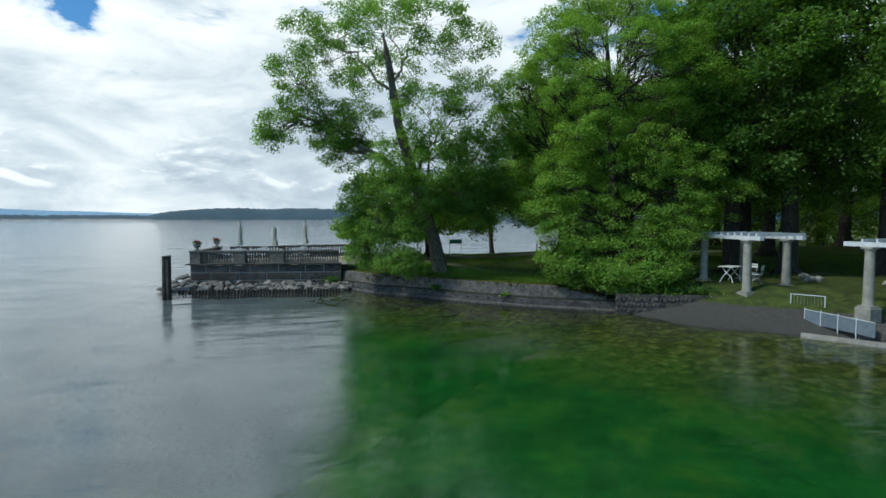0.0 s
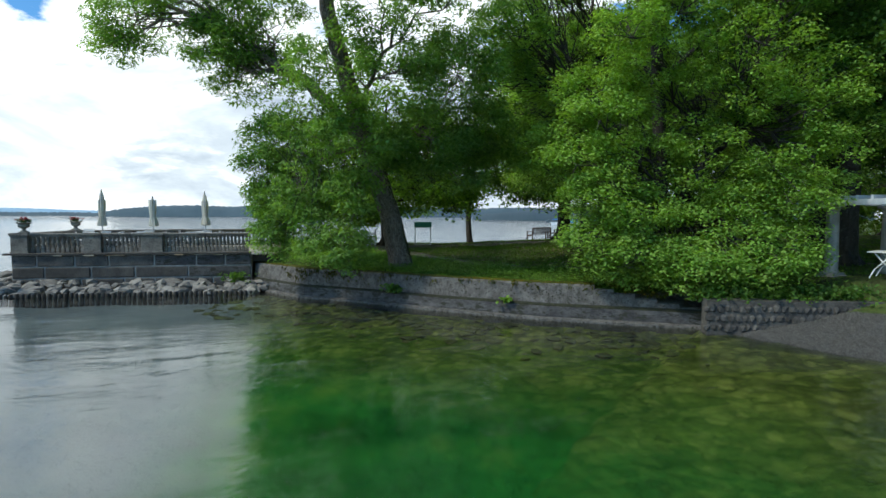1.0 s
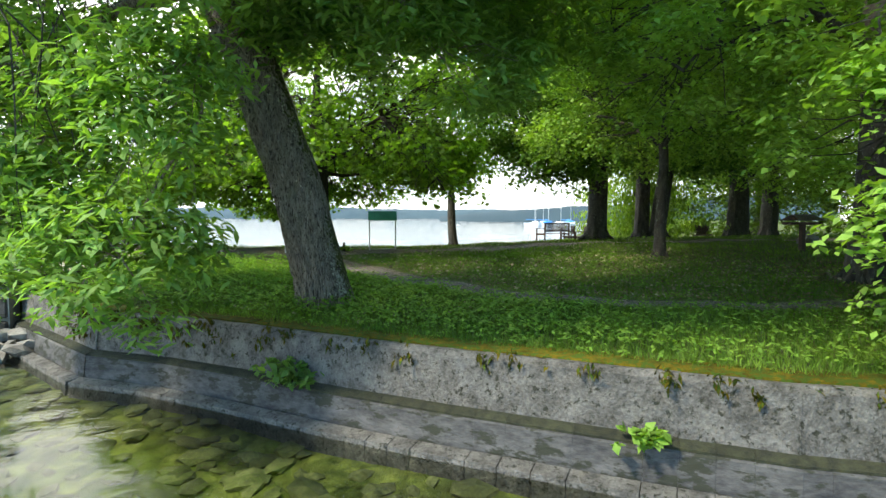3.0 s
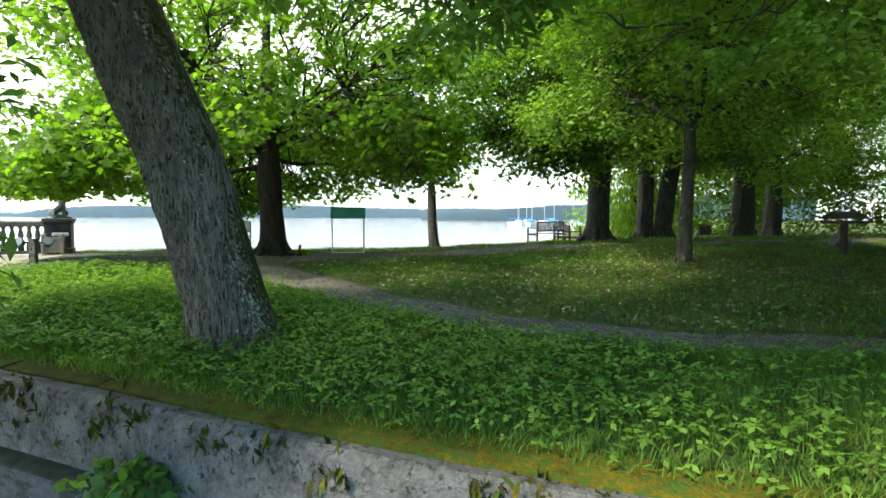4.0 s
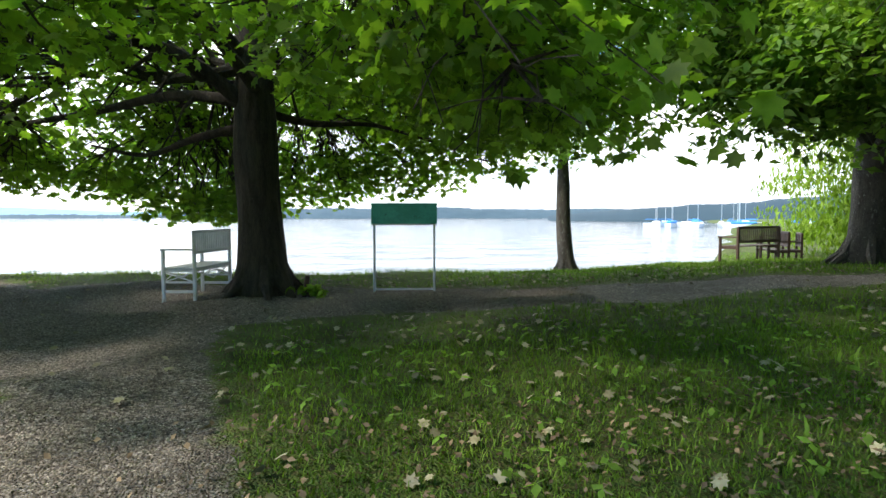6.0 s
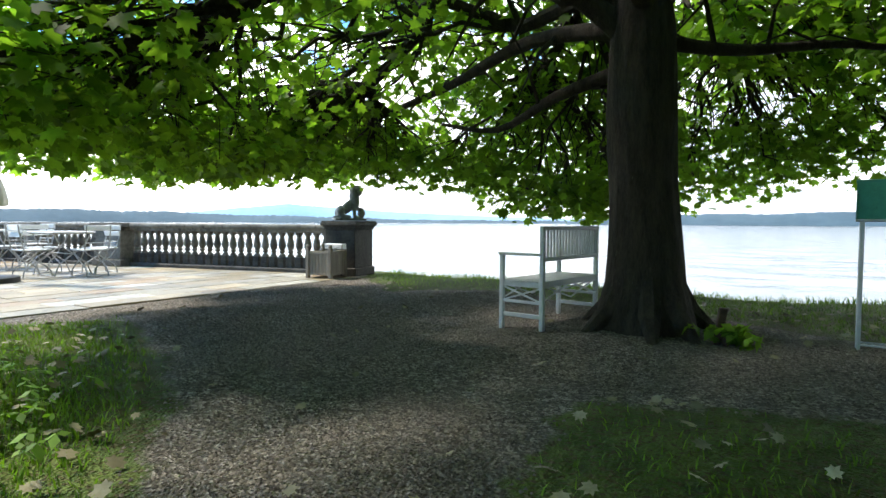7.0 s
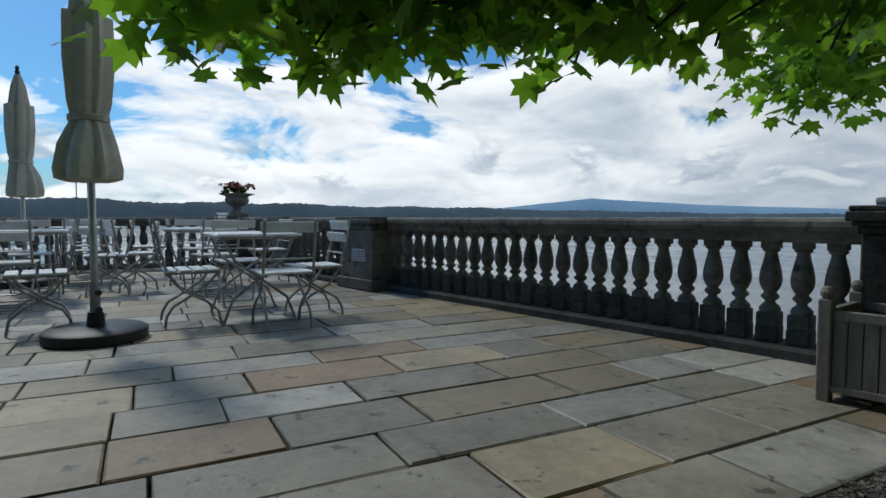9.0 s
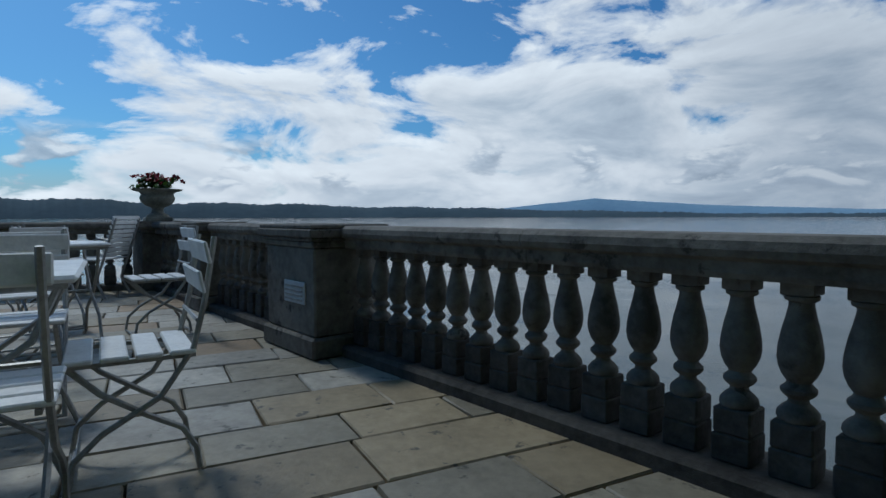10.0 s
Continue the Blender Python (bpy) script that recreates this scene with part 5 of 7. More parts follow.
    c = np.stack([rng.normal(size=500) * 1.6, rng.normal(size=500) * 1.6, rng.uniform(0.4, 5.5, 500)], -1)
    w = thing("willow_tree", "pale green weeping willow on the shore behind the benches", "tree", at=pose(32.1, 48.9, ground_at(32.1, 48.9)))
    part("trunk", Shape().tube([(0, 0, -0.1), (0.1, 0, 1.5), (0, 0.1, 4.5)], [0.35, 0.26, 0.12], 10), DARK_BARK, w, smooth=True)
    v, n, k = leaf_cloud(rng, c, 0.35, 26, 0.24, LEAFLET, 3.0, 0.0)
    part("crown", faces_mesh("crown", v, np.arange(n * k).reshape(n, k), BRIGHT_LEAF), None, w)
    # hedge along the far side of the lawn
    h = thing("hedge", "long clipped light green hedge beyond the lawn", "hedge")
    for (ax, ay), (bx, by) in zip([(40, 56), (56, 46), (60, 30)], [(56, 46), (60, 30), (58, 5)]):
        q = rng.random((520, 1))
        c = np.array([[ax, ay, 1.2]]) + q * np.array([[bx - ax, by - ay, 0]]) + np.stack([rng.normal(size=520) * 0.5, rng.normal(size=520) * 0.5, rng.uniform(0, 5.2, 520)], -1)
        v, n, k = leaf_cloud(rng, c, 0.5, 26, 0.28, OVAL, 0.2)
        part("foliage", faces_mesh("foliage", v, np.arange(n * k).reshape(n, k), BRIGHT_LEAF), None, h)


def smooth01(q):
    q = min(1.0, max(0.0, q))
    return q * q * (3 - 2 * q)


grow()

# ---- things on the terrace ----


def folding_chair(boards=2):
    worn = "folding garden chair with worn white slats on a grey iron frame" if boards == 2 else "folding garden chair with one rounded white backrest board"
    t = thing("folding_chair", worn, "chair", "folding chairs on the terrace")
    for x in (-0.19, 0.19):
        part("leg", Shape().tube([(x, -0.27, 0.86), (x, -0.23, 0.62), (x, -0.19, 0.46), (x, -0.08, 0.30), (x, 0.10, 0.20), (x, 0.185, 0.12), (x, 0.205, 0.012)], 0.011, 6), GREY_METAL, t, smooth=True)
        x2 = x * 0.88
        part("leg", Shape().tube([(x2, 0.20, 0.435), (x2, 0.10, 0.33), (x2, -0.04, 0.235), (x2, -0.15, 0.17), (x2, -0.195, 0.09), (x2, -0.205, 0.012)], 0.011, 6), GREY_METAL, t, smooth=True)
        part("seat_rail", Shape().box((x2 - 0.008, -0.20, 0.425), (x2 + 0.008, 0.21, 0.441)), GREY_METAL, t)
    for y, w in ((0.205, 0.19), (-0.205, 0.167)):
        part("foot_bar", Shape().tube([(-w, y, 0.02), (w, y, 0.02)], 0.008, 5), GREY_METAL, t)
    part("cross_bar", Shape().tube([(-0.19, -0.205, 0.56), (0.19, -0.205, 0.56)], 0.008, 5), GREY_METAL, t)
    for i in range(4):
        y = -0.155 + i * 0.106
        part("slat", Shape().box((-0.205, y - 0.043, 0.442), (0.205, y + 0.043, 0.460), 0.005), WHITE_WOOD, t, "worn white seat slat")
    for i in range(2 - boards, 2):
        m = pose(0, -0.235 - i * 0.022, 0.70 + i * 0.105, -12)
        part("back_slat", Shape().box((-0.215, 0.008, -0.042), (0.215, 0.022, 0.042), 0.005, m), WHITE_WOOD, t, "worn white backrest slat")
    return t


def folding_table():
    t = thing("folding_table", "folding garden table with thin pale top on crossed iron legs", "table", "folding tables on the terrace")
    part("tabletop", Shape().box((-0.34, -0.42, 0.715), (0.34, 0.42, 0.74), 0.012), WHITE_WOOD, t)
    part("rim", Shape().box((-0.31, -0.39, 0.695), (0.31, 0.39, 0.714)), GREY_METAL, t)
    for y in (-0.34, 0.34):
        for s in (-1, 1):
            part("leg", Shape().tube([(s * 0.28, y, 0.70), (s * 0.20, y, 0.52), (0.0, y + 0.012 * s, 0.37), (-s * 0.22, y, 0.20), (-s * 0.29, y, 0.012)], 0.012, 6), GREY_METAL, t, smooth=True)
    for x in (-0.29, 0.29):
        part("foot_bar", Shape().tube([(x, -0.34, 0.03), (x, 0.34, 0.03)], 0.009, 5), GREY_METAL, t)
    part("stretcher", Shape().tube([(0, -0.34, 0.37), (0, 0.34, 0.37)], 0.009, 5), GREY_METAL, t)
    return t


def slatted_armchair():
    t = thing("garden_armchair", "high-backed white slatted garden armchair in the terrace corner", "chair")
    for x in (-0.29, 0.29):
        part("leg", Shape().tube([(x, 0.26, 0.43), (x, 0.20, 0.2), (x, 0.28, 0.0)], 0.014, 6), GREY_METAL, t)
        part("leg", Shape().tube([(x, -0.40, 0.92), (x, -0.24, 0.42), (x, -0.16, 0.2), (x, -0.26, 0.0)], 0.014, 6), GREY_METAL, t)
        part("armrest", Shape().tube([(x, -0.28, 0.64), (x, 0.10, 0.66), (x, 0.26, 0.60), (x, 0.24, 0.44)], 0.012, 6), GREY_METAL, t)
    for i in range(7):
        part("slat", Shape().box((-0.32, -0.22 + i * 0.07, 0.435), (0.32, -0.165 + i * 0.07, 0.453), 0.004), WHITE_WOOD, t)
    for i in range(9):
        m = pose(0, -0.245 - i * 0.0185, 0.50 + i * 0.053, -19)
        part("back_slat", Shape().box((-0.32, 0.0, -0.022), (0.32, 0.014, 0.022), 0.004, m), WHITE_WOOD, t)
    return t


def umbrella(x, y, top, turn, seed, label):
    """A closed terrace parasol: pole in a round cast base, canvas gathered with a strap."""
    rng = random.Random(seed)
    t = thing("parasol", label, "parasol", "closed parasols", pose(x, y, FLOOR, 0, 0, turn))
    h = top - FLOOR
    part("base", Shape().lathe([(0.31, 0.0), (0.335, 0.012), (0.335, 0.075), (0.315, 0.09), (0.06, 0.10), (0.05, 0.20)], 28), BLACK, t, "round black cast base", smooth=True)
    pole = part("pole", Shape().tube([(0, 0, 0.08), (0, 0, h - 0.05)], 0.026, 12), STEEL, t, "grey metal pole", smooth=True)
    part("sleeve", Shape().tube([(0, 0, 0.09), (0, 0, 0.42)], 0.034, 12), GREY_METAL, pole)
    for z in (0.22, 0.34):
        part("knob", Shape().tube([(0.03, 0, z), (0.065, 0, z)], [0.018, 0.022], 8), BLACK, pole)
    low = 1.12
    prof = [(0.13, low), (0.185, low + 0.02), (0.19, low + 0.09), (0.16, low + 0.26), (0.115, low + 0.42), (0.11, low + 0.46), (0.13, low + 0.56), (0.15, low + 0.85), (0.145, low + 1.15), (0.11, h - 0.42), (0.075, h - 0.18), (0.03, h - 0.03)]
    prof = [p for p in prof if p[1] < h]
    ph = rng.random() * 6

    def folds(a, z):
        k = 1.0 if z < low + 0.4 else 0.75
        return 1 + k * (0.10 * math.sin(8 * a + ph + 1.3 * math.sin(2 * z)) + 0.09 * math.sin(5 * a + 2 * ph - 2.4 * z) + 0.05 * math.sin(13 * a - 3 * z) + (0.22 * math.cos(a + ph) if z < low + 0.4 else 0))
    part("canopy", Shape().lathe(prof, 48, wobble=folds), CANVAS, t, "gathered natural canvas", smooth=True)
    part("strap", Shape().lathe([(0.122, low + 0.42), (0.131, low + 0.425), (0.131, low + 0.465), (0.122, low + 0.47)], 20), CANVAS, t)
    part("finial", Shape().lathe([(0.02, h - 0.04), (0.03, h), (0.018, h + 0.03), (0.026, h + 0.055), (0.006, h + 0.08)], 10), BLACK, t)
    if x > 2:
        part("cord", Shape().tube([(-0.16, -0.03, low + 0.18), (-0.17, -0.03, low - 0.12)], 0.004, 4), BLACK, t)


def flower_urn(x, y, z, seed, label):
    t = thing("flower_urn", label, "urn", "urns with flowers", pose(x, y, z))
    part("plinth", Shape().box((-0.16, -0.16, 0), (0.16, 0.16, 0.05), 0.01), URN_STONE, t)
    part("bowl", Shape().lathe([(0.14, 0.05), (0.13, 0.08), (0.08, 0.105), (0.07, 0.15), (0.085, 0.18), (0.15, 0.205), (0.20, 0.25), (0.215, 0.30), (0.195, 0.345), (0.215, 0.375), (0.30, 0.40), (0.315, 0.415), (0.26, 0.42), (0.20, 0.38)], 24), URN_STONE, t, smooth=True)
    rng = np.random.default_rng(seed)
    c = np.stack([rng.normal(size=60) * 0.12, rng.normal(size=60) * 0.12, 0.42 + rng.random(60) * 0.13], -1)
    v, n, k = leaf_cloud(rng, c, 0.03, 6, 0.05, HEART, 0.2)
    part("foliage", faces_mesh("foliage", v, np.arange(n * k).reshape(n, k), GERANIUM), None, t)
    c = np.stack([rng.normal(size=34) * 0.13, rng.normal(size=34) * 0.13, 0.50 + rng.random(34) * 0.13], -1)
    v, n, k = leaf_cloud(rng, c, 0.022, 9, 0.040, HEART, 0.0)
    part("blossom", faces_mesh("blossom", v, np.arange(n * k).reshape(n, k), RED_FLOWER), None, t, "red geranium blossoms")


def metaball_statue(name, blobs, mat, label, at, category="statue", res=0.035):
    """One closed stone figure joined out of rounded masses."""
    b = bmesh.new()
    for x, y, z, rx, ry, rz, tilt in blobs:
        m = pose(x, y, z, tilt, 0, 0) @ Matrix.Diagonal((rx, ry, rz, 1))
        if rx < 0:
            bmesh.ops.create_cube(b, size=2.0, matrix=pose(x, y, z) @ Matrix.Diagonal((-rx, ry, rz, 1)))
        else:
            bmesh.ops.create_icosphere(b, subdivisions=3, radius=1.0, matrix=m)
    me = bpy.data.meshes.new(name)
    b.to_mesh(me)
    b.free()
    me.materials.append(mat)
    ob = new(name, me)
    mod = ob.modifiers.new("join", "REMESH")
    mod.mode, mod.voxel_size, mod.use_smooth_shade = "VOXEL", res, True
    mod2 = ob.modifiers.new("soften", "SMOOTH")
    mod2.iterations = 2
    ob.matrix_basis = at
    return tagged(ob, label, category)


def sitting_lion(at):
    """Sits facing +y, one forepaw on a ball."""
    blobs = [(0, -0.17, 0.16, 0.125, 0.09, 0.115, 0), (0.09, -0.19, 0.15, 0.05, 0.075, 0.10, 0), (-0.09, -0.19, 0.15, 0.05, 0.075, 0.10, 0), (0.11, -0.11, 0.075, 0.04, 0.13, 0.035, 0), (-0.11, -0.11, 0.075, 0.04, 0.13, 0.035, 0),
             (0, -0.02, 0.25, 0.095, 0.20, 0.095, 40), (0, 0.11, 0.33, 0.105, 0.095, 0.14, 0), (0, 0.10, 0.44, 0.115, 0.10, 0.13, 0), (0.02, 0.08, 0.535, 0.10, 0.075, 0.095, 0), (0.03, 0.165, 0.565, 0.08, 0.085, 0.085, 0),
             (0.095, 0.205, 0.535, 0.045, 0.045, 0.042, 0), (0.075, 0.19, 0.50, 0.04, 0.045, 0.05, 0), (0.06, 0.09, 0.18, 0.038, 0.04, 0.16, 0), (0.07, 0.13, 0.065, 0.04, 0.055, 0.028, 0),
             (-0.05, 0.19, 0.215, 0.036, 0.10, 0.038, -8), (-0.05, 0.255, 0.212, 0.042, 0.05, 0.025, 0), (-0.05, 0.255, 0.135, 0.078, 0.078, 0.078, 0), (-0.05, 0.25, 0.05, 0.055, 0.055, 0.05, 0), (0.07, -0.24, 0.07, 0.03, 0.10, 0.025, 0), (-0.16, 0.0, 0.022, 0.30, 0.30, 0.022, 0)]
    blobs[-1] = (0, 0.0, 0.022, -0.16, 0.31, 0.022, 0)
    return metaball_statue("lion_statue", blobs, STATUE_STONE, "seated grey stone lion with a paw on a ball", at, res=0.012)


def planter_box(x, y, turn):
    t = thing("planter_box", "square brown wooden planter box with corner posts", "planter", at=pose(x, y, FLOOR, 0, 0, turn))
    w, h = 0.215, 0.44
    for sx in (-1, 1):
        for sy in (-1, 1):
            post = part("corner_post", Shape().box((sx * w - 0.03, sy * w - 0.03, 0.0), (sx * w + 0.03, sy * w + 0.03, h + 0.05), 0.006), PLANTER_WOOD, t)
            part("knob", Shape().lathe([(0.02, 0), (0.03, 0.02), (0.032, 0.035), (0.02, 0.055), (0.004, 0.062)], 10, pose(sx * w, sy * w, h + 0.05)), PLANTER_WOOD, post)
    for k in range(4):
        m = pose(0, 0, 0, 0, 0, 90 * k)
        for i in range(6):
            x0 = -0.185 + i * 0.0617
            part("board", Shape().box((x0 + 0.002, -w - 0.012, 0.07), (x0 + 0.0597, -w + 0.012, h - 0.03), 0.003, m), PLANTER_WOOD, t)
        part("top_rail", Shape().box((-0.185, -w - 0.018, h - 0.045), (0.185, -w + 0.018, h), 0.004, m), PLANTER_WOOD, t)
        part("bottom_rail", Shape().box((-0.185, -w - 0.018, 0.05), (0.185, -w + 0.018, 0.085), 0.004, m), PLANTER_WOOD, t)
    part("soil", Shape().box((-w + 0.02, -w + 0.02, 0.30), (w - 0.02, w - 0.02, 0.34)), JOINT, t)
    plate = thing("floodlight", "pale grey louvred floodlight above the planter box", "lamp", at=pose(x + 0.10, y + 0.05, FLOOR + 0.42))
    part("body", Shape().box((-0.14, -0.05, 0.05), (0.22, 0.07, 0.14), 0.01), PALE_STEEL, plate)
    part("bracket", Shape().box((0.0, -0.02, -0.10), (0.05, 0.02, 0.06), 0.004), GREY_METAL, plate)
    for i in range(3):
        part("louvre", Shape().box((-0.12, -0.064, 0.062 + i * 0.026), (0.20, -0.052, 0.074 + i * 0.026), 0.002), GREY_METAL, plate)


def furnish_terrace():
    chair, table = folding_chair(), folding_table()
    chair.matrix_basis = pose(2.93, 40.94, FLOOR, 0, 0, 177)
    table.matrix_basis = pose(2.66, 40.47, FLOOR, 0, 0, 86)
    folding_chair(1).matrix_basis = pose(3.34, 40.52, FLOOR, 0, 0, 86)
    seats = [(2.74, 39.95, -3), (1.98, 40.55, -93)]
    tables = [(2.35, 38.15, 5), (0.35, 38.75, -4), (0.2, 40.6, 8), (-1.5, 39.4, 0)]
    for x, y, r in tables:
        copy_thing(table, pose(x, y, FLOOR, 0, 0, r))
        seats += [(x + 0.70, y - 0.05, r + 88), (x - 0.68, y + 0.06, r - 84), (x + 0.05, y + 0.78, r + 176), (x - 0.04, y - 0.80, r + 4)]
    for x, y, r in seats:
        copy_thing(chair, pose(x, y, FLOOR, 0, 0, r))
    slatted_armchair().matrix_basis = pose(-2.55, 41.08, FLOOR, 0, 0, 150)
    umbrella(3.01, 39.27, 4.17, 20, 1, "closed canvas parasol on a round black base between tables")
    umbrella(-1.2, 38.73, 4.17, 70, 2, "closed canvas parasol near the head of the terrace")
    umbrella(1.02, 37.56, 3.85, 130, 3, "lower closed canvas parasol beside the bay balustrade")
    flower_urn(-3.03, 41.834, RAIL + 0.01, 1, "stone urn with red geraniums on the lake corner pier")
    flower_urn(-3.60, 36.96, RAIL + 0.01, 2, "stone urn with red geraniums on the bay corner pier")
    sitting_lion(pose(6.78, 42.92, 2.435, 0, 0, -42) @ Matrix.Diagonal((0.95, 0.9, 0.96, 1)))
    planter_box(6.76, 42.30, 4)


# ---- things on the lawn and by the lake ----


def white_bench():
    """A narrow painted bench with crossed braces, along +y, its back on the +x side."""
    t = thing("painted_bench", "pale grey painted garden bench with slatted back under the maple", "bench", at=pose(11.27, 39.39, ground_at(11.2, 39.5), 0, 0, -14))
    ln, dp = 1.05, 0.41
    for y in (0.0, ln):
        part("leg", Shape().box((-dp - 0.02, y - 0.02, -0.02), (-dp + 0.02, y + 0.02, 0.66), 0.004), PALE_STEEL, t)
        part("leg", Shape().box((-0.02, y - 0.02, -0.02), (0.02, y + 0.02, 0.90), 0.004), PALE_STEEL, t)
        part("armrest", Shape().box((-dp - 0.03, y - 0.028, 0.645), (0.0, y + 0.028, 0.67), 0.004), PALE_STEEL, t)
        part("side_rail", Shape().box((-dp, y - 0.014, 0.37), (0, y + 0.014, 0.41), 0.003), PALE_STEEL, t)
        part("side_rail", Shape().box((-dp, y - 0.012, 0.10), (0, y + 0.012, 0.135), 0.003), PALE_STEEL, t)
        part("brace", Shape().tube([(-dp, y, 0.37), (0, y, 0.24)], 0.010, 4), PALE_STEEL, t)
        part("brace", Shape().tube([(-dp, y, 0.24), (0, y, 0.37)], 0.010, 4), PALE_STEEL, t)
        part("side_rail", Shape().box((-dp, y - 0.010, 0.225), (0, y + 0.010, 0.25), 0.003), PALE_STEEL, t)
    for x in (-dp, 0.0):
        part("seat_rail", Shape().box((x - 0.012, 0, 0.37), (x + 0.012, ln, 0.41), 0.003), PALE_STEEL, t)
        for s in (0, 1):
            part("brace", Shape().tube([(x, 0 if s else ln / 2, 0.39), (x, ln / 2 if s else ln, 0.25)], 0.008, 4), PALE_STEEL, t)
            part("brace", Shape().tube([(x, 0 if s else ln / 2, 0.25), (x, ln / 2 if s else ln, 0.39)], 0.008, 4), PALE_STEEL, t)
    for i in range(8):
        part("slat", Shape().box((-dp - 0.01 + i * 0.056, -0.02, 0.411), (-dp + 0.032 + i * 0.056, ln + 0.02, 0.427), 0.003), PALE_STEEL, t)
    for z in (0.60, 0.87):
        part("back_rail", Shape().box((-0.015, -0.02, z), (0.020, ln + 0.02, z + 0.035), 0.004), PALE_STEEL, t)
    for i in range(19):
        y = 0.03 + i * (ln - 0.06) / 18
        part("back_slat", Shape().box((-0.006, y - 0.015, 0.635), (0.008, y + 0.015, 0.87), 0.002), PALE_STEEL, t)


def notice_stand():
    z = ground_at(14.0, 39.83)
    t = thing("notice_stand", "green roofed notice stand on thin pale posts by the gravel", "sign", at=pose(14.02, 39.83, z, 0, 0, -8))
    for x in (-0.43, 0.43):
        for y in (-0.06, 0.06):
            part("post", Shape().box((x - 0.014, y - 0.014, -0.05), (x + 0.014, y + 0.014, 0.98), 0.004), PALE_STEEL, t, "pale grey post")
    for y in (-0.06, 0.06):
        part("foot_rail", Shape().box((-0.42, y - 0.007, 0.02), (0.42, y + 0.007, 0.034), 0.003), PALE_STEEL, t)
    for s in (1, -1):
        m = pose(0, 0, 1.25, 0, 0, 0 if s > 0 else 180) @ pose(0, 0, 0, 14)
        roof = part("roof", Shape().box((-0.46, -0.005, -0.29), (0.46, 0.012, 0.0), 0.004, m), GREEN_PAINT, t, "weathered green sloping panel")
        part("edge", Shape().box((-0.47, -0.014, -0.305), (0.47, 0.012, -0.291), 0.003, m), PALE_STEEL, roof)
        for x in (-0.47, 0.461):
            part("edge", Shape().box((x, -0.012, -0.29), (x + 0.010, 0.012, 0.0), 0.002, m), GREEN_PAINT, roof)
    part("ridge", Shape().tube([(-0.475, 0, 1.255), (0.475, 0, 1.255)], 0.014, 6), GREEN_PAINT, t)


def park_bench(x, y, turn, ln, label, mat=DARK_WOOD):
    t = thing("park_bench", label, "bench", "park benches", pose(x, y, ground_at(x, y) - 0.01, 0, 0, turn))
    for sx in (-ln / 2, ln / 2):
        part("leg", Shape().box((sx - 0.03, -0.03, 0), (sx + 0.03, 0.03, 0.90), 0.006), mat, t)
        part("leg", Shape().box((sx - 0.03, 0.45, 0), (sx + 0.03, 0.51, 0.64), 0.006), mat, t)
        part("armrest", Shape().box((sx - 0.035, 0.0, 0.63), (sx + 0.035, 0.54, 0.665), 0.008), mat, t)
        part("side_rail", Shape().box((sx - 0.02, 0.03, 0.34), (sx + 0.02, 0.45, 0.40), 0.004), mat, t)
    for z in (0.50, 0.86):
        part("back_rail", Shape().box((-ln / 2, -0.02, z), (ln / 2, 0.02, z + 0.06), 0.005), mat, t)
    k = int(ln / 0.085)
    for i in range(k):
        xx = -ln / 2 + 0.07 + i * (ln - 0.14) / (k - 1)
        part("back_slat", Shape().box((xx - 0.02, -0.012, 0.56), (xx + 0.02, 0.012, 0.86), 0.003), mat, t)
    for i in range(6):
        part("slat", Shape().box((-ln / 2, 0.02 + i * 0.082, 0.40), (ln / 2, 0.088 + i * 0.082, 0.422), 0.004), mat, t)


def mooring_post():
    t = thing("mooring_post", "dark weathered cluster of timber mooring piles in the lake", "mooring post", at=pose(-5.04, 35.1, 0))
    for i, (x, y) in enumerate(((-0.13, 0.02), (0.12, -0.06), (0.0, 0.16))):
        part("timber_post", Shape().lathe([(0.15, -2.6), (0.15, 2.12 + 0.02 * i), (0.13, 2.16 + 0.02 * i)], 12, pose(x, y, 0, 0, 1.2 - i, 0)), POST_WOOD, t)
    part("cap", Shape().lathe([(0.29, 2.17), (0.30, 2.20), (0.28, 2.23)], 14), GREY_METAL, t, "flat grey metal cap")


def pergola(columns, beams, label, rafters):
    t = thing("pergola", label, "pergola", "garden pergolas")
    for x, y, z, top in columns:
        c = part("column", Shape().lathe([(0.20, z + 0.36), (0.205, z + 0.40), (0.185, z + 0.45), (0.18, z + 1.2), (0.165, top - 0.28), (0.165, top - 0.22), (0.20, top - 0.17), (0.21, top - 0.14)], 14, pose(x, y, 0)), PALE_STONE, t, smooth=True)
        part("capital", Shape().box((x - 0.22, y - 0.22, top - 0.14), (x + 0.22, y + 0.22, top - 0.06), 0.015), PALE_STONE, c)
        part("foot", Shape().box((x - 0.30, y - 0.30, z - 0.25), (x + 0.30, y + 0.30, z + 0.30), 0.02).box((x - 0.25, y - 0.25, z + 0.30), (x + 0.25, y + 0.25, z + 0.37), 0.015), PALE_STONE, c)
    for (ax, ay), (bx, by), z in beams:
        part("beam", Shape().extrude([(-0.10, 0), (0.10, 0), (0.10, 0.17), (-0.10, 0.17)], (ax, ay, z), (bx, by, z)), PALE_STEEL, t)
    for (ax, ay), (bx, by), z, n, (ox, oy) in rafters:
        for i in range(n):
            s = (i + 0.5) / n
            x, y = ax + (bx - ax) * s, ay + (by - ay) * s
            part("rafter", Shape().extrude([(-0.04, 0), (0.04, 0), (0.04, 0.11), (-0.04, 0.11)], (x, y, z), (x + ox, y + oy, z)), PALE_STEEL, t)


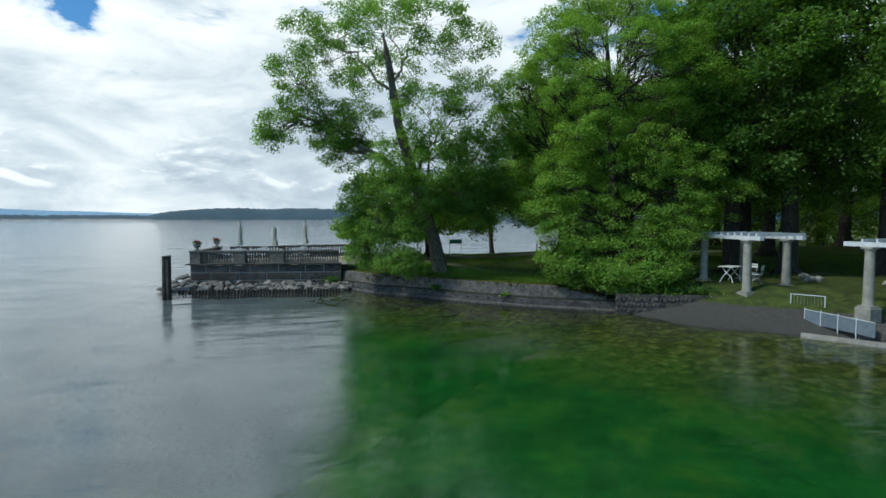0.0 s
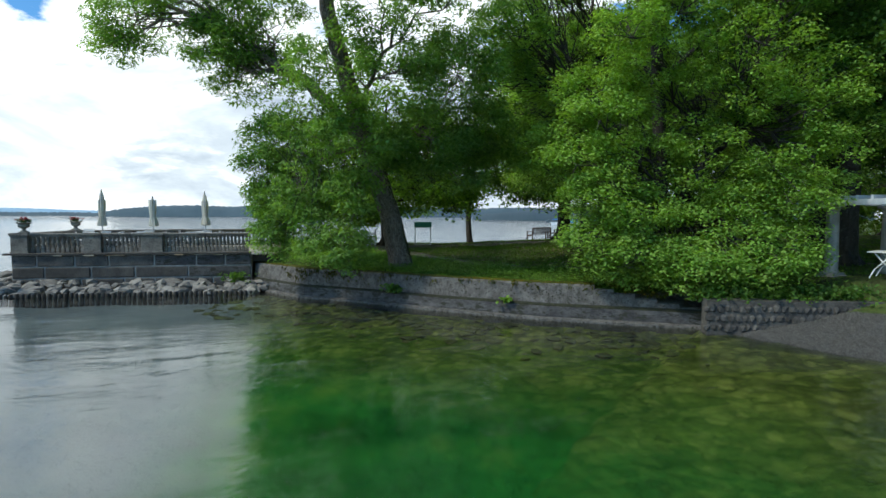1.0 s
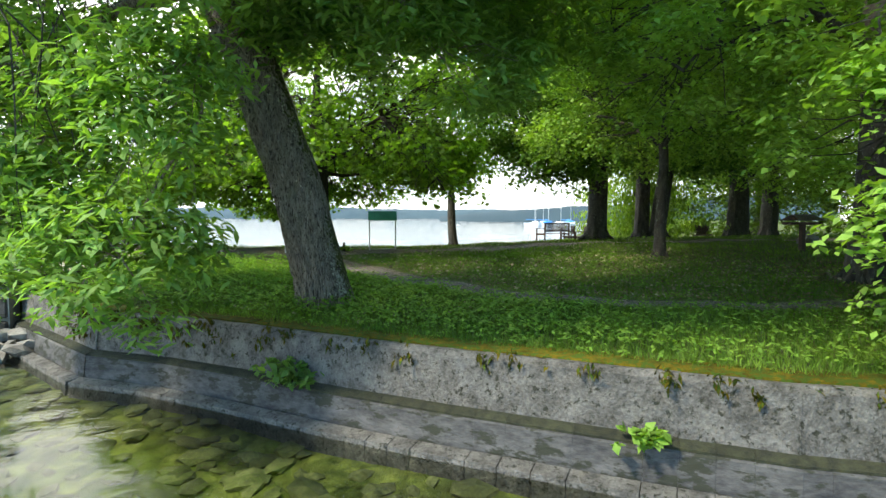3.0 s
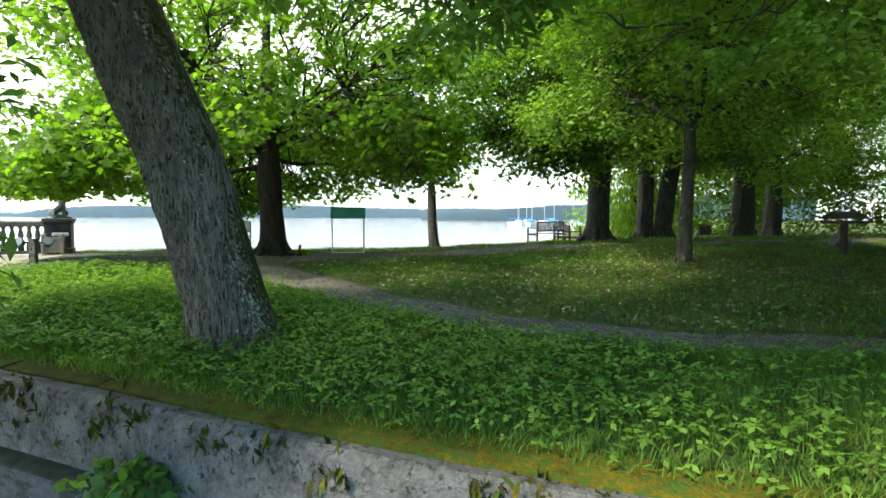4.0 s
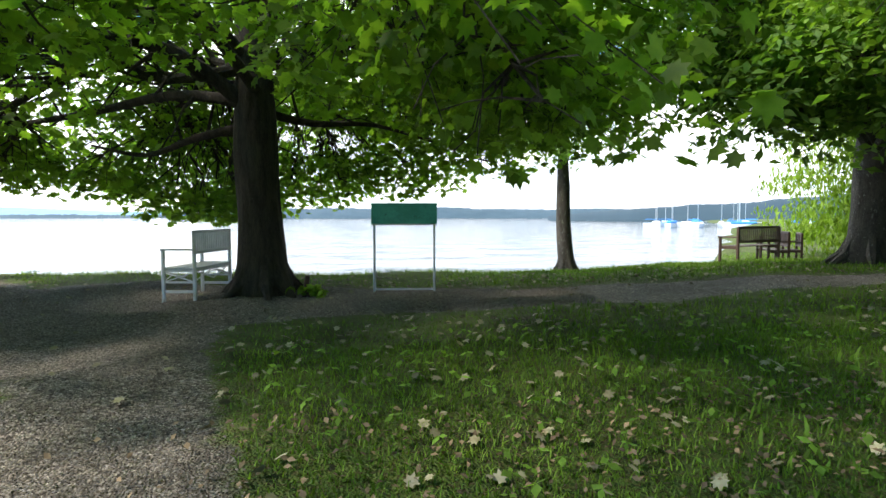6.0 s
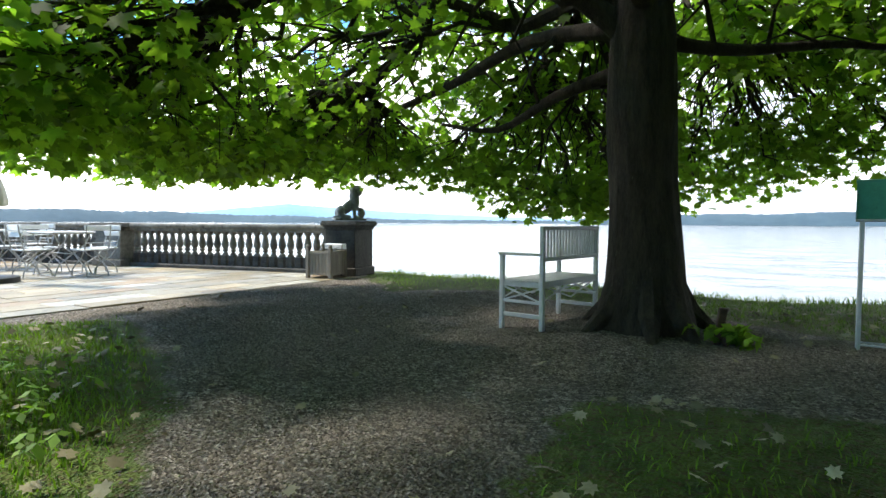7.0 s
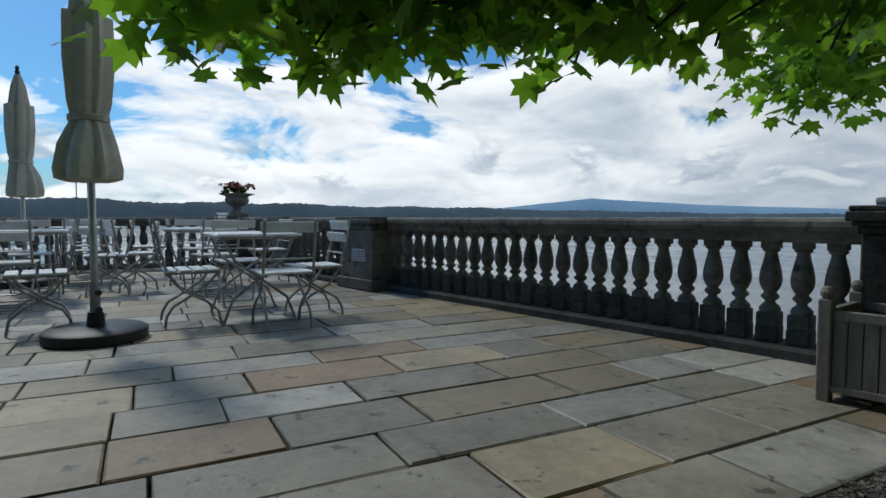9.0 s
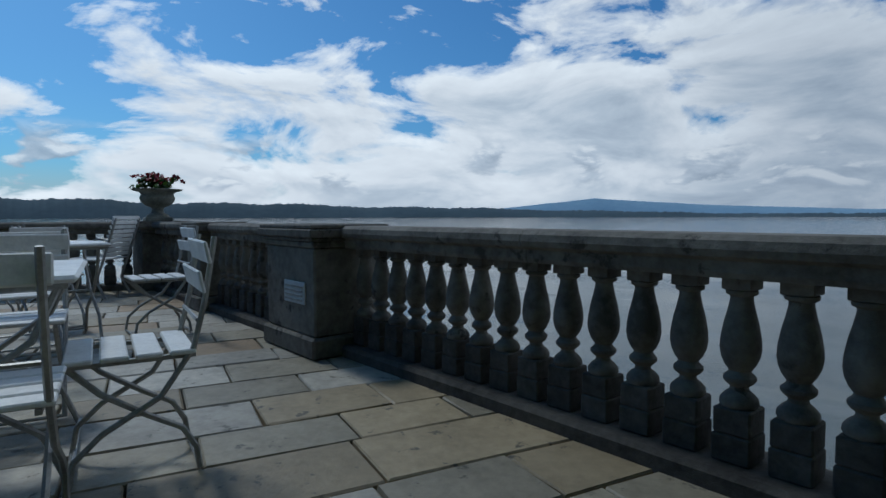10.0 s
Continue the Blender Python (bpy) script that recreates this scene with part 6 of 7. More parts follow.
def stone_lion_walking(x, y, z, turn, label):
    blobs = [(0, -0.3, 0.42, 0.16, 0.24, 0.17, 0), (0, 0.05, 0.44, 0.15, 0.30, 0.15, 0), (0, 0.32, 0.50, 0.20, 0.18, 0.21, 0), (0, 0.50, 0.60, 0.14, 0.14, 0.14, 0), (0, 0.63, 0.57, 0.08, 0.08, 0.07, 0),
             (-0.10, 0.34, 0.2, 0.06, 0.06, 0.24, 0), (0.10, 0.45, 0.2, 0.06, 0.06, 0.24, 12), (-0.10, -0.32, 0.2, 0.07, 0.08, 0.24, -8), (0.10, -0.42, 0.2, 0.07, 0.08, 0.24, 8), (0, -0.55, 0.34, 0.03, 0.06, 0.2, 20), (0, 0, 0.02, 0.24, 0.62, 0.05, 0)]
    metaball_statue("stone_lion", blobs, PALE_STONE, label, pose(x, y, z, 0, 0, turn), res=0.04)


def garden_corner():
    """Pergolas, steps, statues, table and fence beside the shingle beach."""
    H = 3.42
    before = set(scene.objects)
    pergola([(21.27, 22.82, 1.0, H), (20.97, 19.95, 0.72, H), (23.16, 19.88, 0.95, H), (23.5, 22.6, 1.0, H)],
            [((21.4, 23.4), (20.85, 19.1), H - 0.06), ((23.6, 23.3), (23.1, 19.0), H - 0.06)], "pale pergola of round stone columns with white beams by the beach", [((21.3, 23.2), (20.95, 19.3), H + 0.11, 9, (2.6, -0.15))])
    pergola([(22.04, 15.44, 0.7, H - 0.1), (22.6, 12.2, 0.7, H - 0.1), (24.6, 15.2, 0.7, H - 0.1)], [((21.9, 16.3), (22.75, 11.2), H - 0.16), ((24.5, 16.2), (24.9, 12.0), H - 0.16)],
            "pale pergola with white slatted beams above the low wall", [((22.0, 16.0), (22.7, 11.6), H + 0.01, 9, (2.6, -0.1))])
    for i in range(4):
        s = Shape().box((23.0 + 0.35 * i, 16.6, 0.2), (25.6, 19.4, 0.55 + 0.15 * i), 0.015)
        tagged(part("stone_step", s, BANKSTONE), "worn grey stone step between the pergolas", "step", "garden steps")
    for x, y in ((25.5, 20.5), (26.0, 17.0)):
        tagged(part("statue_plinth", Shape().box((x - 0.35, y - 0.35, 0.3), (x + 0.35, y + 0.35, 0.98), 0.02), BANKSTONE), "square stone plinth under a lion statue", "plinth", "statue plinths")
    stone_lion_walking(25.5, 20.5, 0.98, 75, "pale stone lion standing on a plinth beside the steps")
    stone_lion_walking(26.0, 17.0, 0.98, 75, "pale stone lion standing on a plinth under the trees")
    low = Shape().extrude([(-0.2, -0.5), (0.2, -0.5), (0.2, 0.62), (-0.2, 0.62)], (20.95, 14.9, 0), (22.2, 9.0, 0))
    tagged(part("wall_garden", low, BANKSTONE), "low pale stone wall along the beach", "wall", kind="structure")
    back = Shape().extrude([(-0.2, -0.5), (0.2, -0.5), (0.2, 0.82), (0.1, 0.86), (-0.2, 0.84)], (16.2, 22.7, 0), (20.3, 20.6, 0))
    back = tagged(part("wall_beach", back, MASONRY), "low dark stone wall of rough stones behind the shingle beach", "wall", kind="structure")
    rng = random.Random(12)
    for i in range(26):
        for z in (0.10, 0.36, 0.62):
            s = rng.uniform(0.7, 1.15)
            q = (i + (0.5 if z == 0.36 else 0.0) + rng.uniform(-0.15, 0.15)) / 26
            part("stone", rubble("stone", Shape(), rng, (0.12 * s, 0.07, 0.13 * s)), MASONRY, back).matrix_basis = pose(16.2 + 4.1 * q - 0.085, 22.7 - 2.1 * q - 0.17, z + rng.uniform(-0.03, 0.03), 0, 0, -27)
    kerb = Shape().extrude([(-0.12, -0.4), (0.12, -0.4), (0.12, 0.08), (-0.12, 0.10)], (19.6, 16.1, 0.0), (20.9, 13.4, 0.0))
    tagged(part("kerb_beach", kerb, PALE_STONE), "pale stone kerb at the edge of the bathing slope", "kerb", kind="structure")
    g = thing("wire_gate", "open light metal garden gate with wire mesh", "gate", at=pose(21.5, 18.2, 0.25, 0, 0, -62))
    for x in (0.0, 1.2):
        part("gate_post", Shape().tube([(x, 0, -0.2), (x, 0, 0.95)], 0.025, 6), PALE_STEEL, g)
    for z in (0.05, 0.93):
        part("gate_rail", Shape().tube([(0, 0, z), (1.2, 0, z)], 0.02, 6), PALE_STEEL, g)
    for i in range(9):
        part("wire", Shape().tube([(0.12 + i * 0.12, 0, 0.05), (0.12 + i * 0.12, 0, 0.93)], 0.004, 4), STEEL, g)
    f = thing("mesh_fence", "low grey fence panels with pale posts along the slope", "fence")
    for i in range(4):
        ax, ay = 20.95 - 0.1 * i, 17.1 - 0.75 * i
        bx, by = ax - 0.1, ay - 0.73
        part("panel", Shape().extrude([(-0.01, 0.12), (0.01, 0.12), (0.01, 0.62), (-0.01, 0.62)], (ax, ay, 0.1), (bx, by, 0.1)), PANEL, f)
        part("fence_post", Shape().tube([(ax, ay, -0.1), (ax, ay, 0.80)], 0.022, 6), PALE_STEEL, f)
        part("fence_rail", Shape().tube([(ax, ay, 0.74), (bx, by, 0.74)], 0.014, 5), PALE_STEEL, f)
    tb = thing("bistro_table", "white garden table on curved iron legs under the pergola", "table", at=pose(21.6, 21.5, ground_at(21.6, 21.5) - 0.02, 0, 0, 20))
    part("tabletop", Shape().box((-0.55, -0.35, 0.72), (0.55, 0.35, 0.75), 0.01), WHITE_WOOD, tb)
    for sx in (-0.4, 0.4):
        part("leg", Shape().tube([(sx, -0.3, 0.0), (sx + 0.08, -0.2, 0.25), (sx, 0, 0.45), (sx, 0.2, 0.72)], 0.02, 6), WHITE_WOOD, tb)
        part("leg", Shape().tube([(sx, 0.3, 0.0), (sx + 0.08, 0.2, 0.25), (sx, 0, 0.45), (sx, -0.2, 0.72)], 0.02, 6), WHITE_WOOD, tb)
    chair = [o for o in scene.objects if o.name == "folding_chair"][0]
    for x, y, r in ((22.0, 20.4, 30), (22.5, 21.2, 110)):
        tagged(copy_thing(chair, pose(x, y, ground_at(x, y), 0, 0, r)), "white folding garden chair under the pergola", "chair", "chairs under the pergola")
    corner = pose(21.49, 19.33, 0.06, 0, 0, 3.3) @ pose(-21.0, -19.9, 0)  # the whole corner lies askew to the lawn
    for ob in set(scene.objects) - before:
        if not ob.parent:
            ob.matrix_basis = corner @ ob.matrix_basis


def bird_table():
    t = thing("bird_table", "dark wooden bird table with low roof on a post", "bird table", at=pose(26.36, 34.33, ground_at(26.36, 34.33)))
    part("post", Shape().box((-0.07, -0.07, -0.1), (0.07, 0.07, 0.85), 0.01), DARK_WOOD, t)
    part("tray", Shape().box((-0.55, -0.3, 0.85), (0.55, 0.3, 0.93), 0.01), DARK_WOOD, t)
    part("roof", Shape().add([(-0.6, -0.35, 0.98), (0.6, -0.35, 0.98), (0.6, 0.35, 0.98), (-0.6, 0.35, 0.98), (-0.5, 0, 1.18), (0.5, 0, 1.18)], [(0, 1, 5, 4), (2, 3, 4, 5), (1, 2, 5), (3, 0, 4), (3, 2, 1, 0)]), DARK_WOOD, t)
    s = thing("boulder_stone", "low round mossy stone on the lawn", "stone", at=pose(29.4, 36.3, ground_at(29.4, 36.3)))
    part("boulder", rubble("boulder", Shape(), random.Random(3), (0.55, 0.45, 0.5)), ROCK, s)


def bollard_lamp():
    """A short square post with two round spotlights on a cross arm."""
    x, y = 7.55, 36.55
    t = thing("garden_spotlight", "grey square bollard post with two round black spotlights", "lamp", at=pose(x, y, ground_at(x, y), 0, 0, -12))
    part("post", Shape().box((-0.055, -0.055, -0.05), (0.055, 0.055, 0.62), 0.008), BANKSTONE, t)
    part("arm", Shape().tube([(-0.17, 0, 0.55), (0.26, 0, 0.55)], 0.014, 6), BLACK, t)
    for k, (dx, tilt) in enumerate(((-0.20, 70), (0.24, 55))):
        m = pose(dx, 0, 0.55, tilt, 0, 30 if k else -20)
        head = part("spotlight", Shape().lathe([(0.03, -0.07), (0.06, -0.05), (0.085, 0.03), (0.09, 0.05)], 14, m), BLACK, t, smooth=True)
        part("lens", Shape().lathe([(0.08, 0.051), (0.06, 0.056)], 14, m), PANEL, head)


def deck_chair(x, y, turn, label):
    """A reclining wooden garden chair with a slatted back."""
    t = thing("deck_chair", label, "chair", "deck chairs on the far lawn", pose(x, y, ground_at(x, y), 0, 0, turn))
    for sx in (-0.30, 0.30):
        part("leg", Shape().tube([(sx, -0.55, 0.95), (sx, 0.05, 0.32), (sx, 0.55, 0.02)], 0.025, 5), DARK_WOOD, t)
        part("leg", Shape().tube([(sx * 0.9, -0.45, 0.02), (sx * 0.9, 0.10, 0.36), (sx * 0.9, 0.75, 0.42)], 0.025, 5), DARK_WOOD, t)
        part("armrest", Shape().box((sx - 0.035, -0.35, 0.58), (sx + 0.035, 0.30, 0.61), 0.006), DARK_WOOD, t)
    for i in range(7):
        part("slat", Shape().box((-0.30, 0.02 + i * 0.10, 0.36), (0.30, 0.10 + i * 0.10, 0.385), 0.004, pose(0, 0, 0, 5)), DARK_WOOD, t)
    for i in range(6):
        part("back_slat", Shape().box((-0.28, -0.02, 0.0), (0.28, 0.0, 0.075), 0.004, pose(0, -0.02 - i * 0.085, 0.40 + i * 0.092, 42)), DARK_WOOD, t)


def marina():
    """Moored sailing boats with bare masts and blue covers along the far bend of the shore."""
    rng = random.Random(9)
    for i in range(16):
        az = -33 - rng.random() * 13
        x, y = polar(az, rng.uniform(140, 220))
        t = thing("sailing_boat", "moored white sailing boat with a bare mast and blue cover" if i % 2 else "moored white sailing boat with a bare mast", "boat", "moored boats", pose(x, y, 0, 0, 0, rng.uniform(0, 360)))
        ln = rng.uniform(3.0, 4.6)
        hull = Shape().add([(-ln, -0.9, 0.9), (ln * 0.4, -1.0, 0.9), (ln, 0, 1.1), (ln * 0.4, 1.0, 0.9), (-ln, 0.9, 0.9), (-ln * 0.9, -0.6, -0.3), (ln * 0.4, -0.6, -0.3), (ln * 0.8, 0, -0.3), (ln * 0.4, 0.6, -0.3), (-ln * 0.9, 0.6, -0.3)],
                           [(0, 1, 2, 3, 4), (9, 8, 7, 6, 5), (0, 5, 6, 1), (1, 6, 7, 2), (2, 7, 8, 3), (3, 8, 9, 4), (4, 9, 5, 0)])
        part("hull", hull, HULL, t)
        if i % 2:
            part("cover", Shape().box((-ln * 0.8, -0.7, 0.92), (ln * 0.5, 0.7, 1.5), 0.3), TARP, t)
        else:
            part("cabin", Shape().box((-ln * 0.2, -0.6, 0.92), (ln * 0.45, 0.6, 1.4), 0.15), HULL, t)
        part("mast", Shape().tube([(0.3, 0, 0.9), (0.3, 0, rng.uniform(6.5, 9))], 0.07, 5), STEEL, t)
        part("boom", Shape().tube([(0.3, 0, 1.9), (-ln * 0.8, 0, 1.9)], 0.09, 5), TARP, t)


def tree_foot():
    z = ground_at(12.7, 39.5)
    t = thing("wooden_marker", "small split wooden marker stakes beside the maple roots", "stake", at=pose(12.62, 39.5, z))
    part("stake", Shape().box((-0.03, -0.02, -0.05), (0.03, 0.02, 0.30), 0.006, pose(0, 0, 0, 6, 8, 20)), DARK_WOOD, t)
    part("stake", Shape().box((0.05, -0.02, -0.05), (0.10, 0.02, 0.22), 0.006, pose(0, 0, 0, -5, -10, 10)), DARK_WOOD, t)


furnish_terrace()
white_bench()
notice_stand()
park_bench(23.89, 44.64, 20, 1.85, "dark wooden park bench with slatted back facing the lake")
park_bench(25.35, 45.5, 62, 1.3, "dark wooden park bench with slatted back near the shore")
park_bench(26.65, 46.3, 58, 0.7, "dark wooden garden armchair with slatted back near the shore")
mooring_post()
garden_corner()
bird_table()
bollard_lamp()
deck_chair(34.6, 46.2, 150, "dark wooden reclining garden chair on the far lawn")
deck_chair(35.6, 47.3, 120, "dark wooden reclining garden chair beside another")
marina()
tree_foot()

# ---- grass, herbs and leaves ----


def scatter(rng, n, x0, x1, y0, y1, keep):
    x, y = rng.uniform(x0, x1, n), rng.uniform(y0, y1, n)
    ok = keep(x, y)
    x, y = x[ok], y[ok]
    return x, y, ground_height(x, y)


def on_lawn(x, y):
    ok = inside(x, y, LAND) & (seg_distance(x, y, BANK) > 0.52) & (seg_distance(x, y, SHORE) > 0.35)
    ok &= ~((x < floor_edge(y)) & (y > bay_line(x) - 0.4)) & (np.random.default_rng(1).random(x.shape) > path_cover(x, y) * 2.2)
    return ok & ((seg_distance(x, y, BEACH) > 4.6) | (ground_height(x, y) > 0.72))


def blades(rng, x, y, z, h, w, lean):
    """Curved grass blades of two faces each."""
    n = len(x)
    a = rng.uniform(0, 2 * math.pi, n)
    h = h * rng.uniform(0.5, 1.35, n)
    side = np.stack([np.cos(a), np.sin(a), 0 * a], -1) * (w * rng.uniform(0.6, 1.3, n))[:, None]
    b = a + math.pi / 2 + rng.normal(size=n) * 0.5
    out = np.stack([np.cos(b), np.sin(b), 0 * b], -1) * (h * lean * rng.uniform(0.3, 1.3, n))[:, None]
    p = np.stack([x, y, z - 0.01], -1)
    up = np.stack([0 * h, 0 * h, h], -1)
    v = np.stack([p - side, p + side, p + up * 0.6 + out * 0.35 + side * 0.7, p + up * 0.6 + out * 0.35 - side * 0.7, p + up + out], 1)
    i = np.arange(n)[:, None] * 5
    f = np.concatenate([i + [0, 1, 2, 3]], 1)
    g = np.concatenate([i + [3, 2, 4]], 1)
    return v.reshape(-1, 3), f, g


def blade_object(name, label, parts, mat):
    vs, quads, tris, k = [], [], [], 0
    for v, f, g in parts:
        vs.append(v)
        quads.append(f + k)
        tris.append(g + k)
        k += len(v)
    v, f, g = np.concatenate(vs), np.concatenate(quads), np.concatenate(tris)
    tri = np.concatenate([f[:, [0, 1, 2]], f[:, [0, 2, 3]], g])
    tagged(new(name, faces_mesh(name, v, tri, mat)), label, "grass", kind="stuff")


def herbs(rng, x, y, z, size):
    """Low three-part leaves on short stalks."""
    n = len(x)
    top = z + rng.uniform(0.06, 0.24, n)
    vs = []
    for k in range(3):
        a = rng.uniform(0, 2 * math.pi, n) if k == 0 else a + 2.1
        d = np.stack([np.cos(a), np.sin(a), rng.uniform(-0.75, 0.35, n)], -1)
        sd = np.stack([-np.sin(a), np.cos(a), rng.uniform(-0.5, 0.5, n)], -1)
        s = (size * rng.uniform(0.6, 1.35, n))[:, None]
        p = np.stack([x, y, top], -1)
        vs.append(np.stack([p, p + d * s * 0.45 + sd * s * 0.34, p + d * s * 0.8 + sd * s * 0.16, p + d * s * 1.1, p + d * s * 0.75 - sd * s * 0.18, p + d * s * 0.45 - sd * s * 0.34], 1))
    v = np.concatenate(vs, 0).reshape(-1, 3)
    return v, np.arange(len(v)).reshape(-1, 6)


def grow_ground():
    rng = np.random.default_rng(77)
    near = scatter(rng, 190000, 8.0, 20.0, 22.0, 36.5, on_lawn)
    mid = scatter(rng, 90000, 7.0, 24.0, 33.0, 48.5, on_lawn)
    far = scatter(rng, 60000, 15.0, 46.0, 22.0, 52.0, on_lawn)
    rim = scatter(rng, 30000, 6.9, 19.0, 41.0, 44.6, lambda x, y: inside(x, y, LAND) & (seg_distance(x, y, SHORE) < 0.75) & (seg_distance(x, y, SHORE) > 0.12) & ~((x < 7.25) & (y > 36.7)))
    west = scatter(rng, 30000, 4.9, 10.0, 29.5, 38.2, on_lawn)
    blade_object("lawn_grass", "tufted green lawn grass", [blades(rng, *near, 0.052 + 0.058 * smoothstep(5.0, 3.2, seg_distance(near[0], near[1], BANK)), 0.0045, 0.8), blades(rng, *mid, 0.05, 0.005, 0.8), blades(rng, *far, 0.09, 0.011, 0.6), blades(rng, *west, 0.055, 0.005, 0.8), blades(rng, *rim, 0.10, 0.005, 0.7)], GRASS)

    def herb_band(x, y):
        d = seg_distance(x, y, BANK)
        return on_lawn(x, y) & (rng.random(x.shape) < smoothstep(5.5, 2.0, d) * smoothstep(0.5, 1.2, d) * (1 - 0.75 * smoothstep(12.5, 14.5, x)) + 0.05) & (path_cover(x, y) < 0.15)
    x, y, z = scatter(rng, 76000, 5.5, 22.0, 21.0, 36.5, herb_band)
    v, f = herbs(rng, x, y, z, 0.050)
    tagged(new("ground_herbs", faces_mesh("ground_herbs", v, f, HERB)), "low goutweed and other broad-leaved herbs", "herbs", kind="stuff")

    def moss_band(x, y):
        return inside(x, y, LAND) & (seg_distance(x, y, BANK) < 0.75 + 0.4 * np.random.default_rng(2).random(x.shape)) & (seg_distance(x, y, BANK) > 0.30) & (x > 5.2) & (x < 16.2)
    x, y, z = scatter(rng, 60000, 4.5, 17.0, 22.0, 37.0, moss_band)
    z = np.maximum(z, 1.0)
    blade_object("moss_edge", "ochre moss and dry grass along the wall top", [blades(rng, x, y, z, 0.035, 0.009, 0.9)], MOSS)
    strip = Shape()
    for (ax, ay), (bx, by) in zip(BANK[:-1], BANK[1:-1]):
        strip.extrude([(0.34, 0.96), (0.88, 0.86), (0.88, 1.05), (0.70, 1.08), (0.50, 1.082), (0.37, 1.065)], (ax, ay, 0), (bx, by, 0))
    tagged(part("moss_bed", strip, MOSS), "mossy strip of soil behind the wall top", "moss", kind="structure")

    def leaf_litter(x, y):
        return inside(x, y, LAND) & ~((x < floor_edge(y)) & (y > bay_line(x) - 0.3)) & (seg_distance(x, y, BANK) > 0.8) & (seg_distance(x, y, SHORE) > 0.4) & (np.random.default_rng(3).random(x.shape) > 0.88 * (path_cover(x, y) > 0.45))
    x, y, z = scatter(rng, 3600, 7.0, 22.0, 29.0, 42.0, leaf_litter)
    v, n, k = leaf_cloud(rng, np.stack([x, y, z + 0.035], -1), 0.008, 1, 0.062, PALM, 0.0, 0.62)
    tagged(new("fallen_leaves", faces_mesh("fallen_leaves", v, np.arange(n * k).reshape(n, k), DRY_LEAF)), "scattered dry fallen leaves", "leaves", kind="stuff")
    x, y, z = scatter(rng, 17000, 11.5, 24.0, 26.0, 35.0, lambda x, y: leaf_litter(x, y) & (rng.random(x.shape) < smoothstep(0.2, 1.2, x - 11.2 - 0.55 * (34.0 - y))) & (seg_distance(x, y, BANK) > 2.6))
    v, n, k = leaf_cloud(rng, np.stack([x, y, z + 0.045], -1), 0.012, 1, 0.040, OVAL, 0.0, 0.5)
    tagged(new("leaf_litter", faces_mesh("leaf_litter", v, np.arange(n * k).reshape(n, k), LITTER)), "brown leaf litter on the thin lawn beside the path", "leaves", kind="stuff")
    # pebbles of the gravel
    x, y, z = scatter(rng, 210000, 6.8, 16.5, 29.0, 42.6, lambda x, y: (rng.random(x.shape) < (path_cover(x, y) - 0.35) * 2) & ~((x < floor_edge(y)) & (y > bay_line(x) - 0.3)))
    r = rng.uniform(0.004, 0.014, len(x))
    o = np.array([(1, 0, 0), (-0.5, 0.87, 0), (-0.5, -0.87, 0), (0, 0, 0.8)])
    ang = rng.uniform(0, 6.28, len(x))
    rot = np.stack([np.stack([np.cos(ang), -np.sin(ang)], -1), np.stack([np.sin(ang), np.cos(ang)], -1)], 1)
    v = np.empty((len(x), 4, 3))
    for i in range(4):
        v[:, i, :2] = np.stack([x, y], -1) + (rot @ o[i, :2]) * r[:, None]
        v[:, i, 2] = z + 0.002 + o[i, 2] * r
    i = np.arange(len(x))[:, None] * 4
    f = np.concatenate([i + [0, 1, 3], i + [1, 2, 3], i + [2, 0, 3]])
    tagged(new("gravel", faces_mesh("gravel", v.reshape(-1, 3), f, GRAVEL)), "loose grey gravel on the path", "gravel", kind="stuff")


def wall_plant(x, y, z, r, n, seed, label, mat=HERB, size=0.12):
    rng = np.random.default_rng(seed)
    t = thing("wall_plant", label, "plant", "plants on the walls", pose(x, y, z))
    c = np.stack([rng.normal(size=n) * r, rng.normal(size=n) * r, rng.random(n) * r * 1.6], -1)
    v, m, k = leaf_cloud(rng, c, r * 0.25, 5, size, OVAL, 0.5)
    part("stalk", Shape().tube([(0, 0, -0.03), (0.01, 0, r * 0.6), (-0.01, 0.01, r * 1.5)], [0.008, 0.006, 0.003], 5), mat, t)
    part("foliage", faces_mesh("foliage", v, np.arange(m * k).reshape(m, k), mat), None, t)


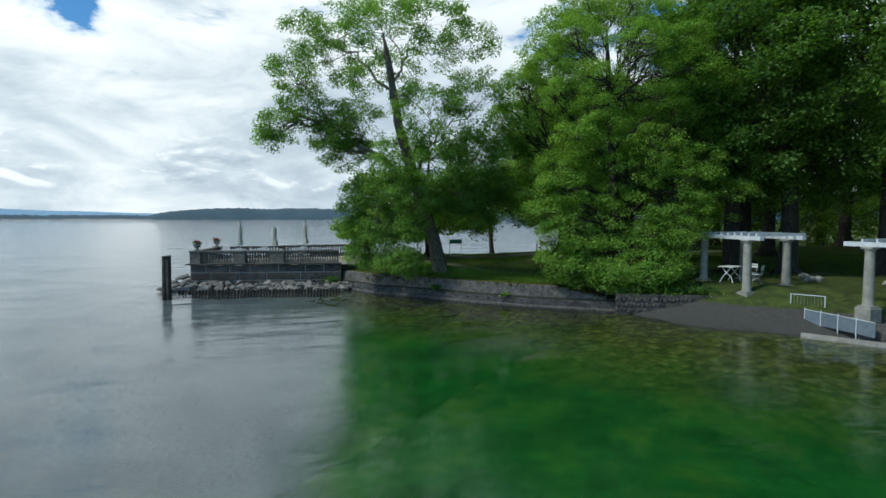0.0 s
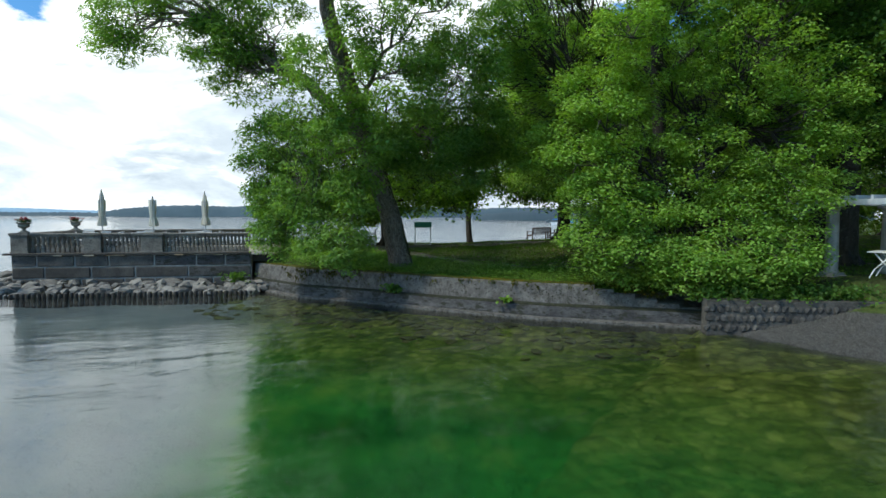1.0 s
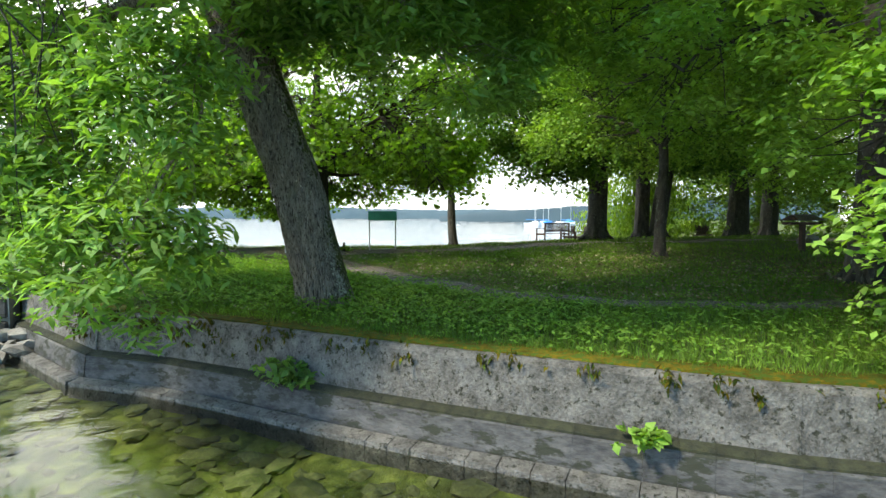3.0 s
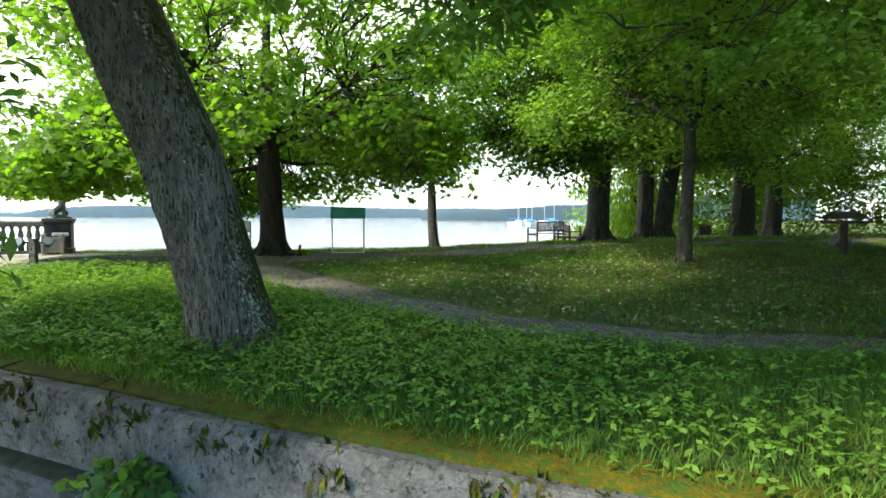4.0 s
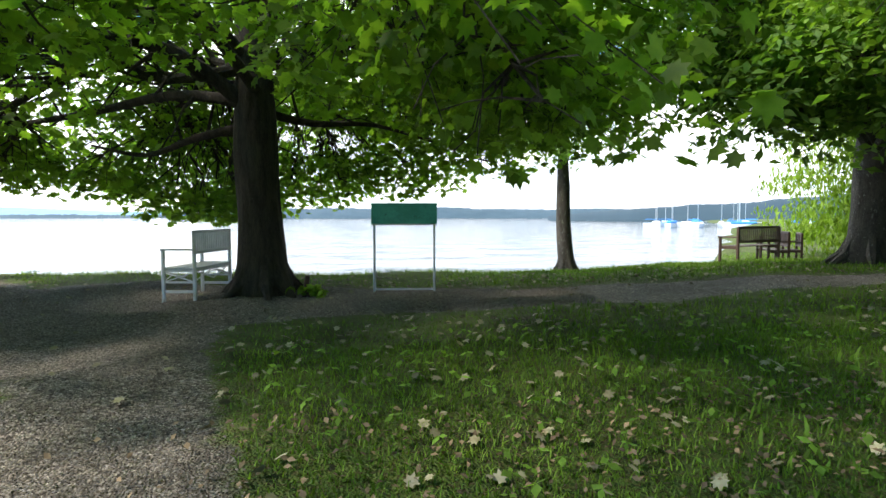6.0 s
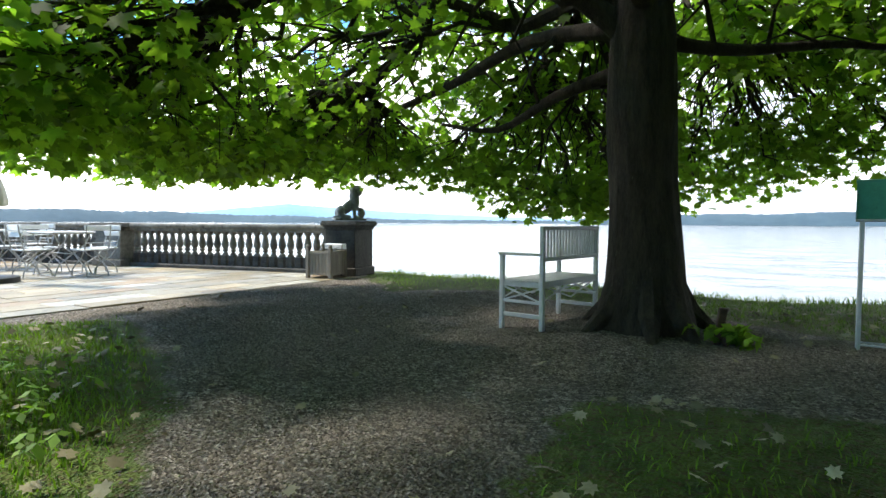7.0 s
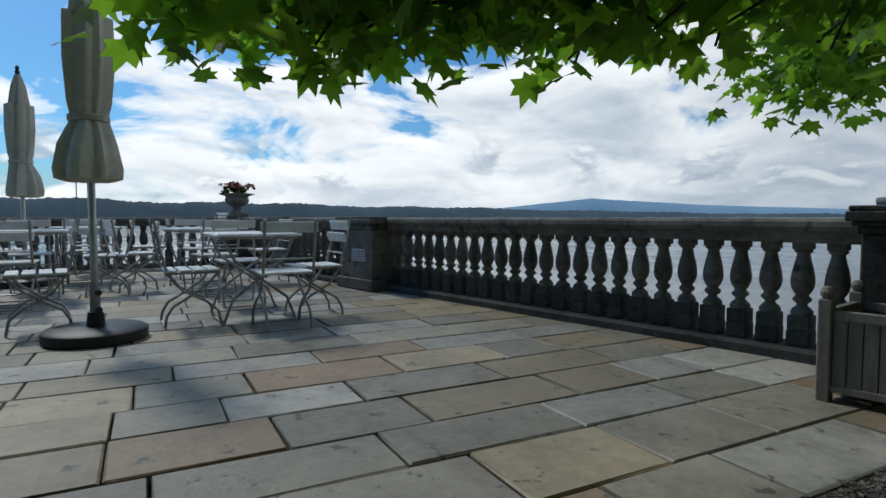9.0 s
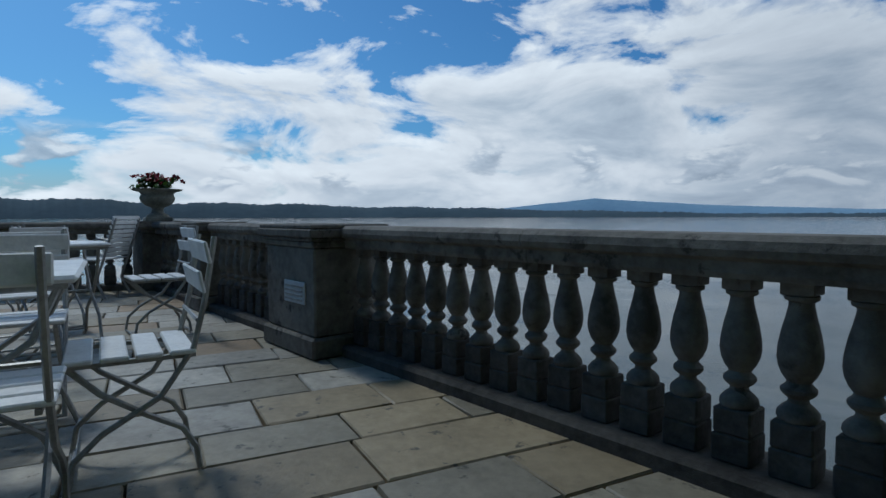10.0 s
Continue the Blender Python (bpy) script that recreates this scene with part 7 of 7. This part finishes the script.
def bed_stones():
    """Flat mossy stones on the lake bed along the bank wall."""
    rng = random.Random(31)
    s = Shape()
    while len(s.v) < 12 * 300:
        x, y = rng.uniform(3.0, 17.0), rng.uniform(19.0, 36.6)
        d = float(seg_distance(np.array([x]), np.array([y]), BANK)[0])
        if inside(np.array([x]), np.array([y]), LAND)[0] or ground_at(x, y) > -0.14 or d < 0.35 or d > 0.8 + 2.8 * rng.random() ** 1.5:
            continue
        size = rng.uniform(0.06, 0.21)
        one = rubble("stone", Shape(), rng, (size * 1.5, size, size * 0.32))
        s.add(one.v, one.f, pose(x, y, ground_at(x, y) + size * 0.12, rng.uniform(-10, 10), rng.uniform(-10, 10), rng.uniform(0, 360)))
    tagged(part("bed_stones", s, BED_STONE, smooth=False), "flat mossy stones on the shallow lake bed", "stones", kind="stuff")


def wall_tufts():
    """Dry grass and moss that hang over the top of the bank wall."""
    rng = np.random.default_rng(41)
    c = []
    for (ax, ay), (bx, by) in zip(BANK[1:-1], BANK[2:]):
        ln = math.hypot(bx - ax, by - ay)
        nx, ny = -(by - ay) / ln, (bx - ax) / ln
        for _ in range(int(ln * (7 if ax < 9 else 3))):
            s, d = rng.random(), rng.uniform(0.12, 0.26)
            low = 1.01 - (rng.random() ** 2) * (0.4 if ax < 9 else 0.2)
            spot = np.array([ax + (bx - ax) * s + nx * d, ay + (by - ay) * s + ny * d, low])
            c.append(spot + rng.normal(size=(14, 3)) * np.array([0.07, 0.07, 0.05]))
    v, n, k = leaf_cloud(rng, np.concatenate(c), 0.02, 2, 0.10, LEAFLET, 2.0, 0.0)
    tagged(new("wall_tufts", faces_mesh("wall_tufts", v, np.arange(n * k).reshape(n, k), MOSS)), "ochre moss and dry grass hanging over the wall", "moss", kind="stuff")


grow_ground()
bed_stones()
wall_tufts()
wall_plant(12.58, 25.75, 0.42, 0.10, 30, 1, "bright green herb growing from the bank wall step")
wall_plant(9.75, 28.95, 0.45, 0.17, 60, 2, "dark green nettle tuft growing from the bank wall step", DARK_LEAF, 0.11)
wall_plant(4.5, 34.95, 0.35, 0.24, 90, 3, "dark shrub at the foot of the terrace wall", DARK_LEAF, 0.10)
wall_plant(12.7, 39.5, 1.45, 0.10, 24, 6, "young leafy shoots at the foot of the maple", MAPLE, 0.11)
for i in range(9):
    q = 0.04 + 0.105 * i
    wall_plant(16.7 + 4.1 * q, 22.1 - 1.9 * q, 0.80, 0.20 + 0.05 * (i % 3), 60, 20 + i, "dark shrub overhanging the beach wall", DARK_LEAF, 0.11)
